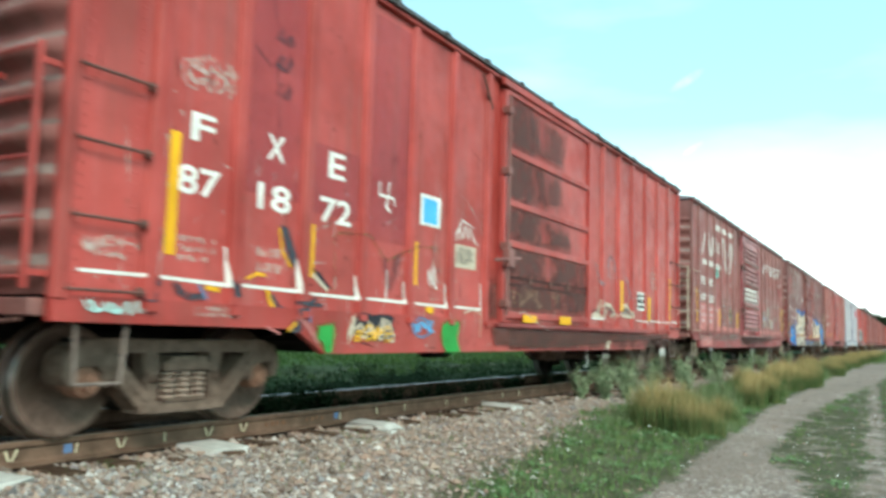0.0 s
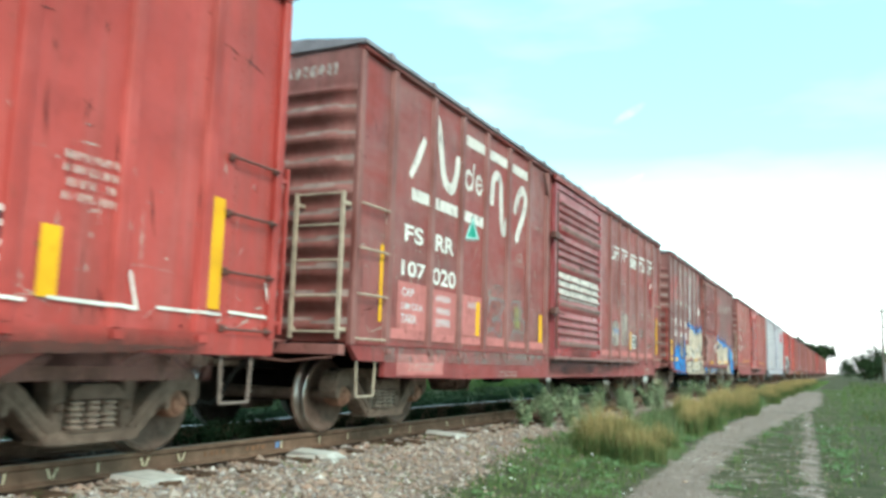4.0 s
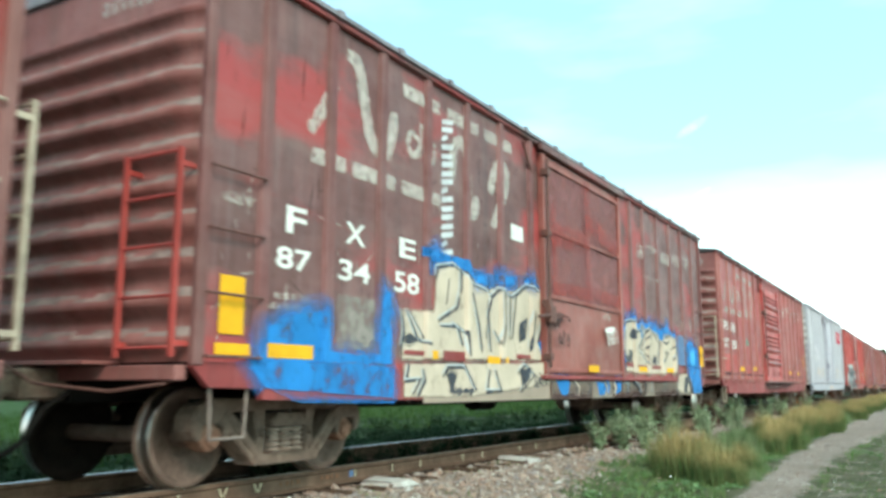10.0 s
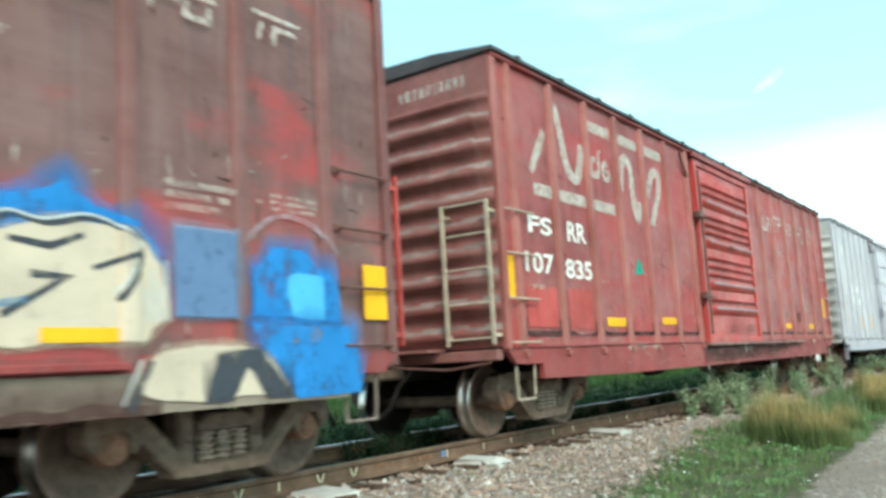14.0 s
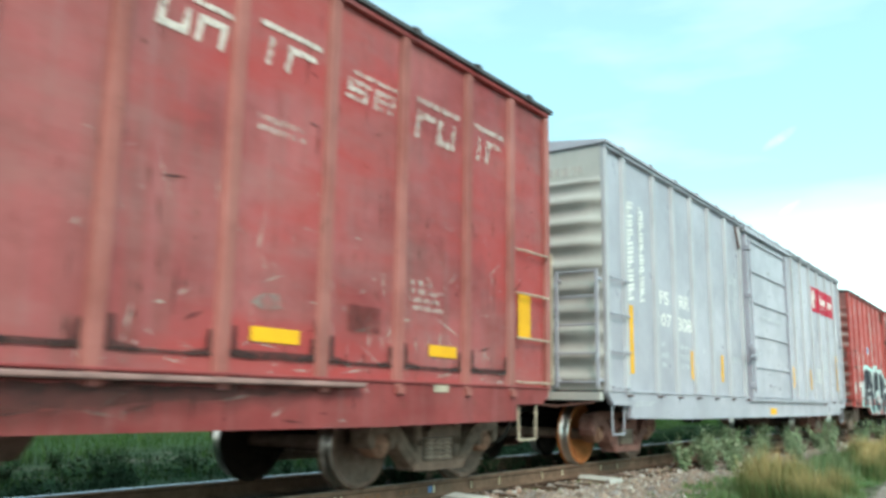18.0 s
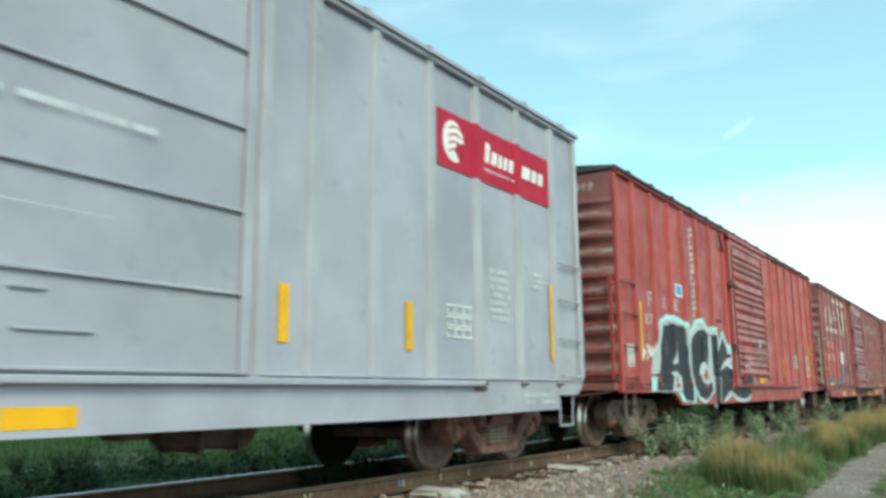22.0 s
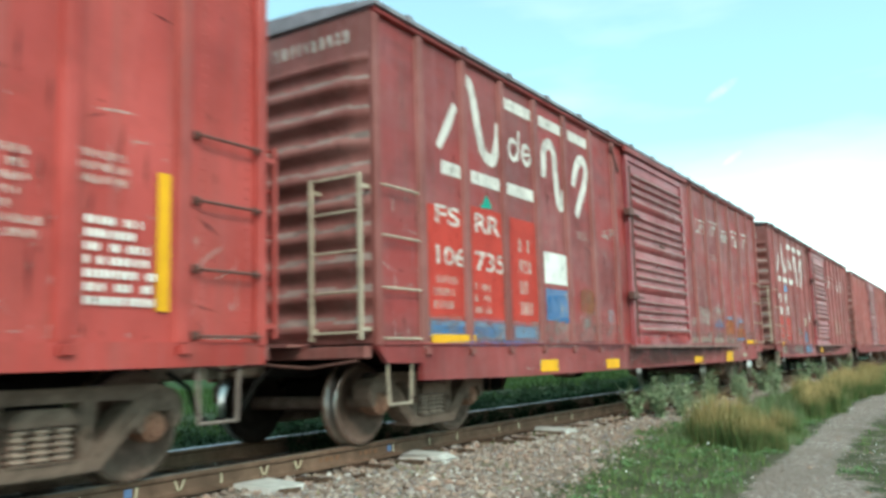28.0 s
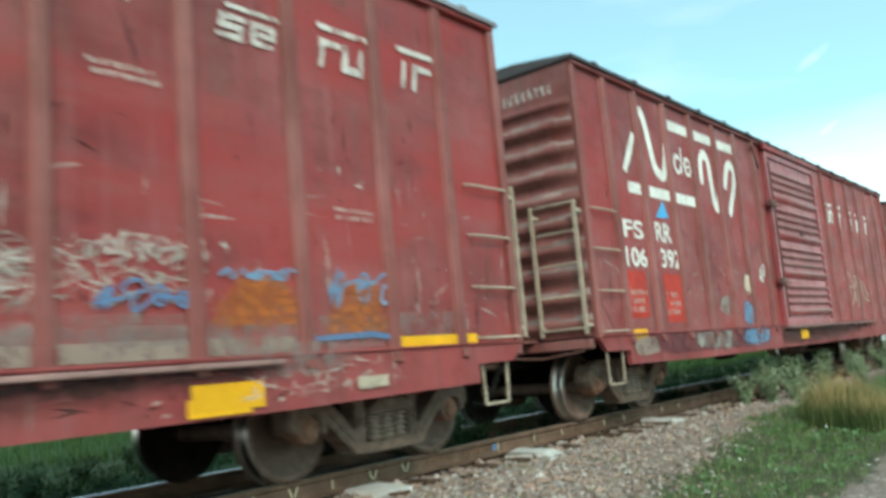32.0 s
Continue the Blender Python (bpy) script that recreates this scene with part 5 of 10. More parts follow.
def stones():
    """Broken ballast, crowded beside the rail and thinning out towards the grass."""
    rng = np.random.default_rng(11)
    shape = np.array([(1, 0, 0), (-1, 0, 0), (0, 1, 0), (0, -1, 0), (0, 0, 1), (0, 0, -1)], float)
    tri = np.array([(0, 2, 4), (2, 1, 4), (1, 3, 4), (3, 0, 4), (2, 0, 5), (1, 2, 5), (3, 1, 5), (0, 3, 5)])

    def heap(name, n, xr, yr, size, words, thin, mat=M_STONES):
        x, y = rng.uniform(*xr, n), yr[0] + (yr[1] - yr[0]) * rng.random(n) ** 1.35
        ok = rng.random(n) > thin(x, y)
        # some tie ends lie bare
        tie = np.round((y + 6) / 0.49)
        ok &= ~((np.abs(y + 6 - tie * 0.49) < 0.10) & (x < 1.31) & (x > 0.8) & (tie * 7 % 5 < 2.5) & (rng.random(n) < 0.93))
        x, y = x[ok], y[ok]
        n = len(x)
        r = rng.uniform(*size, n) * (1 + 0.9 * (rng.random(n) > 0.94))
        v = shape[None] * rng.uniform(0.6, 1.15, (n, 6, 3)) + rng.uniform(-0.28, 0.28, (n, 6, 3))
        a = rng.uniform(0, math.tau, n)
        c, s = np.cos(a)[:, None], np.sin(a)[:, None]
        v = np.stack([v[..., 0] * c - v[..., 1] * s, v[..., 0] * s + v[..., 1] * c, v[..., 2] * 0.7], -1) * r[:, None, None]
        v += np.stack([x, y, heights(x, y) + r * 0.25], -1)[:, None]
        f = (np.arange(n)[:, None, None] * 6 + tri[None]).reshape(-1, 3)
        return tagged(new(name, raw_mesh(name, v.reshape(-1, 3).tolist(), f.tolist(), mat)), words, "gravel", kind="stuff")

    heap("ballast_stones", 19000, (0.86, 3.6), (2.2, 17), (0.012, 0.034), "loose grey and brown ballast stones", lambda x, y: 1 - 0.97 * np.array([stony(a, b) for a, b in zip(x, y)]) - 0.03)
    heap("ballast_stones", 5200, (1.2, 3.4), (2.4, 6.6), (0.010, 0.026), "grey broken stone among the brown ballast", lambda x, y: 1 - 0.9 * np.array([stony(a, b) * (0.5 + 0.9 * noise.noise((a * 0.8, b * 0.6, 4.0))) * (1 - ease(b, 4.2, 6.6)) * 2 for a, b in zip(x, y)]), M_GREYSTONES)
    heap("ballast_stones", 5000, (0.86, 3.6), (2.2, -8), (0.014, 0.036), "loose grey and brown ballast stones", lambda x, y: 1 - 0.97 * np.array([stony(a, b) for a, b in zip(x, y)]) - 0.03)
    heap("ballast_stones", 4500, (-0.66, 0.66), (2.2, 16), (0.012, 0.032), "ballast stones between the rails, shade in their colour", lambda x, y: 0 * x, M_SHADESTONES)
    heap("ballast_stones", 2500, (0.9, 2.8), (17, 45), (0.02, 0.045), "loose ballast stones along the bed", lambda x, y: np.clip((x - 1.9) / 1.0, 0, 0.95))
    heap("lane_pebbles", 4500, (3.2, 6.4), (5, 40), (0.006, 0.018), "scattered pebbles on the dirt lane", lambda x, y: 0.2 + 0 * x)


stones()


def tuft_mesh(seed, n=900, wide=0.42, tall=(0.5, 1.02), mat=M_TUFT):
    rng = np.random.default_rng(seed)
    r, a = wide * np.sqrt(rng.random(n)) * rng.uniform(0.6, 1.0, n), rng.uniform(0, math.tau, n)
    v, f = blades(rng, r * np.cos(a), 1.3 * r * np.sin(a), 0 * r - 0.03, rng.uniform(*tall, n) * (1 - 0.4 * r / wide), rng.uniform(0.006, 0.012, n), 0.36)
    return raw_mesh("grass_tuft", v, f, mat)


def weed_mesh(seed, mat, stems=14, tall=0.72, leafy=60, wide=0.34, size=(0.04, 0.10)):
    rng = np.random.default_rng(seed)
    verts, faces = [], []
    for k in range(stems):
        a, out, h = rng.uniform(0, math.tau), rng.uniform(0.2, 1.0) * wide, tall * rng.uniform(0.6, 1.0)
        t = rng.random(leafy) ** 0.8
        x, y, z = out * t * math.cos(a) + rng.normal(0, 0.03, leafy), out * t * math.sin(a) + rng.normal(0, 0.03, leafy), h * t
        v, f = leaves(rng, x, y, z, rng.uniform(*size, leafy) * (1.2 - 0.6 * t))
        base = len(verts)
        verts += v
        faces += [[i + base for i in q] for q in f]
        base = len(verts)
        tip = (out * math.cos(a), out * math.sin(a), h)
        w = 0.006
        verts += [(-w, 0, -0.05), (w, 0, -0.05), tip, (0, w, -0.05)]
        faces += [[base, base + 1, base + 2], [base + 1, base + 3, base + 2]]
    return raw_mesh("weed", verts, faces, mat)


def plants():
    rnd = random.Random(3)
    tufts = [tuft_mesh(k) for k in range(4)] + [tuft_mesh(9, 260, 0.3, (0.2, 0.42), M_GREENTUFT), tuft_mesh(12, 420, 0.5, (0.35, 0.75), M_GREENTUFT)]
    weeds = [weed_mesh(20 + k, M_WEED) for k in range(3)]
    dark = [weed_mesh(40 + k, M_SHADEWEED, 13, 0.75, 44, 0.5, (0.05, 0.12)) for k in range(4)]
    low = [weed_mesh(60 + k, M_SHADEWEED, 7, 0.3, 24, 0.2, (0.03, 0.06)) for k in range(3)]

    def put(name, me, x, y, size, words, kind_words, group):
        ob = tagged(new(name, me), words, kind_words, group)
        ob.matrix_world = Matrix.Translation((x, y, ground_height(x, y))) @ Matrix.Rotation(rnd.uniform(0, math.tau), 4, "Z") @ Matrix.Scale(size, 4)
        return ob

    spots = [(3.0, 12.1, 1.02), (3.2, 12.35, 0.95), (3.08, 11.8, 0.8), (3.62, 11.4, 0.72), (3.8, 11.6, 0.62), (3.74, 12.6, 0.7), (3.45, 17.2, 0.8), (3.57, 18.4, 0.96), (3.35, 18.0, 0.88), (3.3, 19.2, 0.85)]
    y = 20.6
    while y < 95:
        spots.append((rnd.uniform(2.5, 3.65), y, rnd.uniform(0.72, 1.08)))
        y += rnd.uniform(0.2, 0.55) * (1 + y / 120) + (1.4 if rnd.random() < 0.12 else 0)
    for x, y, s in spots:
        if y > 20 and rnd.random() < 0.3:
            put("grass_tuft", tufts[5], x - 0.35, y, s, "tall grey-green grass tuft beside the gravel", "grass tuft", "tall tufts along the gravel")
            continue
        put("grass_tuft", tufts[rnd.randrange(4)], x, y, s, "tall grass tuft, green below and straw yellow above", "grass tuft", "tall tufts along the gravel")
    for x, y, s in ((2.75, 12.0, 0.7), (2.6, 11.5, 0.6), (2.4, 12.7, 0.7), (3.95, 12.2, 0.7), (3.9, 13.3, 0.6), (3.5, 13.6, 0.9), (2.9, 13.4, 0.9), (2.4, 14.2, 0.8), (2.2, 15.4, 0.9), (3.0, 13.9, 0.7), (3.5, 14.8, 0.7), (2.9, 15.6, 0.8), (3.3, 16.3, 0.7)):
        put("grass_tuft", tufts[4], x, y, s, "low green grass tuft at the edge of the gravel", "grass tuft", "tall tufts along the gravel")
    for x, y, s in ((3.12, 13.5, 0.95), (3.4, 13.0, 0.8), (3.62, 12.1, 0.6), (2.7, 14.6, 0.8), (2.9, 16.8, 0.9), (2.6, 18.6, 0.9)):
        put("grass_tuft", tufts[5], x, y, s, "tall grey-green grass tuft beside the gravel", "grass tuft", "tall tufts along the gravel")
    for x, y, s in ((1.3, 13.6, 0.9), (1.5, 14.2, 1.0), (1.25, 14.8, 1.05), (1.5, 15.5, 1.0), (1.75, 14.7, 0.7), (1.2, 16.3, 1.0), (1.6, 17.0, 0.8), (1.9, 15.0, 0.6), (1.3, 18.2, 1.0), (1.7, 19.4, 1.0), (1.2, 20.8, 1.0), (1.5, 22.6, 1.1), (1.3, 25, 1.1), (1.6, 28, 1.1), (1.4, 32, 1.1), (1.7, 37, 1.2), (2.1, 17.8, 0.8), (2.2, 20.2, 0.9), (2.2, 24, 0.9), (2.0, 30, 1.0)):
        put("weed", weeds[rnd.randrange(3)], x, y, s, "grey-green leafy weed beside the rail", "weed", "weeds beside the rail")
    for k in range(330):
        y = -5 + 80 * (k / 330) ** 1.1
        near = rnd.random() < 0.5
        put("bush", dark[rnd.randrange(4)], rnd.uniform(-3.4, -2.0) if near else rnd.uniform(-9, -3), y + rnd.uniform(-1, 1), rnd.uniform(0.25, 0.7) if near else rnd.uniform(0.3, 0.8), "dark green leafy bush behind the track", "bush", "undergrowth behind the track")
    for k in range(70):
        y = 7.4 + 10 * rnd.random()
        put("weed", low[rnd.randrange(3)], rnd.uniform(-1.5, -0.95) if k % 4 == 0 else rnd.uniform(-0.62, -0.1), y, rnd.uniform(0.7, 1.1), "small dark weed growing in the track bed", "weed", "weeds in the track bed")
    for k in range(16):
        put("weed", low[rnd.randrange(3)], rnd.uniform(-0.6, -0.2), 7.2 + 1.5 * rnd.random(), rnd.uniform(0.9, 1.35), "dark leafy weed growing between the rails", "weed", "weeds in the track bed")
    for x, y in ((0.2, 2.9), (-0.3, 3.3), (-1.2, 3.6), (-1.3, 2.6)):
        put("weed", low[rnd.randrange(3)], x, y, 0.7, "small dark weed growing in the track bed", "weed", "weeds in the track bed")
    # white flowers and litter-pale blossoms in the meadow
    rng = np.random.default_rng(77)
    n = 700
    x, y = rng.uniform(2.6, 12, n), 4 + 70 * rng.random(n) ** 1.6
    ok = np.array([green(float(a), float(b), 0.35) for a, b in zip(x, y)])
    x, y = x[ok], y[ok]
    n = len(x)
    v, f = leaves(rng, x, y, heights(x, y) + rng.uniform(0.03, 0.12, n), rng.uniform(0.02, 0.05, n))
    tagged(new("meadow_flowers", raw_mesh("meadow_flowers", v, f, M_FLOWER)), "small white flowers dotted over the grass", "flowers", kind="stuff")


plants()


def litter():
    rnd = random.Random(8)
    bm = bmesh.new()
    bmesh.ops.create_grid(bm, x_segments=5, y_segments=4, size=0.06)
    for v in bm.verts:
        v.co += Vector((rnd.uniform(-0.012, 0.012), rnd.uniform(-0.012, 0.012), 0.02 + rnd.uniform(-0.012, 0.03)))
    bmesh.ops.solidify(bm, geom=bm.faces[:], thickness=0.004)
    ob = tagged(part("wrapper", bm, plain("orange wrapper film", (0.62, 0.16, 0.05), 0.5, 0, 0.15, 20, 0.1)), "crumpled orange wrapper lying in the grass", "litter")
    ob.matrix_world = pose(3.66, 5.62, ground_height(3.66, 5.62) + 0.03, 0, 12, 30)


litter()


# ---- distance ----
M_BARK = plain("dark bark", (0.06, 0.045, 0.035), 0.9)
M_LEAF = island_material("far tree leaves", [(0.015, 0.035, 0.012), (0.03, 0.06, 0.02), (0.05, 0.085, 0.03)], 0.8)
M_HOUSE = plain("pale house plaster", (0.55, 0.55, 0.53), 0.9, 0, 0.15, 1.0)
M_POLE = plain("weathered pole wood", (0.16, 0.14, 0.12), 0.9)
M_GLASS = plain("dark window glass", (0.04, 0.045, 0.05), 0.2, 0, 0.2)


def tree(x, y, tall, wide, seed, words):
    rng = np.random.default_rng(seed)
    root = tagged(new("tree"), words, "tree", "far trees")
    root.location = (x, y, ground_height(x, y))
    bm = bmesh.new()
    rod(bm, (0, 0, -0.3), (0.1, 0, tall * 0.5), tall * 0.03, 8, tall * 0.018)
    for k in range(6):
        a = k * 1.1
        rod(bm, (0.05, 0, tall * (0.28 + 0.04 * k)), (wide * 0.32 * math.cos(a), wide * 0.32 * math.sin(a), tall * (0.55 + 0.05 * k)), tall * 0.012, 6, tall * 0.004)
    part("trunk", bm, M_BARK, root)
    n, cl = 4200, 24
    cx = rng.normal(0, wide * 0.24, (cl, 3)) * (1, 1, 0.9) + (0, 0, tall * 0.55)
    cx[:, 2] = np.clip(cx[:, 2], tall * 0.12, tall * 0.88)
    pick = rng.integers(0, cl, n)
    p = cx[pick] + rng.normal(0, wide * 0.10, (n, 3))
    v, f = leaves(rng, p[:, 0], p[:, 1], p[:, 2], rng.uniform(0.3, 0.75, n) * tall / 8)
    part("crown", raw_mesh("crown", v, f, M_LEAF), None, root)


tree(-2.8, 420, 19, 8.5, 1, "dark tree at the far end of the line")
tree(-13.6, 420, 21, 8, 2, "dark tree at the far end of the line")
tree(-9.3, 425, 18.5, 7, 6, "dark tree behind the far end of the train")
tree(9.8, 190, 5.5, 5.5, 3, "dark rounded tree beside the lane")
tree(12.0, 195, 7.0, 6.5, 4, "dark rounded tree beside the lane")
tree(14.2, 200, 6.0, 6, 5, "dark rounded tree beside the lane")
tree(7.6, 330, 6, 7, 7, "low dark tree far down the lane")


def power_pole(x, y, tall):
    root = tagged(new("power_pole"), "wooden power pole with a cross-arm", "power pole", "power poles")
    root.location = (x, y, ground_height(x, y))
    bm = bmesh.new()
    rod(bm, (0, 0, -0.5), (0, 0, tall), 0.2, 8, 0.14)
    part("pole", bm, M_POLE, root)
    bm = bmesh.new()
    box(bm, -1.2, 1.2, -0.08, 0.08, tall - 0.5, tall - 0.28, 0.01)
    part("cross_arm", bm, M_POLE, root)
    for k in (-0.95, 0, 0.95):
        bm = bmesh.new()
        rod(bm, (k, 0, tall - 0.36), (k, 0, tall - 0.14), 0.05, 8, 0.03)
        part("insulator", bm, M_SLAB, root)


def far_wood():
    rng = np.random.default_rng(91)
    n = 5200
    x = rng.uniform(7, 120, n)
    y = 400 + 0.8 * x + rng.normal(0, 3, n)
    tall = 3.2 + 1.6 * np.sin(x * 0.35) + 1.2 * np.sin(x * 0.13 + 2)
    v, f = leaves(rng, x, y, -0.5 + np.clip(tall, 1.2, 9) * rng.random(n) ** 0.7, rng.uniform(0.6, 1.5, n))
    tagged(new("far_wood", raw_mesh("far_wood", v, f, M_LEAF)), "dark belt of trees across the far end of the land", "trees", kind="stuff")


far_wood()
power_pole(11.9, 150, 11.8)
power_pole(13.2, 155, 9.4)


def house(x, y, w, d, h):
    root = tagged(new("house"), "small pale plastered house beside the lane", "house")
    root.location = (x, y, ground_height(x, y))
    bm = bmesh.new()
    box(bm, 0, w, 0, d, -0.3, h, 0.02)
    part("wall", bm, M_HOUSE, root)
    bm = bmesh.new()
    box(bm, -0.25, w + 0.25, -0.25, d + 0.25, h + 0.004, h + 0.22, 0.03)
    part("roof", bm, M_POLE, root)
    for k in range(2):
        win = part("window", box(bmesh.new(), 0.9 + 2.6 * k, 2.1 + 2.6 * k, -0.06, -0.004, 1.0, 2.2, 0.01), M_SLAB, root)
        part("pane", box(bmesh.new(), 1.0 + 2.6 * k, 2.0 + 2.6 * k, -0.075, -0.062, 1.1, 2.1), M_GLASS, win)
    part("door", box(bmesh.new(), 5.9, 6.9, -0.06, -0.004, -0.1, 2.05, 0.01), M_POLE, root)


house(13.2, 172, 7.5, 6.0, 3.6)

# ---- the train ----
def door_span(length):
    return (length / 2 - 1.68, length / 2 + 1.68)


RED, BRN, MAR, WIN, GRY = (M_OXIDE, M_OXIDE, M_OXIDE), (M_BROWN, M_DARKOXIDE, M_BROWNRIB), (M_MAROON, M_DARKOXIDE, M_RIB), (M_WINE, M_DARKOXIDE, M_WINERIB), (M_GREY, M_GREY, M_GREYRIB)
add_car("plug", -14.2, 16.05, 4.27, RED, "red oxide boxcar with ribbed sides", door_span(16.05), M_OXIDE)
add_car("plug", 3.3, 16.0, 4.26, RED, "red oxide boxcar with a flat plug door and scrawled paint", (6.42, 9.8), M_OXIDE, levels=(1.10, 2.05, 2.60, 3.3, 4.1), ladder_mat=M_OXIDE, tank=9.9)
add_car("slide", 20.63, 16.4, 4.31, BRN, "weathered brown boxcar with a ridged plum door", (6.7, 9.9), M_PLUM, rung_mat=M_TAN, ladder_mat=M_TAN, beads=((1.27, 1.98, 2.69, 3.40), "tubes"), tank=4.0, roof_mat=M_ZINCROOF)
add_car("blue", 38.55, 15.82, 4.33, (M_SOOTY, M_DARKOXIDE, M_SOOTRIB), "dark brown boxcar sprayed with blue and cream lettering", (6.35, 9.75), M_TAWNY, M_PLUMPATCH, levels=(1.06, 2.11, 3.07, 4.05), thick=0.03, ladder_mat=M_OXIDE, tank=9.95, roof_mat=M_ZINCROOF)
add_car("slide", 56.25, 16.2, 4.33, MAR, "faded maroon boxcar with a ridged door", (6.4, 9.48), M_REDDOOR, rung_mat=M_TAN, ladder_mat=M_TAN, beads=((1.59, 2.03, 2.77, 3.49), "crests", 0.5, 0.34), tank=9.6)
add_car("grey", 74.05, 15.72, 4.40, GRY, "clean pale grey boxcar with white lettering", (6.45, 9.65), M_GREY, rung_mat=M_GREY, end_mat=M_GREYEND, ladder_mat=M_GREY, rusty=True, levels=(1.02, 1.6, 2.23, 2.89, 3.52, 4.14), thick=0.014, tank=9.6, roof_mat=M_GREY)
for y0, y1, z in ((7.84, 8.36, 1.24), (7.8, 8.03, 1.48)):
    part("door_ledge", box(bmesh.new(), HALF + 0.05, HALF + 0.075, y0, y1, z, z + 0.022, 0.004), M_GREY, TRAIN[-1][0])
brake_box = part("brake_box", box(bmesh.new(), 0.09, 0.83, -0.30, -0.14, 1.75, 2.2, 0.02), M_GREY, TRAIN[-1][0], "grey sheet-metal box on the end")
add_car("tag", 91.2, 16.0, 4.30, RED, "red boxcar with black and mint sprayed letters", (6.42, 9.55), M_DULLDOOR, ladder_mat=M_OXIDE, tank=3.9)
add_car("slide", 108.65, 16.4, 4.31, WIN, "maroon boxcar with red number panels and a plum door", (6.8, 9.9), M_PLUM, rung_mat=M_TAN, ladder_mat=M_TAN, tank=5.75, tank_x=-0.9, roof_mat=M_ZINCROOF)
add_car("slide", 126.65, 16.4, 4.36, WIN, "maroon boxcar with pale stencilled letters", (6.8, 9.9), M_PLUM, rung_mat=M_TAN, ladder_mat=M_TAN)
FAR = [("slide", MAR, M_PLUM, "maroon boxcar far down the train"), ("plug", BRN, M_BROWN, "brown boxcar far down the train"), ("plug", RED, M_OXIDE, "red oxide boxcar far down the train"), ("slide", BRN, M_MAROON, "brown boxcar with a ridged door far down the train")]
for k in range(8):
    kind, mats, door_mat, words = FAR[k % 4]
    add_car(kind, 144.6 + 17.75 * k, 16.2, 4.32, mats, words, door_span(16.2), door_mat)

# ---- what is painted on the cars ----
LAYER = {}


def lay(car, x):
    """Each new coat lies a hair above the last one."""
    LAYER[car.name] = LAYER.get(car.name, 0) + 1
    return x + 0.0025 + 0.00015 * LAYER[car.name]


SHEET, SILL, DOOR = HALF, HALF + 0.035, HALF + 0.088


WRAPPED = {}


def onto_posts(car, bm, mat, name):
    """The same spray where it ran over the posts."""
    lo, hi = min(v.co.y for v in bm.verts), max(v.co.y for v in bm.verts)
    for y in WRAPPED.get(car.name, ()):
        if hi < y - 0.075 or lo > y + 0.075:
            continue
        b = bm.copy()
        for side in (-1, 1):
            for off in (0.075, 0.055, 0.043):
                bmesh.ops.bisect_plane(b, geom=b.verts[:] + b.edges[:] + b.faces[:], plane_co=(0, y + side * off, 0), plane_no=(0, side, 0), clear_outer=off == 0.075)
        if b.faces:
            for v in b.verts:
                v.co.x += 0.001 + float(np.interp(abs(v.co.y - y), (0.043, 0.055, 0.075), (RIB_OUT, 0.85 * RIB_OUT, 0.0)))
            part(name, b, mat, car)
        else:
            b.free()


PANEL_SKIN = HALF + 0.0505


def edge_low(car, y):
    """The lower edge of the sill at a place along the car."""
    length = SPANS[car.name][0]
    line = sorted(p for p in sill_outline(KINDS[car.name], length) if p[1] < 1.0)
    return float(np.interp(y, [p[0] for p in line], [p[1] for p in line])) + 0.004


def mist(car, mat, points, x, sheet):
    """A band round an outline, full at the outline and gone at its outer rim."""
    fade, wide = MISTS[mat.name]
    fine = []
    for p, q in zip(points, points[1:] + points[:1]):
        n = max(1, int(math.hypot(q[0] - p[0], q[1] - p[1]) / 0.1))
        fine += [(p[0] + (q[0] - p[0]) * k / n, p[1] + (q[1] - p[1]) * k / n) for k in range(n)]
    turn = 1 if sum(p[0] * q[1] - q[0] * p[1] for p, q in zip(fine, fine[1:] + fine[:1])) > 0 else -1
    bm = bmesh.new()
    cover = bm.verts.layers.float.new("spray")
    rings, n = [], len(fine)
    for k, p in enumerate(fine):
        a, b = Vector(fine[k - 2]), Vector(fine[(k + 2) % n])
        d = (b - a).normalized() if (b - a).length > 1e-5 else Vector((1, 0))
        w = wide * turn * (1.0 + 0.8 * noise.noise((p[0] * 5, p[1] * 5, x * 40)))
        y, z = p[0] + d.y * w, p[1] - d.x * w
        if not sheet:
            # no paint beyond the edges of the sill and the door
            z = min(max(z, edge_low(car, y)), 1.02) if x < PANEL_SKIN else max(z, 1.0)
        inner, outer = bm.verts.new((x, *p)), bm.verts.new((x, y, z))
        inner[cover], outer[cover] = 1.0, 0.0
        rings.append((inner, outer))
    for (a, b), (c, d) in zip(rings, rings[1:] + rings[:1]):
        bm.faces.new((a, b, d, c))
    if sheet:
        onto_posts(car, bm, fade, "spray_mist")
    tagged(part("spray_mist", bm, fade, car), kind="stuff")


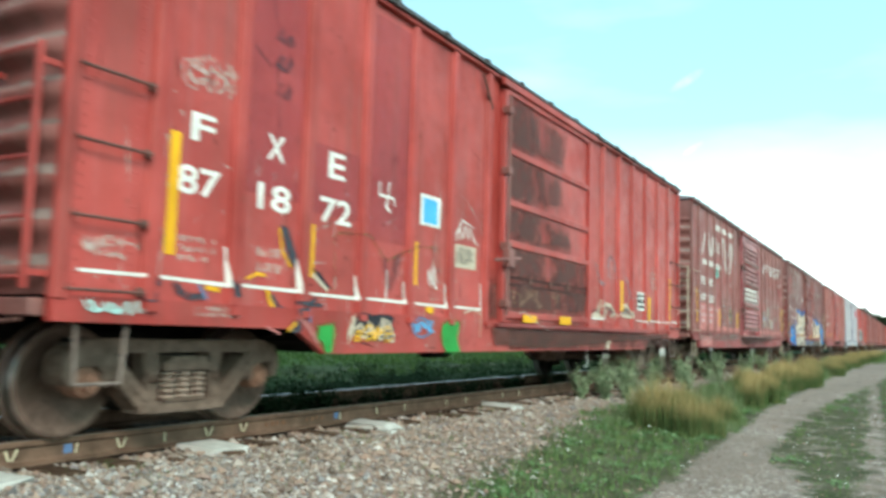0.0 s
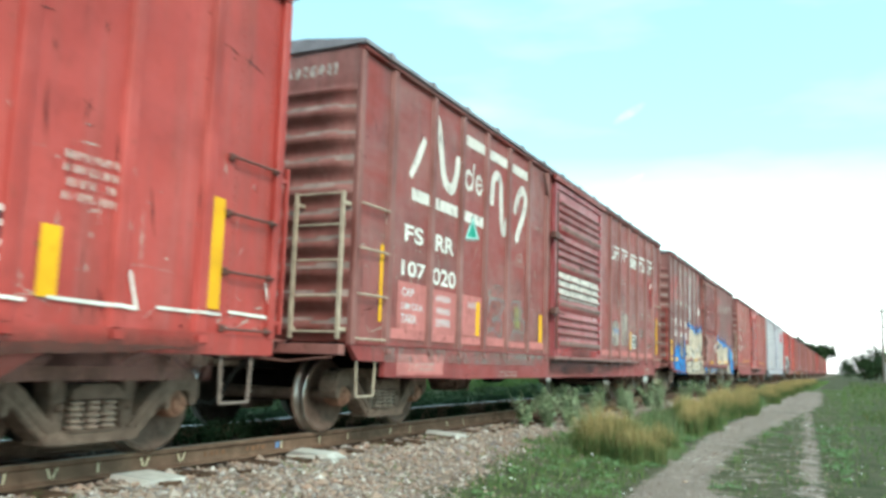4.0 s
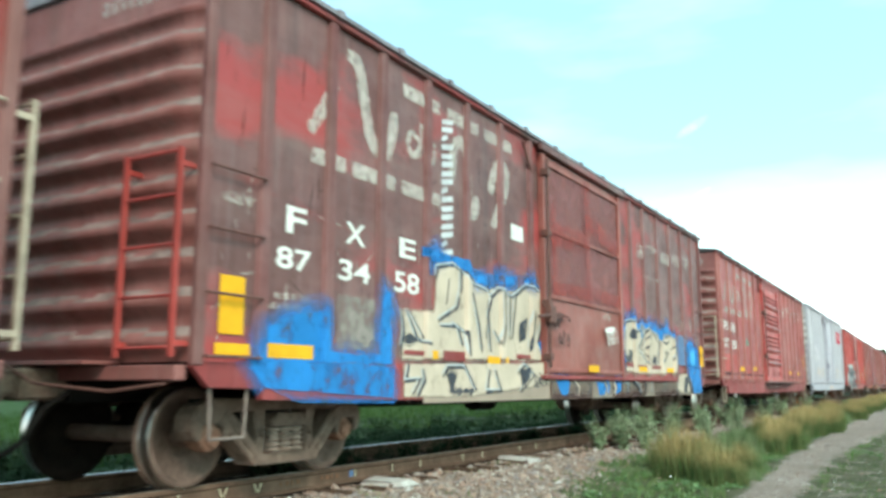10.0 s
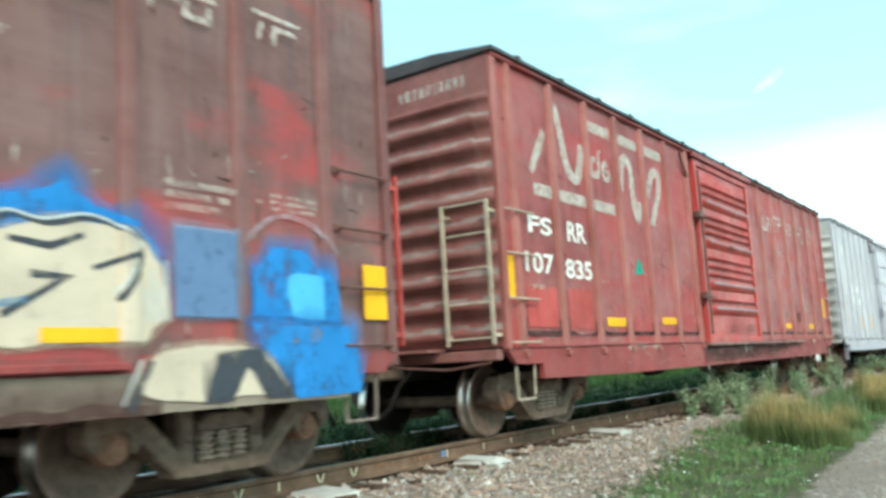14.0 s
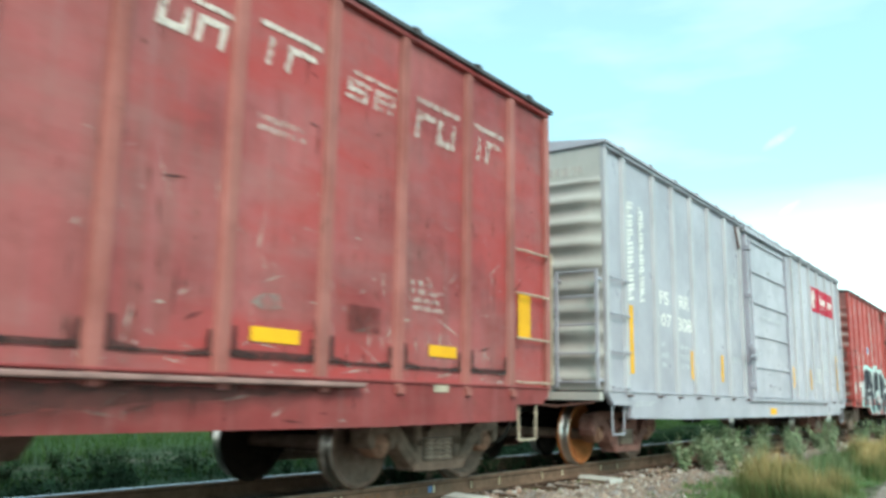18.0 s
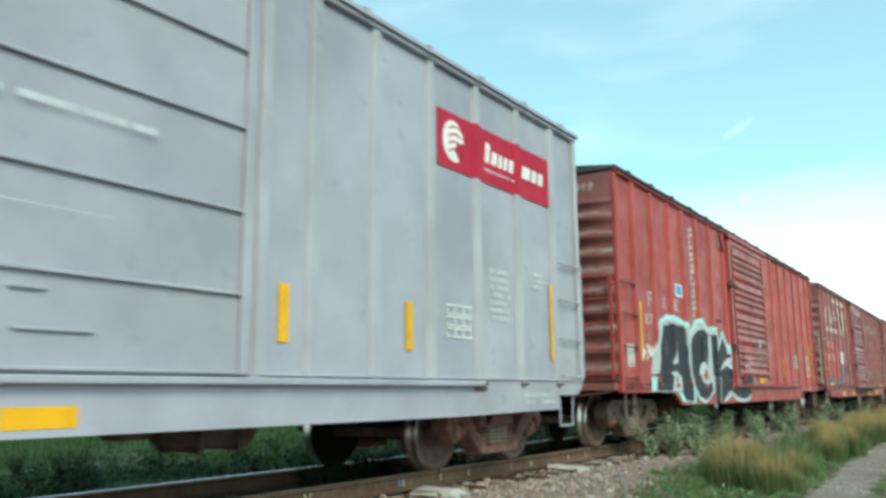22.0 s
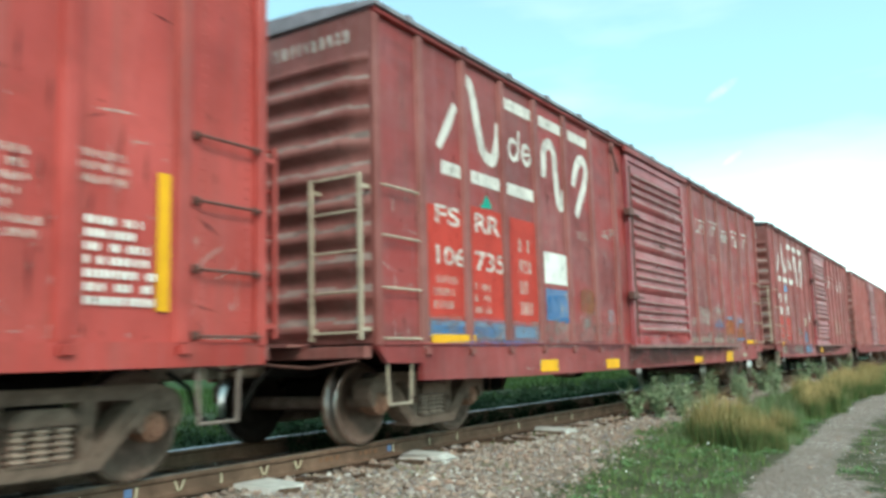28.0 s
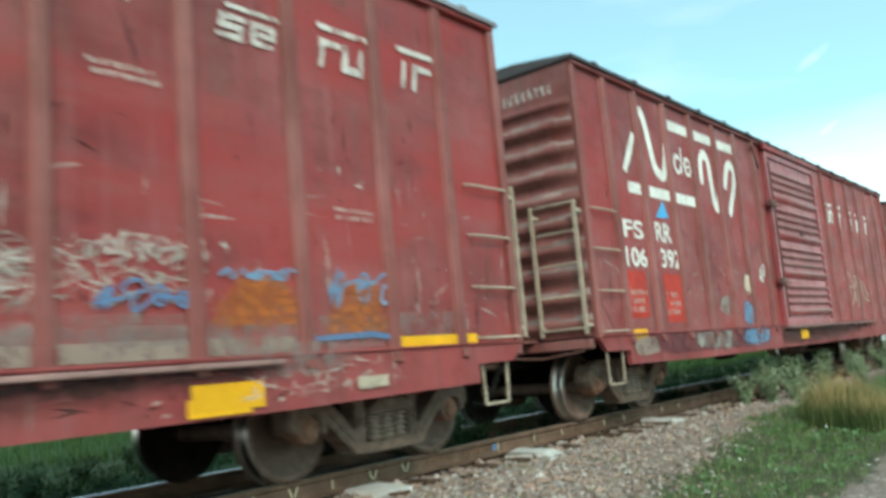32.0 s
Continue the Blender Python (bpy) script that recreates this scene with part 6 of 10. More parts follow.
def flat(car, name, mat, points, x=SHEET, label=""):
    """A patch of paint of any outline on the car's side."""
    sheet = x == SHEET
    if name in ("sprayed_shape", "paint_patch") and mat.name in MISTS:
        mist(car, mat, points, lay(car, x), sheet)
    x = lay(car, x)
    bm = bmesh.new()
    if name == "sprayed_shape":
        rough = []
        for p, q in zip(points, points[1:] + points[:1]):
            n = max(1, int(math.hypot(q[0] - p[0], q[1] - p[1]) / 0.07))
            for k in range(n):
                y, z = p[0] + (q[0] - p[0]) * k / n, p[1] + (q[1] - p[1]) * k / n
                j = noise.noise_vector((y * 7, z * 7, x * 50)) * 0.022 + noise.noise_vector((y * 23, z * 23, x * 50)) * 0.010
                rough.append((y + j.x, z + j.y))
        points = rough
    if name == "sprayed_shape" and not sheet and x < PANEL_SKIN:
        points = [(y, max(z, edge_low(car, y))) for y, z in points]
    f = bm.faces.new([bm.verts.new((x, y, z)) for y, z in points])
    if f.calc_area() > 0:
        f.normal_update()
        if f.normal.x < 0:
            f.normal_flip()
    bmesh.ops.triangulate(bm, faces=[f])
    if name == "sprayed_shape" and sheet:
        onto_posts(car, bm, mat, name)
    return part(name, bm, mat, car, label)


def rect(car, mat, y0, y1, z0, z1, name="paint_patch", x=SHEET, label=""):
    return flat(car, name, mat, [(y0, z0), (y1, z0), (y1, z1), (y0, z1)], x, label)


def tape(car, y0, y1, z0, z1, x=SHEET):
    return rect(car, M_YELLOW, y0, y1, z0, z1, "reflector", x, "yellow reflective strip")


def word(car, text, mat, y0, y1, z0, z1, x=SHEET, slant=0.0):
    key = (text, mat.name)
    me = CACHE.get(key)
    if me is None:
        me = CACHE[key] = WORDS[text].copy()
        me.materials.clear()
        me.materials.append(mat)
    ob = part("lettering", me, None, car)
    ob.matrix_basis = Matrix(((1, 0, 0, lay(car, x)), (0, y1 - y0, slant * (z1 - z0), y0), (0, 0, z1 - z0, z0), (0, 0, 0, 1)))
    return ob


def ribbon(bm, x, points, half, blunt=True):
    """One unbroken band of paint along a line."""
    pts = [Vector(p) for p in points]
    pts = [p for k, p in enumerate(pts) if k == 0 or (p - pts[k - 1]).length > 1e-4]
    if len(pts) < 2:
        return
    pairs = []
    for k, p in enumerate(pts):
        a, b = pts[max(0, k - 1)], pts[min(len(pts) - 1, k + 1)]
        d1, d2 = (p - a).normalized() if k else (b - p).normalized(), (b - p).normalized() if k < len(pts) - 1 else (p - a).normalized()
        d = d1 + d2
        d = d.normalized() if d.length > 0.25 else Vector((-d1.y, d1.x))
        n = Vector((-d.y, d.x)) * half * min(1.6, 1 / max(0.4, abs(d.dot(d1))))
        if k in (0, len(pts) - 1):
            p = p + d * half * (0.7 if k else -0.7)
            n = n * (0.75 if blunt else 0.3)
        pairs.append((bm.verts.new((x, *(p - n))), bm.verts.new((x, *(p + n)))))
    for (a, b), (c, d) in zip(pairs, pairs[1:]):
        bm.faces.new((a, c, d, b))


def rounded(pts):
    """A smooth line through the given points."""
    fine = []
    for p, q, r, t in zip([pts[0]] + list(pts), pts, pts[1:], list(pts[2:]) + [pts[-1]]):
        for u in (0, 0.25, 0.5, 0.75):
            fine.append(tuple(0.5 * (2 * q[i] + (r[i] - p[i]) * u + (2 * p[i] - 5 * q[i] + 4 * r[i] - t[i]) * u * u + (3 * q[i] - p[i] - 3 * r[i] + t[i]) * u ** 3) for i in (0, 1)))
    return fine + [tuple(pts[-1])]


def stroke(car, mat, wide, *points, name="sprayed_line", x=SHEET, smooth=False):
    """A line of paint."""
    bm = bmesh.new()
    sheet = x == SHEET
    ribbon(bm, lay(car, x), rounded(points) if smooth else points, wide / 2)
    if name == "sprayed_line" and sheet:
        onto_posts(car, bm, mat, name)
    return part(name, bm, mat, car)


def bars(car, mat, y0, y1, z0, z1, rows, seed=1, x=SHEET, upright=False):
    """Lines of writing too small or worn to read."""
    rnd = random.Random(seed)
    x = lay(car, x)
    bm = bmesh.new()
    along, across = (z1 - z0, y1 - y0) if upright else (y1 - y0, z1 - z0)
    step = across / rows
    for r in range(rows):
        size = step * (0.62 if rows > 1 else 0.8)
        u, v = 0.0, step * (r + 0.5)
        end = along * (1 if upright else rnd.uniform(0.72, 1.0))
        while u < end - size * 0.3:
            w = size * (rnd.uniform(0.42, 0.6) if upright else rnd.uniform(0.4, 0.7))
            a, b, c, d = u, min(u + w, end), v - size / 2, v + size / 2
            pts = ((y0 + c, z0 + a), (y0 + d, z0 + a), (y0 + d, z0 + b), (y0 + c, z0 + b)) if upright else ((y0 + a, z1 - d), (y0 + b, z1 - d), (y0 + b, z1 - c), (y0 + a, z1 - c))
            if rnd.random() > 0.08:
                bm.faces.new([bm.verts.new((x, *p)) for p in pts])
            u += w + size * rnd.choice((0.22, 0.22, 0.3, 0.55))
    return tagged(part("small_print", bm, mat, car), kind="stuff")


CURLS = [
    [[(0.0, 0.2), (0.3, 0.95), (0.5, 0.4), (0.35, 0.05), (0.1, 0.45), (0.6, 0.8), (1.1, 0.5)]],
    [[(0.0, 0.7), (0.5, 1.0), (0.9, 0.6), (0.4, 0.5), (0.5, 0.0), (1.1, 0.35)]],
    [[(0.1, 0.0), (0.3, 1.0)], [(0.4, 0.05), (0.55, 0.9)], [(0.0, 0.35), (1.0, 0.65)]],
    [[(0.0, 0.4), (0.2, 0.85), (0.45, 0.15), (0.7, 0.9), (0.9, 0.2), (1.15, 0.6)]],
    [[(0.8, 0.6), (0.45, 0.85), (0.2, 0.5), (0.5, 0.2), (0.75, 0.45), (0.55, 0.6), (0.4, 0.45)]],
    [[(0.0, 0.1), (0.5, 0.25), (1.1, 0.0)], [(0.2, 0.3), (0.6, 0.95), (0.65, 0.3)]],
    [[(0.05, 0.95), (0.35, 0.3), (0.9, 0.15)], [(0.3, 0.9), (0.6, 0.45), (1.1, 0.4)]],
]


def scrawl(car, mat, y0, y1, z0, z1, seed, wide=0.03, turns=14, x=SHEET):
    """A quick sprayed tag: one loose running line that reads as no word."""
    rnd = random.Random(seed)
    count = max(2, min(8, turns // 3))
    step = (y1 - y0) / count
    pts = []
    for k in range(count):
        a, tall, low = y0 + k * step, rnd.uniform(0.7, 1.0), rnd.uniform(0, 0.25)
        for line in rnd.choice(CURLS):
            pts += [(a + step * (1.05 * u + rnd.uniform(-0.07, 0.07) + 0.15 * v), z0 + (z1 - z0) * (low + (tall - low) * v + rnd.uniform(-0.05, 0.05))) for u, v in line]
    fine = []
    for p, q, r, s in zip([pts[0]] + pts, pts, pts[1:], pts[2:] + [pts[-1]]):
        for t in (0, 0.25, 0.5, 0.75):
            fine.append(tuple(0.5 * (2 * q[i] + (r[i] - p[i]) * t + (2 * p[i] - 5 * q[i] + 4 * r[i] - s[i]) * t * t + (3 * q[i] - p[i] - 3 * r[i] + s[i]) * t ** 3) for i in (0, 1)))
    bm = bmesh.new()
    ribbon(bm, lay(car, x), fine, wide * 0.28, False)
    return part("sprayed_line", bm, mat, car)


def scratches(car, mat, y0, y1, z0, z1, count, seed, x=SHEET, steep=0.5):
    """Fine scrapes and runs across the paint."""
    rnd = random.Random(seed)
    x = lay(car, x)
    bm = bmesh.new()
    for k in range(count):
        y, z = rnd.uniform(y0, y1), z0 + (z1 - z0) * rnd.random() ** 1.6
        run, w = rnd.choice((0.05, 0.1, 0.2, 0.4)) * rnd.uniform(0.5, 1.3), rnd.uniform(0.003, 0.013)
        a = math.pi / 2 + rnd.gauss(0, 0.12) if rnd.random() < steep else rnd.gauss(0, 0.5)
        d = Vector((math.cos(a), math.sin(a))) * run
        n = Vector((-d.y, d.x)).normalized() * w
        p = Vector((y, z))
        q = p + d
        if y0 < q.x < y1 and z0 < q.y < z1:
            bm.faces.new([bm.verts.new((x, *c)) for c in (p - n * 0.3, p + d * 0.5 - n, q, p + d * 0.5 + n)])
    return tagged(part("scuff_mark", bm, mat, car), kind="stuff")


def blot(car, mat, y0, y1, z0, z1, seed, rough=0.22, x=SHEET, name="paint_patch"):
    """A patch with a ragged edge."""
    rnd = random.Random(seed)
    cy, cz, n = (y0 + y1) / 2, (z0 + z1) / 2, 44
    pts = []
    for k in range(n):
        a = k * math.tau / n
        c, s = math.cos(a), math.sin(a)
        r = (abs(c) ** 4 + abs(s) ** 4) ** -0.25 * (1 - rough * (0.5 + 0.5 * noise.noise((2 * c + seed, 2 * s, 0.7 * seed))) - 0.1 * rough * rnd.random())
        pts.append((cy + r * c * (y1 - y0) / 2, cz + r * s * (z1 - z0) / 2))
    return flat(car, name, mat, pts, x)


def window_mark(car, y0, y1, z0, z1):
    """The consolidated stencil: a white grid on a black ground."""
    rect(car, M_BLACK, y0, y1, z0, z1, "stencil_box")
    t = (y1 - y0) * 0.07
    for a, b, c, d in ((y0, y1, z1 - t, z1), (y0, y1, z0, z0 + t), (y0, y0 + t, z0, z1), (y1 - t, y1, z0, z1), ((y0 + y1) / 2 - t / 2, (y0 + y1) / 2 + t / 2, z0 + (z1 - z0) * 0.3, z1), (y0, y1, z0 + (z1 - z0) * 0.27, z0 + (z1 - z0) * 0.27 + t), (y0 + (y1 - y0) * 0.15, y1 - (y1 - y0) * 0.15, z0 + (z1 - z0) * 0.62, z0 + (z1 - z0) * 0.62 + t)):
        rect(car, M_WHITE, a, b, c, d, "stencil_bar")


def on_ribs(car, length, door, mat, y0, y1, z0, z1):
    """Spray that also caught the faces of the posts."""
    for y in rib_places(length, door):
        if y0 < y < y1:
            bm = bmesh.new()
            at = [(HALF + 0.002, y - 0.079), (HALF + 0.0395, y - 0.058), (HALF + RIB_OUT + 0.0025, y - 0.045), (HALF + RIB_OUT + 0.0025, y + 0.042)]
            low, high = [bm.verts.new((*p, z0)) for p in at], [bm.verts.new((*p, z1)) for p in at]
            for k in range(3):
                bm.faces.new((low[k], low[k + 1], high[k + 1], high[k]))
            part("paint_patch", bm, mat, car)


def foot_strips(car, length, door, mat, z0, z1, inset=0.1):
    """Pale scuffed bands along the foot of each panel."""
    at = rib_places(length, door)
    for a, b in list(zip(at[:6], at[1:7])) + list(zip(at[7:13], at[8:14])):
        rect(car, mat, a + inset, b - inset, z0, z1 + 0.05 * noise.noise((a, 0, 0)))


def slab_column(car, mat, y0, y1, z0, z1, count):
    """The line's upright mark as plain slanting slabs, a pair to each place."""
    step = (z1 - z0) / count
    for k in range(count):
        z = z0 + k * step
        for a, b in ((0.04, 0.36), (0.50, 0.80)):
            lift = 0.22 * (y1 - y0)
            ends = (y0, y1) if k % 3 or a < 0.2 else (y0, (y0 + y1) / 2)
            flat(car, "stencil_bar", mat, [(ends[0], z + a * step), (ends[1], z + a * step + lift), (ends[1], z + b * step + lift), (ends[0], z + b * step)])


def hanger(car):
    bm = bmesh.new()
    rod(bm, (1.1, 11.1, 0.66), (1.1, 11.1, 0.48), 0.012)
    bent_rod(bm, [(1.1, 11.0, 0.47), (1.1, 11.14, 0.48), (1.1, 11.15, 0.38), (1.1, 11.12, 0.30), (1.1, 10.98, 0.30)], 0.022)
    part("pipe_hook", bm, M_WHITE, car, "white hooked pipe end under the floor")


def ridge_paint(car, y0, y1, z0, z1, crests=(2.13, 2.28, 2.42)):
    """White rolled over a pressed door: worn in the hollows, whole on the beads, missed under them."""
    rect(car, M_RUBBED, y0, y1, z0, z1, "paint_patch", HALF + 0.054, "white paint rubbed over the ridges")
    rect(car, M_RUBBED, y0 + 0.02, y1 - 0.02, z0 + 0.02, z1 - 0.02, "paint_patch", HALF + 0.058, "white paint rubbed over the ridges")
    for k, z in enumerate(crests):
        rect(car, M_RUBBED, y0 + 0.02 * (k % 3), y1 - 0.03 * (k % 2), z - 0.012, z + 0.018, "paint_patch", HALF + 0.104, "white paint rubbed over the ridges")


def wave_sign(car, mat, dy=0.0, dz=0.0):
    """The old line's sign: two waving strokes between dashed bands."""
    def at(*pts):
        return [(y + dy, z + dz) for y, z in pts]
    stroke(car, mat, 0.13, *at((1.28, 3.12), (1.45, 3.36), (1.6, 3.6)), name="stencil_bar")
    stroke(car, mat, 0.15, *at((1.86, 4.0), (1.98, 3.95), (2.09, 3.6), (2.18, 3.3), (2.31, 3.17), (2.47, 3.17), (2.59, 3.42), (2.62, 3.6)), name="stencil_bar", smooth=True)
    stroke(car, mat, 0.15, *at((3.86, 3.25), (3.9, 3.58), (4.06, 3.7), (4.2, 3.6), (4.24, 3.3), (4.27, 3.0), (4.34, 2.87), (4.42, 2.9), (4.46, 3.05)), name="stencil_bar", smooth=True)
    stroke(car, mat, 0.15, *at((4.84, 3.28), (5.0, 3.58), (5.18, 3.68), (5.32, 3.56), (5.24, 3.3), (5.06, 3.05), (4.93, 2.84)), name="stencil_bar", smooth=True)
    for y in (3.0, 3.36):
        stroke(car, mat, 0.06, *at(*[(y + 0.11 * math.cos(a * 0.75), 3.4 + 0.13 * math.sin(a * 0.75)) for a in range(1, 9)]), name="stencil_bar")
    stroke(car, mat, 0.05, *at((3.27, 3.39), (3.46, 3.42)), name="stencil_bar")
    stroke(car, mat, 0.06, *at((3.12, 3.3), (3.17, 3.66)), name="stencil_bar")
    for a, b in ((1.3, 1.79), (1.93, 2.65), (2.8, 3.57)):
        rect(car, mat, a + dy, b + dy, 2.80 + dz, 2.95 + dz, "stencil_bar")
    for a, b in ((2.8, 3.55), (3.76, 4.5), (4.7, 5.46)):
        rect(car, mat, a + dy, b + dy, 3.89 + dz, 4.04 + dz, "stencil_bar")


MOTTO = {
    "Un": [[(0.02, 1), (0.02, 0.06), (0.38, 0.06), (0.38, 0.62)], [(0.58, 0), (0.58, 0.58), (0.95, 0.58), (0.95, 0)], [(0.38, 0.96), (1.0, 0.96)]],
    "ir": [[(0.2, 0), (0.2, 0.6)], [(0.52, 0), (0.52, 0.58), (0.95, 0.58)], [(0, 0.96), (1, 0.96)]],
    "Se": [[(0.42, 0.62), (0.03, 0.62), (0.03, 0.34), (0.38, 0.34), (0.38, 0.04), (0, 0.04)], [(0.95, 0.04), (0.58, 0.04), (0.58, 0.6), (0.95, 0.6), (0.95, 0.32), (0.6, 0.32)], [(0.1, 0.96), (1, 0.96)]],
    "rv": [[(0.08, 0), (0.08, 0.58), (0.44, 0.58)], [(0.6, 0.6), (0.6, 0.05), (0.95, 0.05), (0.95, 0.6)], [(0, 0.96), (1, 0.96)]],
}


def motto(car, mat, spots, pieces=("Un", "ir", "Se", "rv", "ir")):
    """The line's motto in slanting strokes, broken up by the posts, a bar over each piece."""
    length, door = SPANS[car.name]
    posts = rib_places(length, door)
    for text, (y0, y1, z0, z1) in zip(pieces, spots):
        mid = (y0 + y1) / 2
        y0, y1 = max([y0] + [p + 0.12 for p in posts if p < mid]), min([y1] + [p - 0.12 for p in posts if p > mid])
        for line in MOTTO[text]:
            stroke(car, mat, 0.2 * (z1 - z0), *[(y0 + (y1 - y0) * u + 0.18 * (v - 0.5) * (z1 - z0), z0 + (z1 - z0) * v) for u, v in line], name="lettering")


def end_lines(car, mat, seed):
    """The number over the ridges of the lead end, too small to read."""
    rnd = random.Random(seed)
    bm = bmesh.new()
    x = 0.25
    while x < 1.25:
        w = rnd.uniform(0.05, 0.09)
        bm.faces.new([bm.verts.new(c) for c in ((x, -0.012, 4.0), (x + w, -0.012, 4.0), (x + w, -0.012, 4.13), (x, -0.012, 4.13))])
        x += w + 0.035
    tagged(part("small_print", bm, mat, car), kind="stuff")


LEAD, RED_CAR, BROWN_CAR, BLUE_CAR, MAROON_CAR, GREY_CAR, TAG_CAR, PANEL_CAR, PALE_CAR = [row[0] for row in TRAIN[:9]]

WRAPPED[TAG_CAR.name] = rib_places(16.0, (6.42, 9.55))
WRAPPED[BLUE_CAR.name] = rib_places(15.82, (6.35, 9.75))
WRAPPED[RED_CAR.name] = rib_places(16.0, (6.42, 9.8))

for k, c in enumerate((RED_CAR, BROWN_CAR, BLUE_CAR, MAROON_CAR, GREY_CAR, TAG_CAR, PANEL_CAR, PALE_CAR)):
    end_lines(c, M_FAINT, k)

for k, c in enumerate((LEAD, RED_CAR, BROWN_CAR, BLUE_CAR, MAROON_CAR, TAG_CAR, PANEL_CAR, PALE_CAR)):
    long = TRAIN[(0, 1, 2, 3, 4, 6, 7, 8)[k]][3]
    at = TRAIN[(0, 1, 2, 3, 4, 6, 7, 8)[k]][0]
    scratches(at, M_FAINT, 0.1, 6.2, 1.04, 2.6, 150, 100 + k)
    scratches(at, M_FAINT, long - 6.0, long - 0.1, 1.04, 2.6, 150, 120 + k)
    scratches(at, M_SMUT, 0.1, 6.2, 1.04, 3.9, 90, 140 + k, steep=0.8)
    scratches(at, M_SMUT, long - 6.0, long - 0.1, 1.04, 3.9, 90, 160 + k, steep=0.8)
    scratches(at, M_SMUT, 2.9, long - 2.9, 0.66, 0.95, 40, 180 + k, SILL, 0.4)
    scratches(at, M_FAINT, 2.9, long - 2.9, 0.66, 0.95, 45, 200 + k, SILL, 0.4)

# dirt on the sill under the door, with the track lip's shade painted in
for c, a, b in ((BROWN_CAR, 6.6, 13.0), (MAROON_CAR, 6.2, 12.6), (PANEL_CAR, 6.6, 13.1), (PALE_CAR, 6.6, 13.1)):
    flat(c, "sprayed_shape", M_SILLDARK, [(a, 0.93), (b, 0.93), (b - 1.2, 0.84), (b - 3.0, 0.72), (a + 1.4, 0.66), (a, 0.70)], SILL)
    flat(c, "sprayed_shape", M_SILLDARK, [(a, 0.93), (b - 1.0, 0.93), (b - 2.4, 0.87), (a + 1.0, 0.80), (a, 0.84)], SILL)

# red oxide car with scrawls
rect(RED_CAR, M_PURPLE, 1.68, 2.38, 1.95, 4.1)
rect(RED_CAR, M_PURPLE, 2.56, 3.28, 1.9, 2.55)
rect(RED_CAR, M_PURPLE, 3.44, 4.17, 1.75, 4.1)
rect(RED_CAR, M_GRIME, 6.75, 15.2, 0.64, 0.9, x=SILL)
rect(TAG_CAR, M_GRIME, 0.1, 2.3, 0.87, 1.0, x=SILL)
word(RED_CAR, "F", M_WHITE, 1.08, 1.33, 2.25, 2.47)
word(RED_CAR, "X", M_WHITE, 1.93, 2.16, 2.27, 2.49)
word(RED_CAR, "E", M_WHITE, 2.78, 3.04, 2.26, 2.51)
word(RED_CAR, "87", M_WHITE, 0.97, 1.41, 1.83, 2.05)
word(RED_CAR, "18", M_WHITE, 1.84, 2.26, 1.83, 2.06)
word(RED_CAR, "72", M_WHITE, 2.68, 3.16, 1.83, 2.07)
tape(RED_CAR, 0.89, 0.99, 1.36, 2.28)
tape(RED_CAR, 2.47, 2.62, 1.31, 1.79)
tape(RED_CAR, 4.28, 4.42, 1.35, 1.83)
rect(RED_CAR, M_WHITE, 4.45, 4.90, 2.03, 2.38)
rect(RED_CAR, M_SKYBLUE, 4.51, 4.83, 2.06, 2.34)
rect(RED_CAR, M_CREAM, 5.27, 5.82, 1.62, 1.90, "notice")
bars(RED_CAR, M_BLACK, 5.32, 5.77, 1.67, 1.87, 5, 3)
stroke(RED_CAR, M_WHITE, 0.03, (3.64, 2.36), (3.64, 2.23), (3.90, 2.23), (3.93, 2.16))
stroke(RED_CAR, M_WHITE, 0.03, (3.82, 2.39), (3.77, 2.12), (3.84, 2.08))
stroke(RED_CAR, M_WHITE, 0.032, (0.20, 1.19), (0.70, 1.19))
stroke(RED_CAR, M_WHITE, 0.032, (0.88, 1.19), (1.54, 1.17), (1.50, 1.46))
stroke(RED_CAR, M_WHITE, 0.032, (1.72, 1.18), (2.41, 1.17), (2.38, 1.44))
stroke(RED_CAR, M_WHITE, 0.032, (2.59, 1.16), (3.29, 1.15), (3.26, 1.36))
stroke(RED_CAR, M_WHITE, 0.032, (3.49, 1.16), (4.17, 1.15), (4.14, 1.36))
stroke(RED_CAR, M_WHITE, 0.032, (4.40, 1.15), (5.07, 1.14), (5.04, 1.39))
stroke(RED_CAR, M_WHITE, 0.032, (5.30, 1.15), (5.98, 1.14), (5.94, 1.45))
bars(RED_CAR, M_FAINT, 1.01, 1.43, 1.31, 1.53, 3, 5)
bars(RED_CAR, M_FAINT, 1.86, 2.19, 1.28, 1.54, 2, 6)
bars(RED_CAR, M_FAINT, 1.19, 1.81, 0.91, 1.00, 2, 7, x=SILL)
for k in range(3):
    scrawl(RED_CAR, M_FAINT, 0.9 + 0.05 * k, 1.58, 2.58 + 0.1 * k, 2.86 + 0.06 * k, 11 + 40 * k, 0.03, 9)
scrawl(RED_CAR, M_WEAR, 1.96, 2.22, 3.29, 3.46, 12, 0.06, 7)
scrawl(RED_CAR, M_WEAR, 1.97, 2.23, 3.04, 3.24, 13, 0.06, 7)
scrawl(RED_CAR, M_WEAR, 2.00, 2.23, 2.80, 3.01, 14, 0.06, 7)
stroke(RED_CAR, M_YELLOW, 0.025, (2.13, 1.69), (2.18, 1.50), (2.30, 1.38))
flat(RED_CAR, "sprayed_shape", M_SLATE, [(2.15, 1.72), (2.23, 1.72), (2.37, 1.47), (2.34, 1.37), (2.26, 1.46)])
flat(RED_CAR, "sprayed_shape", M_BLACK, [(2.60, 1.39), (2.70, 1.36), (2.89, 1.22), (2.77, 1.22)])
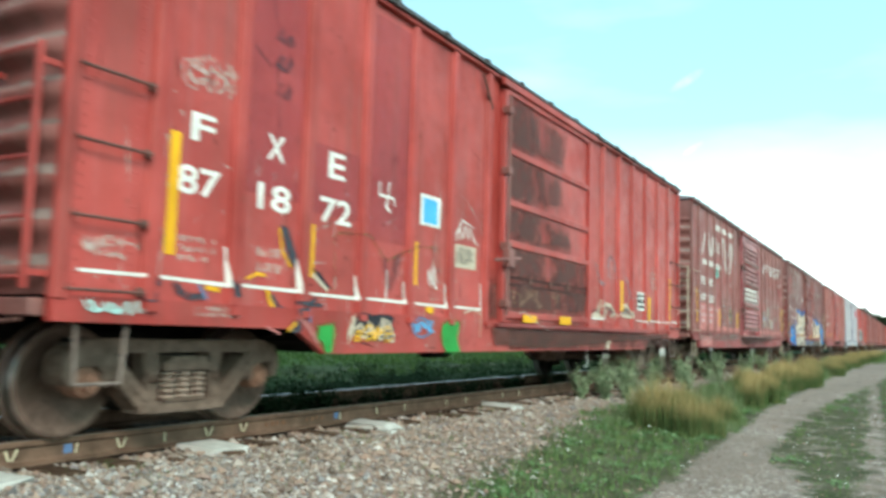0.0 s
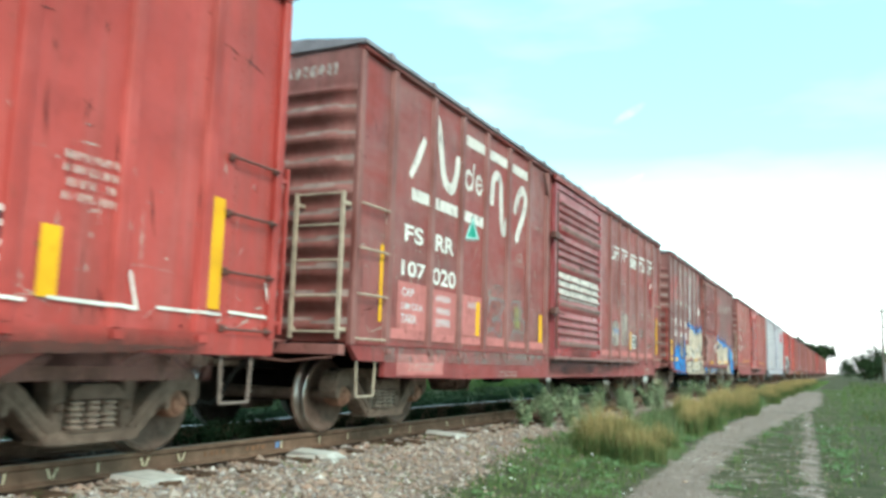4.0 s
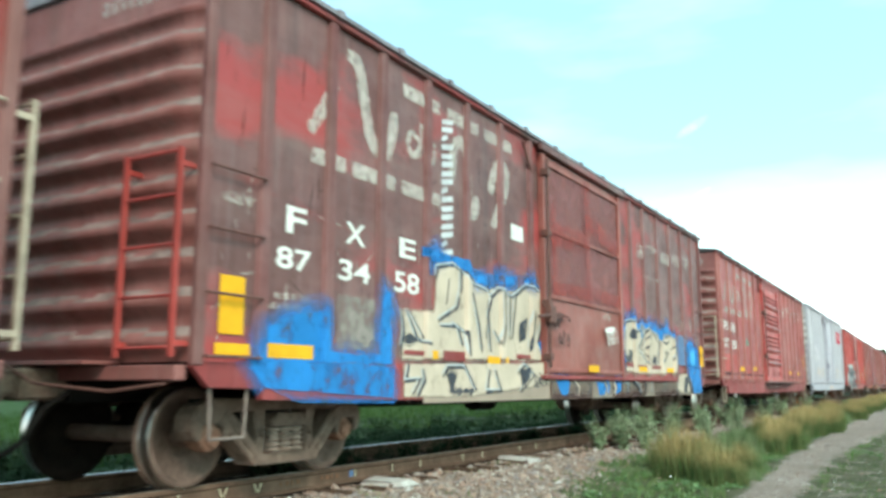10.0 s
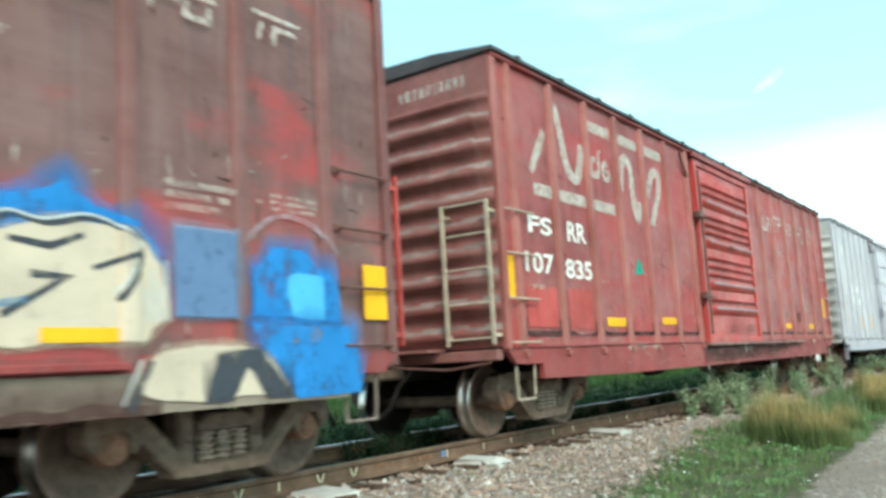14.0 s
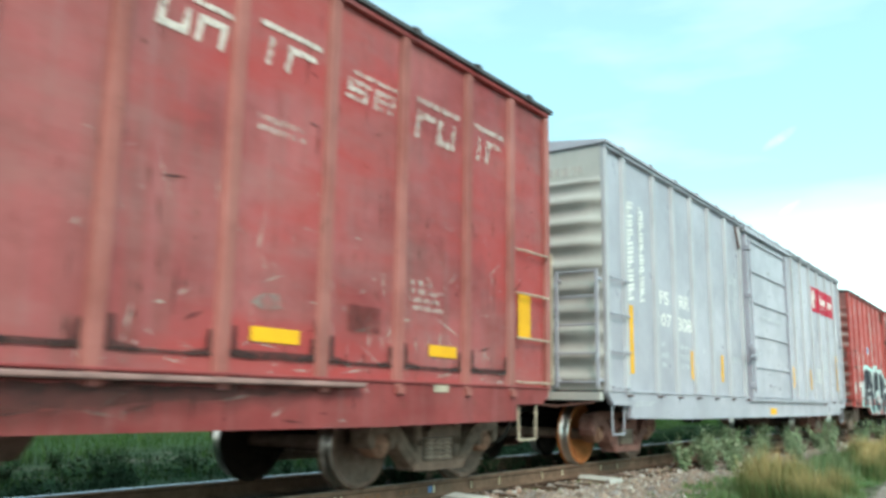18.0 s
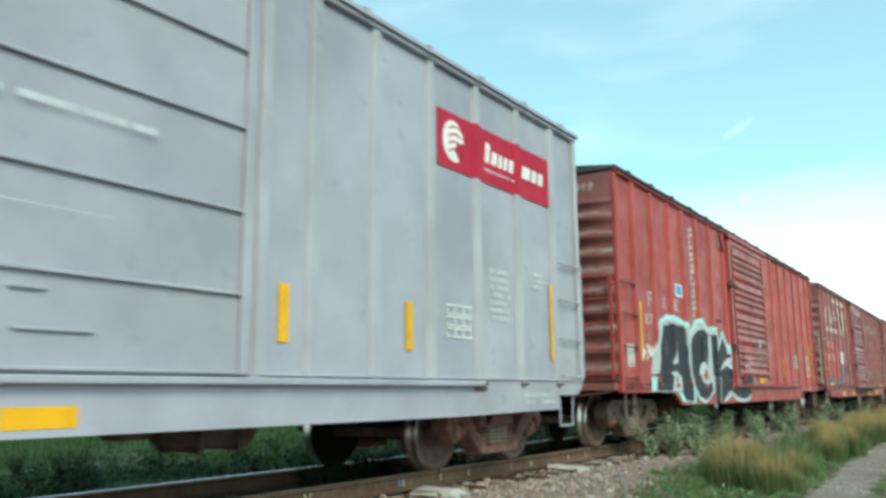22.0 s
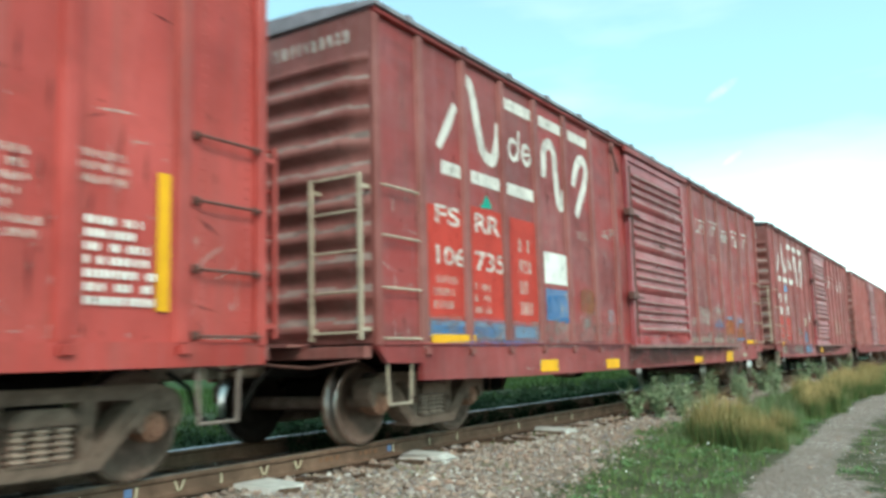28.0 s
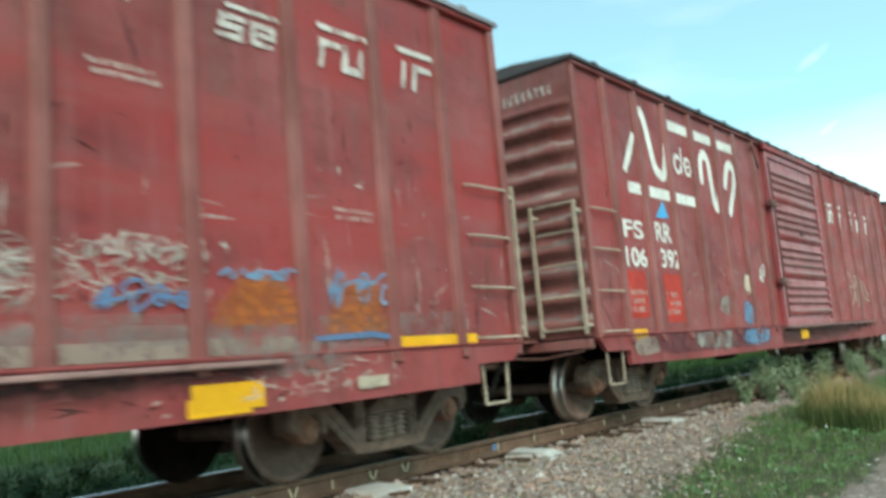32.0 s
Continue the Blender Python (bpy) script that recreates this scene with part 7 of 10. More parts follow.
stroke(RED_CAR, M_CREAM, 0.05, (2.62, 1.33), (2.82, 1.21))
stroke(RED_CAR, M_YELLOW, 0.03, (1.76, 1.24), (1.88, 1.29), (1.97, 1.28))
flat(RED_CAR, "sprayed_shape", M_SLATE, [(0.98, 1.15), (1.02, 1.16), (1.13, 1.08), (1.29, 1.09), (1.31, 1.05), (1.16, 1.04), (1.03, 1.08)])
stroke(RED_CAR, M_FADEBLUE, 0.04, (1.25, 1.15), (1.32, 1.06))
flat(RED_CAR, "sprayed_shape", M_SLATE, [(1.54, 1.21), (1.64, 1.19), (1.71, 1.09), (1.60, 1.08)])
stroke(RED_CAR, M_YELLOW, 0.05, (1.33, 1.14), (1.44, 1.13))
blot(RED_CAR, M_SLATE, 0.70, 0.84, 0.99, 1.09, 25, 0.5, x=SILL)
blot(RED_CAR, M_SLATE, 0.79, 0.88, 1.12, 1.17, 26, 0.5)
stroke(RED_CAR, M_YELLOW, 0.045, (2.01, 1.15), (2.06, 1.05), (2.22, 0.95))
stroke(RED_CAR, M_SLATE, 0.06, (2.07, 1.11), (2.16, 1.01), (2.31, 0.98), (2.48, 1.00), (2.65, 1.11))
stroke(RED_CAR, M_SLATE, 0.05, (2.40, 1.07), (2.75, 1.06))
stroke(RED_CAR, M_PINK, 0.05, (2.40, 0.94), (2.54, 0.86), (2.66, 0.73), x=SILL)
stroke(RED_CAR, M_PINK, 0.03, (1.99, 0.85), (2.14, 0.80), x=SILL)
blot(RED_CAR, M_SLATE, 2.28, 2.45, 0.79, 0.92, 23, 0.5, x=SILL)
stroke(RED_CAR, M_YELLOW, 0.04, (2.27, 0.83), (2.35, 0.89), x=SILL)
stroke(RED_CAR, M_FADEBLUE, 0.04, (2.52, 1.02), (2.56, 0.91), x=SILL)
stroke(RED_CAR, M_WHITE, 0.03, (3.81, 1.46), (3.81, 1.18))
stroke(RED_CAR, M_PINK, 0.03, (4.04, 1.36), (4.00, 1.58), (4.15, 1.62))
stroke(RED_CAR, M_PINK, 0.03, (3.69, 1.06), (3.71, 0.90), x=SILL)
stroke(RED_CAR, M_FADEBLUE, 0.025, (4.28, 0.92), (4.44, 1.00), (4.66, 0.96), (4.69, 0.84), (4.49, 0.78), (4.33, 0.83), x=SILL)
stroke(RED_CAR, M_CREAM, 0.02, (5.46, 1.08), (5.68, 1.13), (5.91, 1.08), (5.89, 0.80), x=SILL)
blot(RED_CAR, M_BLACK, 3.09, 4.07, 0.71, 1.05, 26, 0.5, x=SILL)
scrawl(RED_CAR, M_CREAM, 3.12, 3.93, 0.67, 1.02, 27, 0.045, 16, x=SILL)
scrawl(RED_CAR, M_YELLOW, 3.19, 3.88, 0.69, 0.92, 28, 0.03, 12, x=SILL)
flat(RED_CAR, "sprayed_shape", M_GREEN, [(4.96, 0.93), (5.18, 0.99), (5.35, 0.94), (5.28, 0.79), (5.38, 0.60), (5.04, 0.60), (4.93, 0.80)], SILL)
flat(RED_CAR, "sprayed_shape", M_GREEN, [(2.69, 0.86), (2.89, 0.88), (2.89, 0.64), (2.80, 0.63), (2.76, 0.73), (2.68, 0.76)], SILL)
scrawl(RED_CAR, M_SKYBLUE, 4.28, 4.73, 0.82, 1.01, 31, 0.03, 14, x=SILL)
stroke(RED_CAR, M_GREENFADE, 0.015, (2.89, 1.71), (2.98, 1.76), (3.49, 1.79), (3.79, 1.56), (4.37, 1.77), (4.86, 1.80), (4.91, 1.41))
stroke(RED_CAR, M_GREENFADE, 0.012, (2.89, 1.71), (2.93, 1.18))
flat(RED_CAR, "sprayed_shape", M_WEAR, [(3.66, 1.59), (3.77, 1.59), (3.86, 1.41), (3.94, 1.62), (4.10, 1.70), (3.91, 1.25), (3.85, 1.25)])
scrawl(RED_CAR, M_FAINT, 0.18, 0.53, 1.28, 1.44, 33, 0.04, 14)
scrawl(RED_CAR, M_CYAN, 0.19, 0.67, 0.88, 1.03, 34, 0.025, 9, x=SILL)
stroke(RED_CAR, M_WHITE, 0.02, (5.3, 1.95), (5.36, 2.12), (5.44, 1.98), (5.5, 2.14), (5.58, 1.98), (5.62, 2.12), (5.72, 2.0), (5.84, 1.93), smooth=True)
stroke(RED_CAR, M_WHITE, 0.02, (5.2, 1.93), (5.42, 2.2), (5.7, 2.14))
for y, z, d in ((2.75, 1.14, 0.12), (3.1, 1.13, 0.2), (4.5, 1.12, 0.22), (5.1, 1.12, 0.1), (5.45, 1.1, 0.25), (5.75, 1.1, 0.18)):
    stroke(RED_CAR, M_FAINT, 0.02, (y, z), (y + 0.02, z - d), x=SILL)
scrawl(RED_CAR, M_WHITE, 4.62, 4.83, 1.28, 1.62, 36, 0.03, 7)
blot(RED_CAR, M_YELLOW, 4.58, 4.81, 1.04, 1.14, 37, 0.5)
for line in ([(10.0, 1.18), (10.28, 1.24), (10.55, 1.46), (10.5, 1.22), (10.2, 1.2)], [(10.72, 1.22), (10.8, 1.42), (11.05, 1.42), (11.38, 1.26), (11.1, 1.22)], [(11.62, 1.40), (12.0, 1.46), (12.45, 1.26), (12.1, 1.24), (11.7, 1.26)]):
    flat(RED_CAR, "sprayed_shape", M_BLEACH, line)
    stroke(RED_CAR, M_CREAM, 0.045, *line)
    stroke(RED_CAR, M_CREAM, 0.03, *[(y + 0.09, z - 0.03) for y, z in line[::-1]])
stroke(RED_CAR, M_BLACK, 0.02, (10.1, 1.27), (10.4, 1.3), (10.45, 1.22))
stroke(RED_CAR, M_BLACK, 0.02, (10.85, 1.36), (11.1, 1.3), (11.2, 1.35))
stroke(RED_CAR, M_BLACK, 0.02, (11.75, 1.34), (12.1, 1.36), (12.2, 1.29))
for line in ([(10.25, 2.06), (10.45, 1.84), (10.58, 1.75)], [(10.92, 2.18), (11.0, 1.9)], [(10.88, 2.1), (11.04, 2.28), (11.26, 2.18), (11.42, 1.88)], [(12.0, 1.95), (12.3, 1.6)]):
    stroke(RED_CAR, M_SMEAR, 0.07, *line, smooth=True)
stroke(RED_CAR, M_WHITE, 0.04, (9.94, 1.15), (10.62, 1.15))
tape(RED_CAR, 11.65, 11.82, 1.32, 1.89)
tape(RED_CAR, 13.51, 13.67, 1.19, 1.67)
tape(RED_CAR, 15.01, 15.27, 1.22, 2.16)
window_mark(RED_CAR, 12.72, 13.33, 1.38, 1.74)
stroke(RED_CAR, M_WHITE, 0.032, (12.70, 1.17), (13.43, 1.16))
stroke(RED_CAR, M_WHITE, 0.032, (13.61, 1.19), (14.37, 1.17), (14.29, 1.43))
stroke(RED_CAR, M_WHITE, 0.032, (14.58, 1.19), (15.29, 1.18))
stroke(RED_CAR, M_WHITE, 0.032, (15.40, 1.21), (15.96, 1.19), (15.87, 1.49))
bars(RED_CAR, M_FAINT, 13.64, 14.28, 1.84, 2.22, 4, 46)
tape(RED_CAR, 7.05, 7.52, 1.01, 1.11, x=DOOR)
tape(RED_CAR, 8.40, 8.87, 1.01, 1.13, x=DOOR)
PANEL = HALF + 0.055
red_door = next(c for c in RED_CAR.children if c.name.startswith("door") and not c.name.startswith("door_"))
for mat, outline in (
        (M_DOORDIRT, [(6.62, 3.22), (7.12, 3.22), (7.65, 3.2), (7.75, 2.82), (7.25, 2.68), (6.64, 2.68)]),
        (M_DOORHAZE, [(7.68, 3.2), (8.4, 3.2), (8.5, 2.84), (7.80, 2.72)]),
        (M_DOORDIRT, [(6.62, 4.0), (7.3, 4.0), (7.5, 3.65), (7.4, 3.42), (6.62, 3.42)]),
        (M_DOORHAZE, [(7.5, 3.95), (8.6, 3.9), (8.5, 3.45), (7.5, 3.45)]),
        (M_DOORDIRT, [(6.66, 2.5), (7.39, 2.5), (7.84, 2.5), (8.1, 2.40), (8.75, 2.36), (8.9, 2.24), (8.16, 2.18), (7.29, 2.15), (6.66, 2.2)]),
        (M_DOORDIRT, [(6.62, 1.97), (7.80, 1.97), (7.86, 1.64), (6.62, 1.64)]),
        (M_DOORDIRT, [(8.12, 1.96), (9.12, 1.97), (9.18, 1.64), (8.15, 1.64)]),
        (M_DOORDIRT, [(9.33, 1.96), (9.58, 1.96), (9.60, 1.66), (9.36, 1.66)]),
        (M_DOORDIRT, [(6.60, 1.50), (9.58, 1.52), (9.58, 1.22), (6.60, 1.20)])):
    flat(RED_CAR, "sprayed_shape", mat, outline, PANEL)
for a, b in ((6.60, 7.29), (7.43, 8.03), (8.15, 8.76), (8.89, 9.66)):
    part("door_rail", box(bmesh.new(), HALF + 0.05, HALF + 0.075, a, b, 1.592, 1.614, 0.004), M_DARK, red_door, "short dark rail across the door")
part("door_rail", box(bmesh.new(), HALF + 0.05, HALF + 0.075, 6.60, 9.66, 1.495, 1.517, 0.004), M_DARK, red_door, "short dark rail across the door")
for a in (7.36, 8.09, 8.82):
    part("rail_bracket", box(bmesh.new(), HALF + 0.05, HALF + 0.085, a - 0.04, a + 0.04, 1.535, 1.63, 0.006), M_IRON, red_door)
for line in ([(6.73, 1.41), (6.91, 1.40), (6.77, 1.33), (6.88, 1.29), (6.80, 1.25)], [(7.0, 1.39), (7.03, 1.24), (7.18, 1.32)], [(7.22, 1.46), (7.26, 1.31), (7.33, 1.44), (7.42, 1.35), (7.44, 1.44)], [(7.5, 1.47), (7.56, 1.45), (7.55, 1.33), (7.77, 1.25), (7.62, 1.24)], [(8.12, 1.45), (8.23, 1.39), (8.27, 1.49), (8.33, 1.33), (8.41, 1.47), (8.40, 1.35)]):
    stroke(RED_CAR, M_SCRIBBLE, 0.016, *line, x=PANEL)
stroke(RED_CAR, M_FAINT, 0.018, (6.9, 1.13), (7.1, 1.15), (7.28, 1.1), (7.52, 1.01), (7.99, 0.91), x=DOOR)
stroke(RED_CAR, M_FAINT, 0.02, (8.2, 1.2), (8.12, 0.95), x=DOOR)
flat(RED_CAR, "sprayed_shape", M_SILLDIRT, [(6.2, 0.92), (15.0, 0.90), (14.2, 0.84), (10.2, 0.72), (8.0, 0.66), (6.3, 0.70)], SILL)
flat(RED_CAR, "sprayed_shape", M_DOORHAZE, [(6.18, 1.5), (6.36, 1.5), (6.38, 1.06), (6.2, 1.06)])
scrawl(RED_CAR, M_CREAM, 10.69, 10.97, 0.63, 0.80, 48, 0.05, 6, x=SILL)
hanger(RED_CAR)

# weathered brown car
wave_sign(BROWN_CAR, M_OLDWHITE)
flat(BROWN_CAR, "sprayed_shape", M_CYAN, [(3.17, 2.89), (2.93, 2.56), (3.39, 2.61)])
flat(BROWN_CAR, "sprayed_shape", M_TEAL, [(3.17, 2.85), (2.98, 2.58), (3.34, 2.62)])
word(BROWN_CAR, "FS", M_WHITE, 1.16, 1.65, 2.27, 2.48)
word(BROWN_CAR, "RR", M_WHITE, 2.00, 2.56, 2.26, 2.48)
word(BROWN_CAR, "107", M_WHITE, 1.11, 1.74, 1.85, 2.04)
word(BROWN_CAR, "020", M_WHITE, 1.94, 2.64, 1.82, 2.04)
rect(BROWN_CAR, M_PINK, 1.03, 1.80, 1.19, 1.78)
rect(BROWN_CAR, M_PINK, 1.90, 2.70, 1.19, 1.76)
rect(BROWN_CAR, M_PINK, 2.83, 3.62, 1.21, 1.77)
word(BROWN_CAR, "CAP", M_PRINT, 1.14, 1.44, 1.61, 1.71)
word(BROWN_CAR, "LIM CGA", M_PRINT, 1.14, 1.70, 1.45, 1.53)
word(BROWN_CAR, "TARA", M_PRINT, 1.13, 1.53, 1.29, 1.40)
word(BROWN_CAR, "69500", M_PRINT, 2.05, 2.49, 1.61, 1.69)
word(BROWN_CAR, "70500", M_PRINT, 2.06, 2.49, 1.45, 1.53)
word(BROWN_CAR, "25900", M_PRINT, 2.06, 2.50, 1.29, 1.39)
word(BROWN_CAR, "KGS", M_PRINT, 3.08, 3.37, 1.60, 1.68)
tape(BROWN_CAR, 0.60, 0.67, 1.27, 2.15)
tape(BROWN_CAR, 3.35, 3.49, 1.22, 1.70)
tape(BROWN_CAR, 6.06, 6.23, 1.20, 1.69)
rect(BROWN_CAR, M_PINK, 1.01, 2.26, 0.67, 0.92, x=SILL)
bars(BROWN_CAR, M_FAINT, 1.31, 2.21, 0.71, 0.83, 2, 3, x=SILL)
bars(BROWN_CAR, M_FAINT, 4.19, 5.14, 0.63, 0.74, 2, 4, x=SILL)
for line in ([(3.81, 1.50), (3.82, 1.75), (4.03, 1.81), (4.43, 1.79), (4.36, 1.68), (4.23, 1.57), (3.95, 1.50)], [(3.84, 1.33), (3.96, 1.36), (4.09, 1.31), (4.24, 1.25), (4.32, 1.29), (4.30, 1.50), (3.95, 1.48)], [(4.76, 1.56), (4.77, 1.80), (4.93, 1.83), (5.12, 1.83), (5.04, 1.70), (5.16, 1.60), (5.02, 1.56)], [(4.78, 1.54), (5.10, 1.56), (5.26, 1.54), (5.42, 1.47), (5.30, 1.36), (5.27, 1.25)], [(4.78, 1.24), (4.80, 1.34), (5.0, 1.37), (5.14, 1.34), (5.22, 1.24)]):
    flat(BROWN_CAR, "sprayed_shape", M_HAZE, line)
    stroke(BROWN_CAR, M_BLEACH, 0.045, *line, smooth=True)
    stroke(BROWN_CAR, M_SMEAR, 0.03, *[(y + 0.02, z - 0.02) for y, z in line], smooth=True)
for y, z, r in ((3.84, 1.87, 0.06), (3.85, 1.32, 0.05), (5.2, 1.70, 0.065)):
    blot(BROWN_CAR, M_BLEACH, y - r, y + r, z - r, z + r, 9, 0.2)
blot(BROWN_CAR, M_LICHEN, 4.86, 5.16, 1.58, 1.74, 9, 0.5)
blot(BROWN_CAR, M_LICHEN, 4.88, 5.14, 1.40, 1.54, 39, 0.4)
blot(BROWN_CAR, M_HAZE, 3.95, 4.42, 1.82, 2.06, 5, 0.5)
stroke(BROWN_CAR, M_BLACK, 0.035, (3.98, 1.66), (4.04, 1.71), (4.05, 1.65))
stroke(BROWN_CAR, M_FAINT, 0.016, (4.88, 2.54), (4.92, 2.40), (5.20, 2.42), (5.22, 2.56), (5.06, 2.62), (4.88, 2.54))
scrawl(BROWN_CAR, M_FAINT, 4.95, 5.16, 2.45, 2.56, 8, 0.03, 6)
for a, b, c, d in ((6.72, 6.86, 1.0, 2.05), (6.72, 6.88, 1.7, 2.3), (6.86, 9.78, 1.0, 1.13)):
    blot(BROWN_CAR, M_REDFADE, a, b, c, d, 41, 0.15, x=DOOR)
blot(BROWN_CAR, M_DOORHAZE, 7.6, 9.2, 1.0, 1.10, 43, 0.3, x=DOOR)
for a, b in ((7.2, 7.7), (8.9, 9.5)):
    blot(BROWN_CAR, M_WEAR, a, b, 0.70, 0.86, 44, 0.4, x=SILL)
blot(BROWN_CAR, M_BLEACH, 4.7, 6.35, 0.90, 1.0, 45, 0.4, x=SILL)
blot(BROWN_CAR, M_HAZE, 2.24, 6.36, 0.81, 1.02, 11, 0.3, x=SILL)
rect(BROWN_CAR, M_HAZE, 0.4, 6.3, 0.82, 1.0, x=SILL)
bars(BROWN_CAR, M_FAINT, 5.70, 6.25, 3.12, 3.20, 2, 12)
foot_strips(BROWN_CAR, 16.4, (6.7, 9.9), M_PINK, 1.09, 1.2)
ridge_paint(BROWN_CAR, 6.94, 9.62, 2.06, 2.54)
motto(BROWN_CAR, M_WHITE, [(10.89, 11.68, 3.30, 3.60), (11.77, 12.54, 3.34, 3.63), (12.84, 13.62, 3.31, 3.62), (13.80, 14.60, 3.33, 3.67), (14.78, 15.51, 3.35, 3.70)])
bars(BROWN_CAR, M_FAINT, 11.83, 12.56, 2.75, 2.92, 2, 14)
blot(BROWN_CAR, M_REDFADE, 14.81, 15.40, 2.43, 3.14, 15, 0.15)
blot(BROWN_CAR, M_SCRAPED, 11.02, 11.76, 1.29, 1.91, 16, 0.12)
blot(BROWN_CAR, M_SCRAPED, 11.87, 12.62, 1.30, 2.13, 17, 0.12)
blot(BROWN_CAR, M_HAZE, 10.97, 11.78, 1.25, 1.93, 61, 0.1)
blot(BROWN_CAR, M_HAZE, 11.84, 12.65, 1.29, 2.16, 62, 0.1)
blot(BROWN_CAR, M_BLEACH, 13.78, 14.40, 1.53, 1.90, 18, 0.5)
blot(BROWN_CAR, M_BLEACH, 14.67, 15.31, 1.30, 1.51, 19, 0.5)
scrawl(BROWN_CAR, M_FAINT, 11.45, 12.19, 2.14, 2.41, 20, 0.05, 8)
scrawl(BROWN_CAR, M_FAINT, 12.79, 13.45, 1.72, 2.04, 21, 0.03, 7)
scrawl(BROWN_CAR, M_WHITE, 15.04, 15.35, 2.95, 3.11, 22, 0.04, 5)
scrawl(BROWN_CAR, M_FAINT, 15.12, 15.51, 1.68, 1.82, 23, 0.03, 8)
scrawl(BROWN_CAR, M_FADEBLUE, 11.11, 11.70, 1.59, 1.71, 24, 0.05, 6)
scrawl(BROWN_CAR, M_FAINT, 11.10, 11.71, 1.33, 1.57, 25, 0.03, 14)
tape(BROWN_CAR, 12.78, 12.92, 1.25, 1.70)
window_mark(BROWN_CAR, 12.95, 13.42, 1.30, 1.63)
tape(BROWN_CAR, 15.87, 16.04, 1.21, 2.19)
bars(BROWN_CAR, M_FAINT, 13.86, 14.42, 2.05, 2.23, 3, 26)
bars(BROWN_CAR, M_FAINT, 14.87, 15.30, 2.04, 2.26, 4, 27)
bars(BROWN_CAR, M_FAINT, 14.22, 15.12, 0.66, 0.84, 2, 28, x=SILL)
stroke(BROWN_CAR, M_FAINT, 0.035, (12.85, 1.80), (12.82, 1.95), (12.97, 2.09), (13.31, 2.11), (13.43, 1.96), (13.38, 1.76), (13.21, 1.72))
stroke(BROWN_CAR, M_FAINT, 0.03, (12.91, 1.89), (13.01, 1.79), (13.10, 1.89))
stroke(BROWN_CAR, M_BLEACH, 0.05, (11.46, 2.22), (11.72, 2.36), (11.78, 2.35))
stroke(BROWN_CAR, M_BLEACH, 0.04, (11.50, 2.23), (11.63, 2.03))
stroke(BROWN_CAR, M_BLEACH, 0.07, (11.89, 2.13), (11.94, 1.38))
stroke(BROWN_CAR, M_BLEACH, 0.08, (12.10, 2.52), (12.16, 2.18))
rect(BROWN_CAR, M_BLACK, 13.43, 13.55, 1.33, 1.65, "stencil_box")
blot(BROWN_CAR, M_HAZE, 10.60, 13.08, 0.93, 1.07, 29, 0.3, x=SILL)

# dark car with blue and cream spray
rect(BLUE_CAR, M_DUSTCREAM, 3.2, 7.2, 0.66, 1.03, x=SILL)
wave_sign(BLUE_CAR, M_FAINT, 0.0, 0.05)
wave_sign(BLUE_CAR, M_FAINT, 0.03, 0.05)
word(BLUE_CAR, "F", M_WHITE, 0.99, 1.26, 2.15, 2.39)
word(BLUE_CAR, "X", M_WHITE, 1.83, 2.15, 2.18, 2.39)
word(BLUE_CAR, "E", M_WHITE, 2.76, 3.08, 2.17, 2.38)
word(BLUE_CAR, "87", M_WHITE, 0.88, 1.34, 1.83, 2.02)
word(BLUE_CAR, "34", M_WHITE, 1.74, 2.24, 1.82, 2.02)
word(BLUE_CAR, "58", M_WHITE, 2.67, 3.15, 1.80, 2.02)
slab_column(BLUE_CAR, M_PRINT, 3.62, 3.88, 2.28, 3.95, 8)
rect(BLUE_CAR, M_WHITE, 5.43, 5.81, 2.77, 2.98)
bars(BLUE_CAR, M_FAINT, 0.76, 1.45, 1.46, 1.64, 2, 3)
scrawl(BLUE_CAR, M_FAINT, 0.23, 0.59, 2.27, 2.40, 4, 0.03, 14)
flat(BLUE_CAR, "sprayed_shape", M_BLUE, [(0.67, 1.04), (0.77, 1.32), (1.20, 1.46), (1.57, 1.52), (1.59, 1.15), (2.37, 1.14), (2.43, 1.81), (2.61, 1.78), (2.64, 1.06)])
rect(BLUE_CAR, M_BLEACH, 1.72, 2.33, 1.18, 1.68)
flat(BLUE_CAR, "sprayed_shape", M_BLUE, [(0.53, 1.05), (2.60, 1.03), (2.62, 0.67), (1.19, 0.70), (0.74, 0.84)], SILL)
tape(BLUE_CAR, 0.25, 0.52, 1.24, 1.70)
tape(BLUE_CAR, 0.22, 0.60, 1.08, 1.17)
tape(BLUE_CAR, 0.79, 1.39, 1.07, 1.19)
flat(BLUE_CAR, "sprayed_shape", M_BLUEMIST, [(3.26, 2.26), (3.66, 2.32), (3.97, 2.28), (4.54, 2.22), (5.16, 2.24), (5.82, 2.32), (6.38, 2.22), (6.39, 2.06), (5.83, 2.11), (5.06, 2.04), (4.43, 1.96), (3.92, 2.01), (3.28, 2.05)])
flat(BLUE_CAR, "sprayed_shape", M_CREAM, [(2.83, 1.12), (2.80, 1.61), (3.47, 1.64), (3.51, 2.04), (3.55, 2.16), (3.91, 2.23), (4.16, 2.15), (4.37, 2.11), (4.75, 2.01), (5.07, 2.07), (5.46, 2.05), (5.93, 2.19), (6.40, 2.15), (6.46, 1.75), (6.23, 1.44), (6.50, 1.21)])
flat(BLUE_CAR, "sprayed_shape", M_CREAM, [(2.81, 1.06), (6.45, 1.15), (6.55, 0.88), (4.16, 0.73), (2.82, 0.74)], SILL)
stroke(BLUE_CAR, M_BLUE, 0.13, (3.25, 2.29), (3.59, 2.27), (4.16, 2.26), (4.32, 2.14))
blot(BLUE_CAR, M_BLUE, 3.33, 3.59, 2.27, 2.34, 5, 0.6)
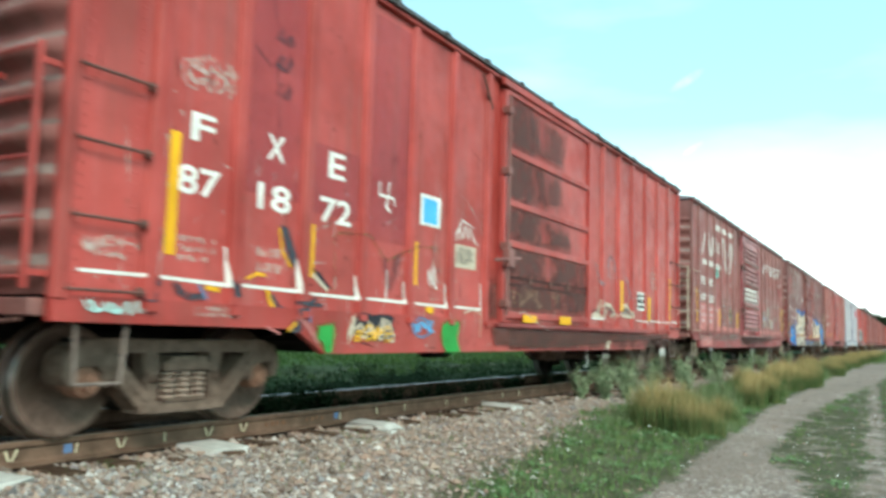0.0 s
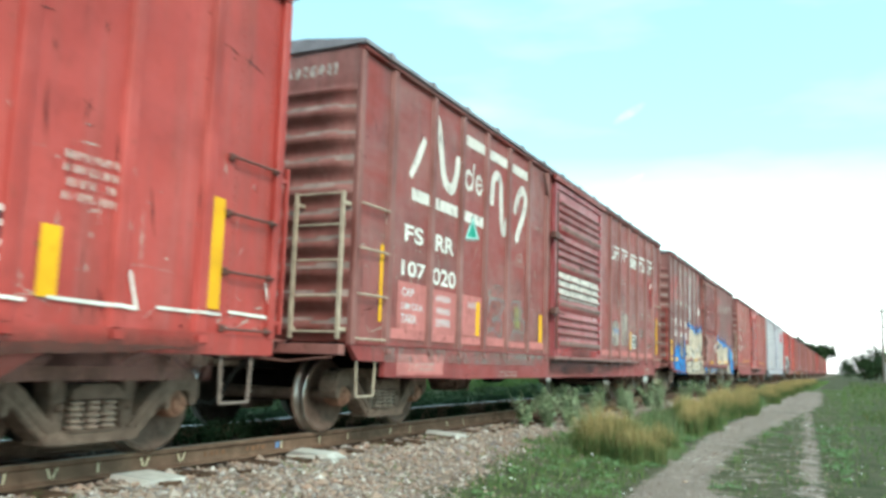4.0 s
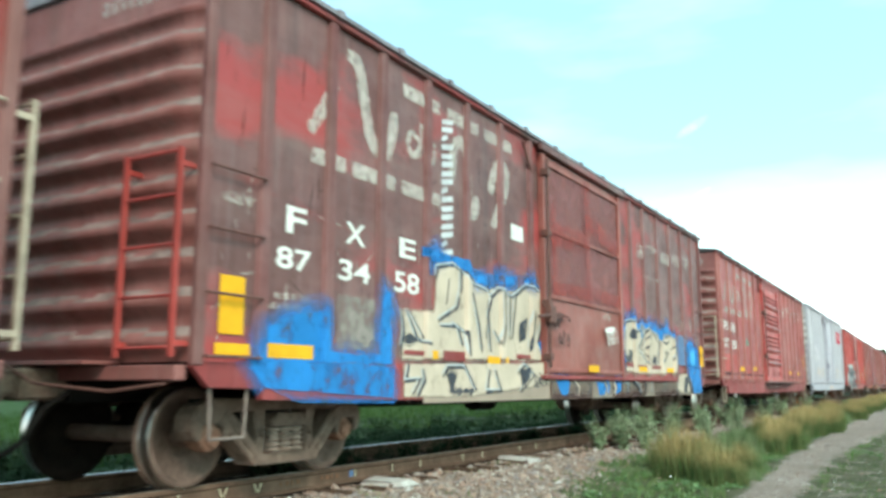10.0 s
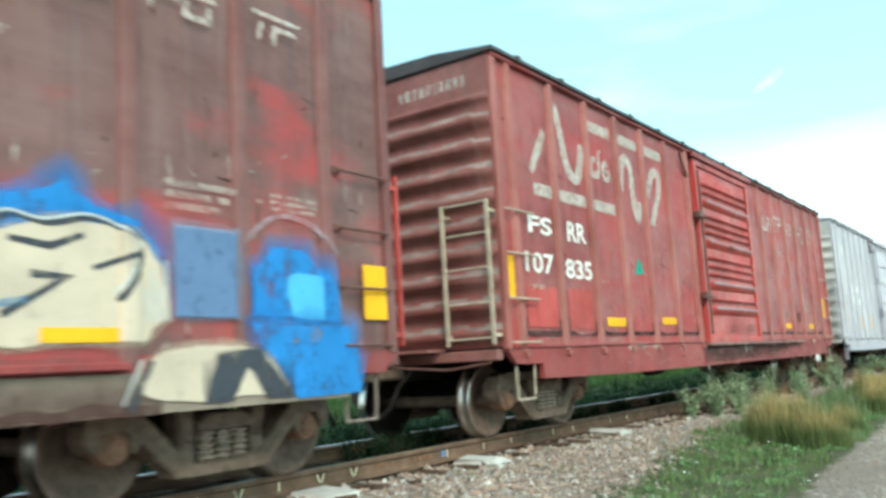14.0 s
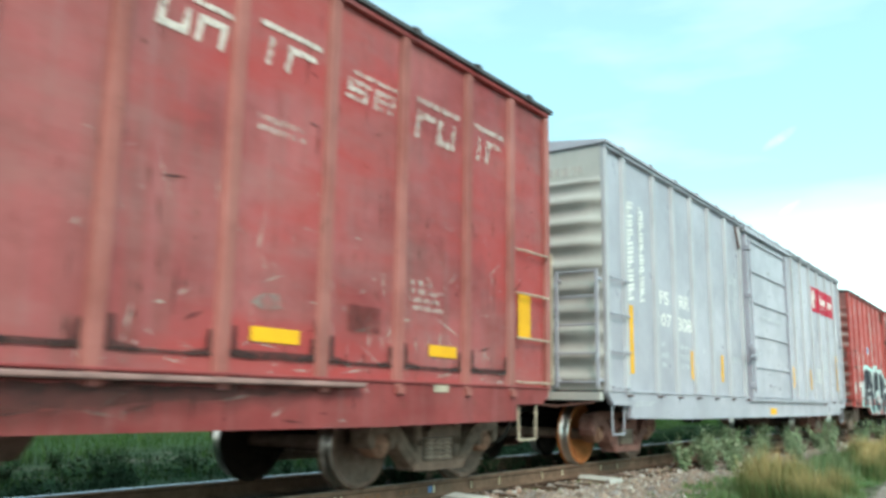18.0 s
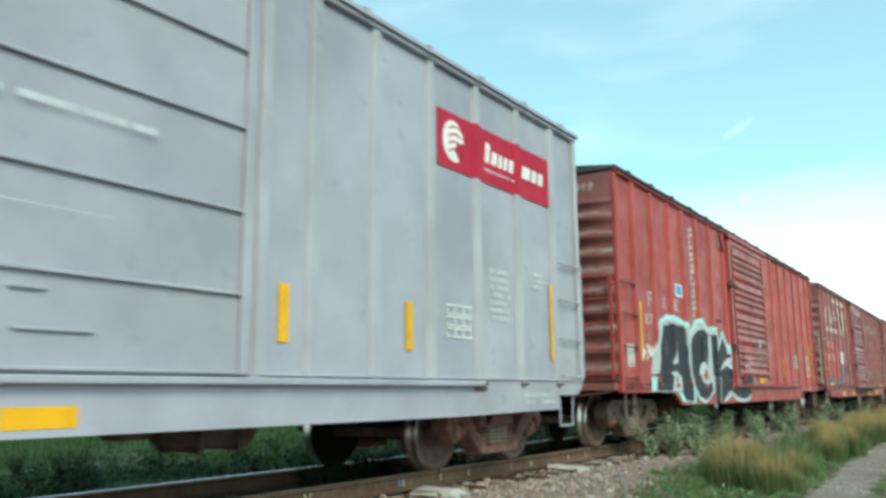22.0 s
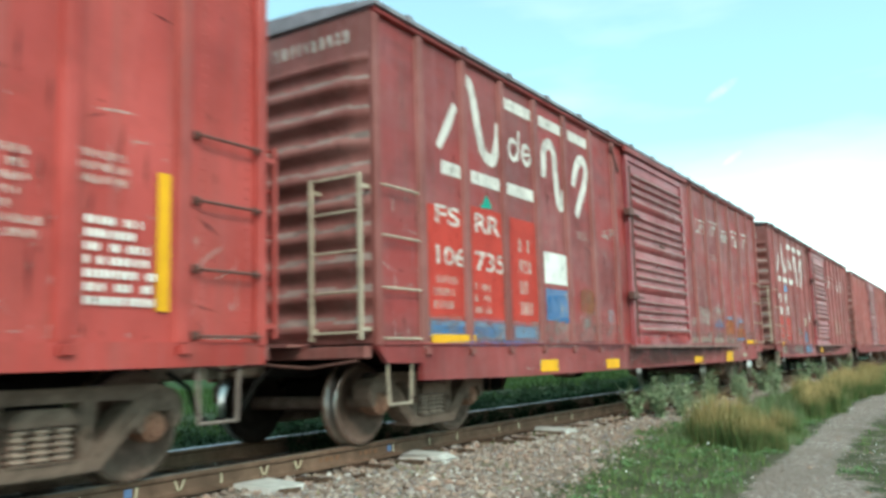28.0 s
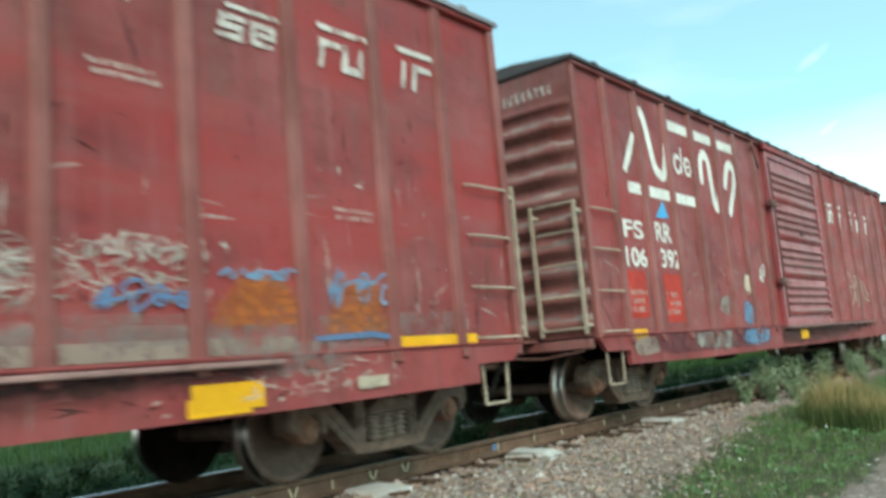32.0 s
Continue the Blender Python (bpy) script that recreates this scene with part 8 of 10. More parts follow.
blot(BLUE_CAR, M_BLUE, 4.37, 4.75, 2.06, 2.19, 55, 0.5)
blot(BLUE_CAR, M_BLUE, 4.86, 5.64, 2.13, 2.27, 56, 0.6)
blot(BLUE_CAR, M_BLUE, 5.79, 6.19, 2.19, 2.28, 57, 0.6)
stroke(BLUE_CAR, M_SLATE, 0.05, (3.51, 2.04), (3.55, 2.16), (3.91, 2.23), (4.16, 2.15), (4.27, 2.07), (4.75, 2.01), (4.87, 1.94), (5.07, 2.06), (5.48, 1.99), (5.93, 2.19), (6.42, 2.14), (6.48, 1.75), (6.23, 1.43), (6.55, 1.19))
stroke(BLUE_CAR, M_MILK, 0.022, (3.47, 2.06), (3.50, 2.18), (3.87, 2.25), (4.12, 2.17), (4.22, 2.08), (4.69, 2.03), (4.81, 1.96), (5.01, 2.08), (5.42, 2.01), (5.87, 2.21), (6.35, 2.16), (6.40, 1.78), (6.16, 1.46), (6.47, 1.22))
stroke(BLUE_CAR, M_SLATE, 0.05, (2.90, 1.61), (3.12, 1.33), (3.34, 1.29))
stroke(BLUE_CAR, M_MILK, 0.022, (2.87, 1.63), (3.08, 1.34), (3.30, 1.31))
stroke(BLUE_CAR, M_SLATE, 0.05, (2.97, 1.60), (3.22, 1.36))
stroke(BLUE_CAR, M_MILK, 0.022, (2.94, 1.61), (3.18, 1.38))
flat(BLUE_CAR, "sprayed_shape", M_SLATE, [(2.80, 1.30), (2.95, 1.38), (3.15, 1.33), (2.95, 1.26)])
stroke(BLUE_CAR, M_SLATE, 0.05, (2.80, 1.61), (2.85, 1.39), (2.80, 1.23))
stroke(BLUE_CAR, M_MILK, 0.022, (2.77, 1.63), (2.82, 1.41), (2.77, 1.25))
stroke(BLUE_CAR, M_SLATE, 0.05, (4.06, 2.18), (4.08, 1.98), (3.97, 1.73), (3.56, 1.56))
stroke(BLUE_CAR, M_MILK, 0.022, (4.02, 2.20), (4.03, 2.00), (3.93, 1.75), (3.52, 1.58))
stroke(BLUE_CAR, M_SLATE, 0.05, (3.61, 1.51), (3.98, 1.52), (4.10, 1.31))
stroke(BLUE_CAR, M_MILK, 0.022, (3.57, 1.52), (3.93, 1.54), (4.05, 1.33))
stroke(BLUE_CAR, M_SLATE, 0.05, (3.86, 1.55), (4.18, 1.45), (4.21, 1.20))
stroke(BLUE_CAR, M_MILK, 0.022, (3.82, 1.57), (4.13, 1.47), (4.17, 1.22))
stroke(BLUE_CAR, M_SLATE, 0.05, (4.36, 1.93), (4.50, 1.60), (4.59, 1.26))
stroke(BLUE_CAR, M_MILK, 0.022, (4.31, 1.95), (4.44, 1.62), (4.54, 1.28))
stroke(BLUE_CAR, M_SLATE, 0.05, (4.87, 1.94), (4.76, 1.72), (4.81, 1.27))
stroke(BLUE_CAR, M_MILK, 0.022, (4.81, 1.96), (4.71, 1.74), (4.76, 1.29))
stroke(BLUE_CAR, M_SLATE, 0.05, (5.15, 2.02), (5.17, 1.65), (5.08, 1.36), (4.92, 1.50))
stroke(BLUE_CAR, M_MILK, 0.022, (5.09, 2.04), (5.11, 1.67), (5.03, 1.38), (4.87, 1.52))
stroke(BLUE_CAR, M_SLATE, 0.05, (5.38, 2.02), (5.36, 1.45))
stroke(BLUE_CAR, M_MILK, 0.022, (5.32, 2.04), (5.30, 1.47))
flat(BLUE_CAR, "sprayed_shape", M_SLATE, [(5.64, 1.64), (5.90, 1.74), (5.83, 1.47), (5.63, 1.41)])
stroke(BLUE_CAR, M_SLATE, 0.05, (5.56, 2.02), (5.43, 1.46))
stroke(BLUE_CAR, M_MILK, 0.022, (5.49, 2.04), (5.36, 1.48))
stroke(BLUE_CAR, M_SLATE, 0.05, (6.08, 1.84), (5.97, 1.32))
stroke(BLUE_CAR, M_MILK, 0.022, (6.01, 1.86), (5.90, 1.34))
stroke(BLUE_CAR, M_BLUE, 0.09, (6.30, 1.42), (6.40, 1.28), (6.56, 1.04))
stroke(BLUE_CAR, M_SLATE, 0.03, (4.75, 1.87), (4.69, 1.41))
stroke(BLUE_CAR, M_SLATE, 0.03, (3.78, 2.04), (3.72, 1.76))
stroke(BLUE_CAR, M_SLATE, 0.05, (2.89, 1.04), (2.84, 0.89), (3.13, 0.91), (2.98, 0.76), x=SILL)
stroke(BLUE_CAR, M_MILK, 0.022, (2.86, 1.06), (2.80, 0.91), (3.09, 0.93), (2.95, 0.78), x=SILL)
stroke(BLUE_CAR, M_SLATE, 0.05, (3.17, 1.00), (3.21, 0.89), (3.08, 0.75), x=SILL)
stroke(BLUE_CAR, M_MILK, 0.022, (3.14, 1.02), (3.17, 0.91), (3.05, 0.77), x=SILL)
stroke(BLUE_CAR, M_SLATE, 0.05, (3.60, 0.95), (3.71, 1.05), (4.08, 1.06), (4.36, 0.79), x=SILL)
stroke(BLUE_CAR, M_MILK, 0.022, (3.56, 0.97), (3.67, 1.07), (4.04, 1.08), (4.31, 0.81), x=SILL)
stroke(BLUE_CAR, M_SLATE, 0.05, (4.71, 1.02), (4.64, 0.77), (5.03, 0.78), (4.87, 1.02), x=SILL)
stroke(BLUE_CAR, M_MILK, 0.022, (4.66, 1.05), (4.59, 0.80), (4.97, 0.80), (4.81, 1.05), x=SILL)
stroke(BLUE_CAR, M_SLATE, 0.05, (5.54, 1.01), (5.74, 1.12), (6.03, 0.98), (5.61, 0.77), x=SILL)
stroke(BLUE_CAR, M_MILK, 0.022, (5.48, 1.03), (5.68, 1.14), (5.96, 1.01), (5.55, 0.79), x=SILL)
flat(BLUE_CAR, "sprayed_shape", M_SLATE, [(3.65, 0.97), (3.77, 1.01), (3.90, 0.97), (3.78, 0.75)], SILL)
flat(BLUE_CAR, "sprayed_shape", M_SLATE, [(5.59, 1.03), (5.92, 1.08), (5.86, 0.93), (5.63, 0.82)], SILL)
scrawl(BLUE_CAR, M_SLATE, 3.72, 4.29, 0.72, 0.84, 6, 0.04, 14, x=SILL)
scrawl(BLUE_CAR, M_SLATE, 6.01, 6.47, 0.81, 1.04, 7, 0.03, 12, x=SILL)
rect(BLUE_CAR, M_DARKOXIDE, 2.85, 3.34, 1.16, 1.21)
rect(BLUE_CAR, M_DARKOXIDE, 3.65, 4.32, 1.12, 1.23)
rect(BLUE_CAR, M_DARKOXIDE, 5.54, 6.17, 1.20, 1.25)
rect(BLUE_CAR, M_DUSTSILL, 6.58, 15.18, 0.65, 0.91, x=SILL)
for a, b in ((6.6, 8.2), (9.2, 11.0), (11.6, 13.4)):
    flat(BLUE_CAR, "sprayed_shape", M_SILLDARK, [(a, 0.72), (b, 0.72), (b, 0.65), (a, 0.65)], SILL)
flat(BLUE_CAR, "sprayed_shape", M_BLUE, [(6.77, 0.91), (7.27, 0.92), (7.20, 0.72), (6.96, 0.71)], SILL)
flat(BLUE_CAR, "sprayed_shape", M_BLUE, [(8.45, 0.89), (8.78, 0.88), (8.85, 0.78), (8.76, 0.69), (8.53, 0.69)], SILL)
flat(BLUE_CAR, "sprayed_shape", M_BLUE, [(9.29, 0.87), (9.48, 0.86), (9.50, 0.71), (9.33, 0.71)], SILL)
stroke(BLUE_CAR, M_SLATE, 0.03, (7.41, 0.90), (7.60, 0.82), (7.55, 0.70), x=SILL)
stroke(BLUE_CAR, M_CREAM, 0.03, (7.48, 0.91), (7.68, 0.82), (7.62, 0.70), x=SILL)
stroke(BLUE_CAR, M_SLATE, 0.03, (8.05, 0.89), (8.12, 0.80), (8.03, 0.70), x=SILL)
stroke(BLUE_CAR, M_SLATE, 0.03, (8.19, 0.89), (8.21, 0.80), (8.13, 0.70), x=SILL)
stroke(BLUE_CAR, M_CREAM, 0.03, (8.80, 0.89), (8.93, 0.78), (8.84, 0.69), x=SILL)
stroke(BLUE_CAR, M_SLATE, 0.02, (9.05, 0.85), (9.20, 0.78), (9.07, 0.69), x=SILL)
stroke(BLUE_CAR, M_REDRUB, 0.3, (8.01, 3.95), (8.02, 3.09), x=DOOR)
stroke(BLUE_CAR, M_REDRUB, 0.3, (8.01, 2.97), (8.00, 2.21), x=DOOR)
stroke(BLUE_CAR, M_REDRUB, 0.26, (6.75, 3.11), (7.96, 3.13), x=DOOR)
stroke(BLUE_CAR, M_REDRUB, 0.3, (8.10, 3.42), (8.65, 3.32), (9.41, 3.16), x=DOOR)
stroke(BLUE_CAR, M_REDRUB, 0.24, (6.65, 3.43), (6.64, 3.07), x=DOOR)
stroke(BLUE_CAR, M_REDRUB, 0.24, (6.64, 2.90), (6.66, 2.22), x=DOOR)
stroke(BLUE_CAR, M_REDRUB, 0.2, (6.65, 2.92), (7.90, 2.96), x=DOOR)
stroke(BLUE_CAR, M_REDRUB, 0.26, (6.70, 2.23), (7.93, 2.25), x=DOOR)
stroke(BLUE_CAR, M_REDRUB, 0.26, (8.16, 2.31), (9.48, 2.26), x=DOOR)
blot(BLUE_CAR, M_FADEBLUE, 7.64, 8.00, 2.20, 2.20, 33, 0.5, x=DOOR)
scrawl(BLUE_CAR, M_SMUT, 6.35, 6.83, 1.68, 1.80, 39, 0.12, 16, x=DOOR)
tape(BLUE_CAR, 4.71, 5.29, 1.10, 1.20)
tape(BLUE_CAR, 3.37, 3.53, 1.13, 1.22)
stroke(BLUE_CAR, M_WHITE, 0.1, (8.78, 1.74), (8.98, 1.75), (9.18, 1.78), x=DOOR)
for a, b, c, d in ((8.84, 1.72, 8.92, 1.51), (8.98, 1.72, 9.05, 1.54), (9.08, 1.74, 9.14, 1.55), (9.18, 1.78, 9.26, 1.53), (9.28, 1.78, 9.36, 1.56)):
    stroke(BLUE_CAR, M_WHITE, 0.06 if a < 9.1 else 0.03, (a, b), (c, d), x=DOOR)
scrawl(BLUE_CAR, M_FAINT, 8.62, 9.05, 1.88, 2.02, 81, 0.04, 9, x=DOOR)
tape(BLUE_CAR, 7.94, 8.40, 1.05, 1.16, x=DOOR)
scrawl(BLUE_CAR, M_SMUT, 6.69, 7.20, 1.76, 1.90, 9, 0.05, 9, x=DOOR)
scrawl(BLUE_CAR, M_SMUT, 6.71, 7.18, 1.33, 1.65, 19, 0.05, 9, x=DOOR)
flat(BLUE_CAR, "sprayed_shape", M_BLUE, [(9.80, 1.92), (9.90, 1.84), (10.04, 1.98), (10.22, 2.06), (10.50, 2.09), (10.69, 1.95), (11.0, 2.02), (11.27, 2.0), (11.56, 2.07), (11.95, 2.03), (12.21, 1.92), (12.56, 2.0), (12.74, 2.1), (12.95, 1.96), (13.26, 1.88), (13.42, 1.72), (13.43, 1.46), (9.93, 1.25), (9.84, 1.53)])
flat(BLUE_CAR, "sprayed_shape", M_CREAM, [(9.88, 1.70), (10.08, 1.96), (10.51, 2.01), (10.64, 1.84), (10.92, 1.86), (11.04, 1.97), (11.22, 1.88), (11.41, 1.98), (11.65, 1.87), (12.06, 1.84), (12.22, 1.69), (12.39, 1.76), (12.66, 1.86), (12.95, 1.85), (13.26, 1.80), (13.43, 1.61), (13.49, 1.28), (13.3, 1.12), (12.0, 1.08), (10.69, 1.07), (9.95, 1.12), (9.87, 1.46)])


def edged(car, wide, *points, x=SHEET):
    """A slate line with a white one along it."""
    stroke(car, M_SLATE, wide, *points, x=x, smooth=True)
    stroke(car, M_MILK, wide * 0.4, *[(y - 0.035, z + 0.02) for y, z in points], x=x, smooth=True)


edged(BLUE_CAR, 0.055, (9.87, 1.73), (10.08, 1.96), (10.51, 2.01), (10.64, 1.84), (10.59, 1.73))
edged(BLUE_CAR, 0.045, (9.88, 1.70), (9.87, 1.46), (9.99, 1.23), (10.40, 1.19))
edged(BLUE_CAR, 0.05, (11.40, 1.97), (11.03, 1.69), (10.81, 1.51), (11.11, 1.37), (11.32, 1.25))
stroke(BLUE_CAR, M_SLATE, 0.03, (11.57, 1.92), (11.19, 1.69), (10.96, 1.53), (11.24, 1.41), (11.45, 1.25))
edged(BLUE_CAR, 0.05, (10.64, 1.84), (10.92, 1.86), (11.04, 1.97), (11.22, 1.88))
edged(BLUE_CAR, 0.05, (11.40, 1.97), (11.62, 1.89), (11.97, 1.83), (12.16, 1.69), (12.07, 1.39), (11.99, 1.26))
stroke(BLUE_CAR, M_SLATE, 0.025, (11.66, 1.84), (11.92, 1.76), (12.06, 1.65), (11.99, 1.42), smooth=True)
edged(BLUE_CAR, 0.045, (12.26, 1.72), (12.43, 1.85), (12.66, 1.82), (12.95, 1.88), (13.21, 1.79), (13.27, 1.62), (13.12, 1.38))
stroke(BLUE_CAR, M_SLATE, 0.05, (12.44, 1.71), (12.67, 1.68), (12.86, 1.76))
stroke(BLUE_CAR, M_SLATE, 0.05, (12.96, 1.57), (13.26, 1.68), (13.22, 1.53))
stroke(BLUE_CAR, M_SLATE, 0.07, (12.41, 1.28), (12.77, 1.50), (12.58, 1.51))
stroke(BLUE_CAR, M_DUSTBLUE, 0.06, (12.30, 1.32), (12.52, 1.36))
stroke(BLUE_CAR, M_SLATE, 0.045, (11.20, 1.54), (11.37, 1.61), (11.58, 1.80), smooth=True)
stroke(BLUE_CAR, M_WEAR, 0.06, (10.88, 1.97), (10.94, 2.06), (11.10, 2.12), (11.20, 2.09), smooth=True)
stroke(BLUE_CAR, M_WEAR, 0.06, (12.10, 2.06), (12.26, 1.98), (12.30, 1.86), smooth=True)
flat(BLUE_CAR, "sprayed_shape", M_SLATE, [(10.25, 1.75), (10.44, 1.86), (10.58, 1.81), (10.53, 1.70), (10.34, 1.69)])
flat(BLUE_CAR, "sprayed_shape", M_SLATE, [(9.99, 1.37), (10.38, 1.38), (10.38, 1.26), (10.08, 1.25)])
flat(BLUE_CAR, "sprayed_shape", M_SLATE, [(10.19, 1.49), (10.41, 1.45), (10.44, 1.39), (10.25, 1.38)])
flat(BLUE_CAR, "sprayed_shape", M_DUSTBLUE, [(10.92, 1.88), (11.11, 1.91), (11.06, 1.72), (10.95, 1.73)])
flat(BLUE_CAR, "sprayed_shape", M_SLATE, [(11.60, 1.26), (11.71, 1.42), (11.91, 1.38), (11.87, 1.25)])
for a, b in ((13.46, 1.64), (13.35, 1.57), (13.40, 1.50), (13.30, 1.44)):
    stroke(BLUE_CAR, M_MILK, 0.025, (a, b), (a + 0.02, 1.25))
rect(BLUE_CAR, M_DARKOXIDE, 9.99, 10.47, 1.18, 1.25)
rect(BLUE_CAR, M_DARKOXIDE, 10.68, 11.26, 1.17, 1.22)
rect(BLUE_CAR, M_DARKOXIDE, 11.58, 12.17, 1.16, 1.23)
rect(BLUE_CAR, M_DUSTBLUE, 13.53, 14.05, 1.28, 1.90)
rect(BLUE_CAR, M_FADEBLUE, 13.53, 14.05, 1.28, 1.88)
flat(BLUE_CAR, "sprayed_shape", M_BLUE, [(14.20, 1.30), (14.22, 1.62), (14.40, 1.82), (14.75, 1.80), (15.0, 1.62), (15.1, 1.25)])
stroke(BLUE_CAR, M_SMEAR, 0.04, (14.12, 1.84), (14.45, 2.06), (14.85, 2.02), (15.05, 1.82), smooth=True)
blot(BLUE_CAR, M_SKYBLUE, 14.52, 15.10, 1.25, 1.65, 15, 0.2)
tape(BLUE_CAR, 10.76, 11.25, 1.10, 1.19)
tape(BLUE_CAR, 12.61, 13.23, 1.11, 1.20)
tape(BLUE_CAR, 14.52, 15.17, 1.09, 1.21)
tape(BLUE_CAR, 15.42, 15.72, 1.28, 1.75)
blot(BLUE_CAR, M_CREAM, 13.13, 14.65, 0.67, 1.10, 16, 0.3, x=SILL)
flat(BLUE_CAR, "sprayed_shape", M_BLUE, [(14.17, 1.23), (15.25, 1.21), (15.31, 0.68), (14.59, 0.67)], SILL)
stroke(BLUE_CAR, M_BLUE, 0.07, (8.91, 0.91), (8.96, 0.82), (8.92, 0.74), x=SILL)
stroke(BLUE_CAR, M_CREAM, 0.07, (9.22, 0.89), (9.32, 0.82), (9.25, 0.72), x=SILL)
stroke(BLUE_CAR, M_BLACK, 0.07, (9.85, 0.94), (9.99, 0.83), (9.89, 0.72), x=SILL)
stroke(BLUE_CAR, M_BLACK, 0.07, (10.25, 0.91), (10.50, 0.85), (10.67, 0.71), x=SILL)
stroke(BLUE_CAR, M_BLACK, 0.07, (10.93, 0.92), (11.05, 0.84), (11.00, 0.71), x=SILL)
flat(BLUE_CAR, "sprayed_shape", M_SLATE, [(13.73, 0.69), (13.84, 1.01), (14.23, 1.06), (14.55, 0.68), (14.29, 0.69), (14.11, 0.92), (13.97, 0.69)], SILL)
stroke(BLUE_CAR, M_SLATE, 0.05, (9.81, 0.90), (10.03, 0.87), (9.95, 0.72), x=SILL)
stroke(BLUE_CAR, M_MILK, 0.022, (9.78, 0.92), (10.00, 0.88), (9.92, 0.74), x=SILL)
stroke(BLUE_CAR, M_SLATE, 0.05, (11.41, 0.93), (11.39, 0.71), x=SILL)
stroke(BLUE_CAR, M_MILK, 0.022, (11.37, 0.95), (11.35, 0.73), x=SILL)
stroke(BLUE_CAR, M_SLATE, 0.05, (12.35, 0.95), (12.32, 0.70), x=SILL)
stroke(BLUE_CAR, M_MILK, 0.022, (12.29, 0.97), (12.26, 0.73), x=SILL)
stroke(BLUE_CAR, M_SLATE, 0.05, (13.32, 0.97), (13.18, 0.69), x=SILL)
stroke(BLUE_CAR, M_MILK, 0.022, (13.25, 0.99), (13.12, 0.72), x=SILL)
blot(BLUE_CAR, M_BLUE, 9.34, 9.60, 0.72, 0.91, 17, 0.5, x=SILL)
stroke(BLUE_CAR, M_SLATE, 0.05, (10.40, 0.91), (10.61, 0.85), (10.72, 0.71), x=SILL)
stroke(BLUE_CAR, M_MILK, 0.022, (10.36, 0.93), (10.57, 0.87), (10.68, 0.73), x=SILL)
motto(BLUE_CAR, M_FAINT, [(10.84, 11.32, 3.26, 3.49), (11.41, 12.29, 3.43, 3.57), (12.41, 13.06, 3.36, 3.56), (13.20, 13.85, 3.42, 3.61), (14.02, 14.68, 3.46, 3.68)])
motto(BLUE_CAR, M_FAINT, [(10.86, 11.34, 3.25, 3.49), (11.43, 12.32, 3.42, 3.56), (12.44, 13.09, 3.35, 3.55), (13.23, 13.88, 3.41, 3.60), (14.05, 14.71, 3.45, 3.67)])
bars(BLUE_CAR, M_FAINT, 11.21, 12.52, 2.89, 2.97, 2, 19)
bars(BLUE_CAR, M_FAINT, 13.44, 14.15, 1.99, 2.23, 3, 20)
bars(BLUE_CAR, M_FAINT, 14.39, 15.04, 2.09, 2.24, 3, 21)

# faded maroon car
wave_sign(MAROON_CAR, M_FAINT, -0.46, 0.0)
wave_sign(MAROON_CAR, M_FAINT, -0.44, 0.0)
word(MAROON_CAR, "FS", M_WHITE, 0.65, 1.21, 2.33, 2.54)
word(MAROON_CAR, "RR", M_WHITE, 1.61, 2.12, 2.31, 2.56)
word(MAROON_CAR, "107", M_WHITE, 0.53, 1.20, 1.86, 2.10)
word(MAROON_CAR, "835", M_WHITE, 1.50, 2.22, 1.84, 2.08)
tape(MAROON_CAR, 0.03, 0.27, 1.55, 2.02)
tape(MAROON_CAR, 2.58, 3.17, 1.25, 1.37)
tape(MAROON_CAR, 4.50, 5.08, 1.29, 1.40)
flat(MAROON_CAR, "sprayed_shape", M_TEAL, [(3.78, 2.28), (3.62, 2.01), (3.94, 2.02)])
rect(MAROON_CAR, M_SCARLET, 0.50, 1.22, 1.23, 1.70)
rect(MAROON_CAR, M_SCARLET, 1.51, 2.18, 1.21, 1.71)
rect(MAROON_CAR, M_PATCH, 7.45, 7.98, 1.16, 1.30, x=DOOR)
bars(MAROON_CAR, M_FAINT, 0.61, 0.93, 1.66, 1.73, 1, 2)
scrawl(MAROON_CAR, M_FAINT, 3.03, 4.28, 0.92, 1.04, 3, 0.03, 14, x=SILL)
motto(MAROON_CAR, M_HALFWORN, [(10.75, 11.38, 3.38, 3.67), (11.63, 12.26, 3.44, 3.76)])
motto(MAROON_CAR, M_FAINT, [(12.65, 13.30, 3.45, 3.71), (13.61, 14.28, 3.37, 3.75), (14.61, 15.15, 3.40, 3.76)], ("Se", "rv", "ir"))
bars(MAROON_CAR, M_FAINT, 11.66, 12.26, 2.86, 3.02, 2, 4)
tape(MAROON_CAR, 11.70, 12.20, 1.26, 1.37)
tape(MAROON_CAR, 13.89, 14.34, 1.26, 1.37)
rect(MAROON_CAR, M_TAN, 13.93, 14.17, 0.93, 1.0, x=SILL)
tape(MAROON_CAR, 15.53, 15.80, 1.55, 2.05)
blot(MAROON_CAR, M_BLEACH, 8.39, 8.59, 0.79, 1.02, 5, 0.1, x=SILL)
blot(MAROON_CAR, M_BLEACH, 8.69, 8.81, 0.80, 1.00, 6, 0.1, x=SILL)
blot(MAROON_CAR, M_BLEACH, 11.64, 12.07, 1.47, 1.66, 7, 0.6)
rect(MAROON_CAR, M_PATCH, 12.74, 13.17, 1.41, 1.64)
rect(MAROON_CAR, M_PATCH, 8.51, 9.01, 1.18, 1.31, x=DOOR)
bars(MAROON_CAR, M_FAINT, 13.58, 14.16, 1.66, 1.97, 4, 8)
foot_strips(MAROON_CAR, 16.2, (6.4, 9.48), M_SMUT, 1.13, 1.17, 0.08)
posts = rib_places(16.2, (6.4, 9.48))
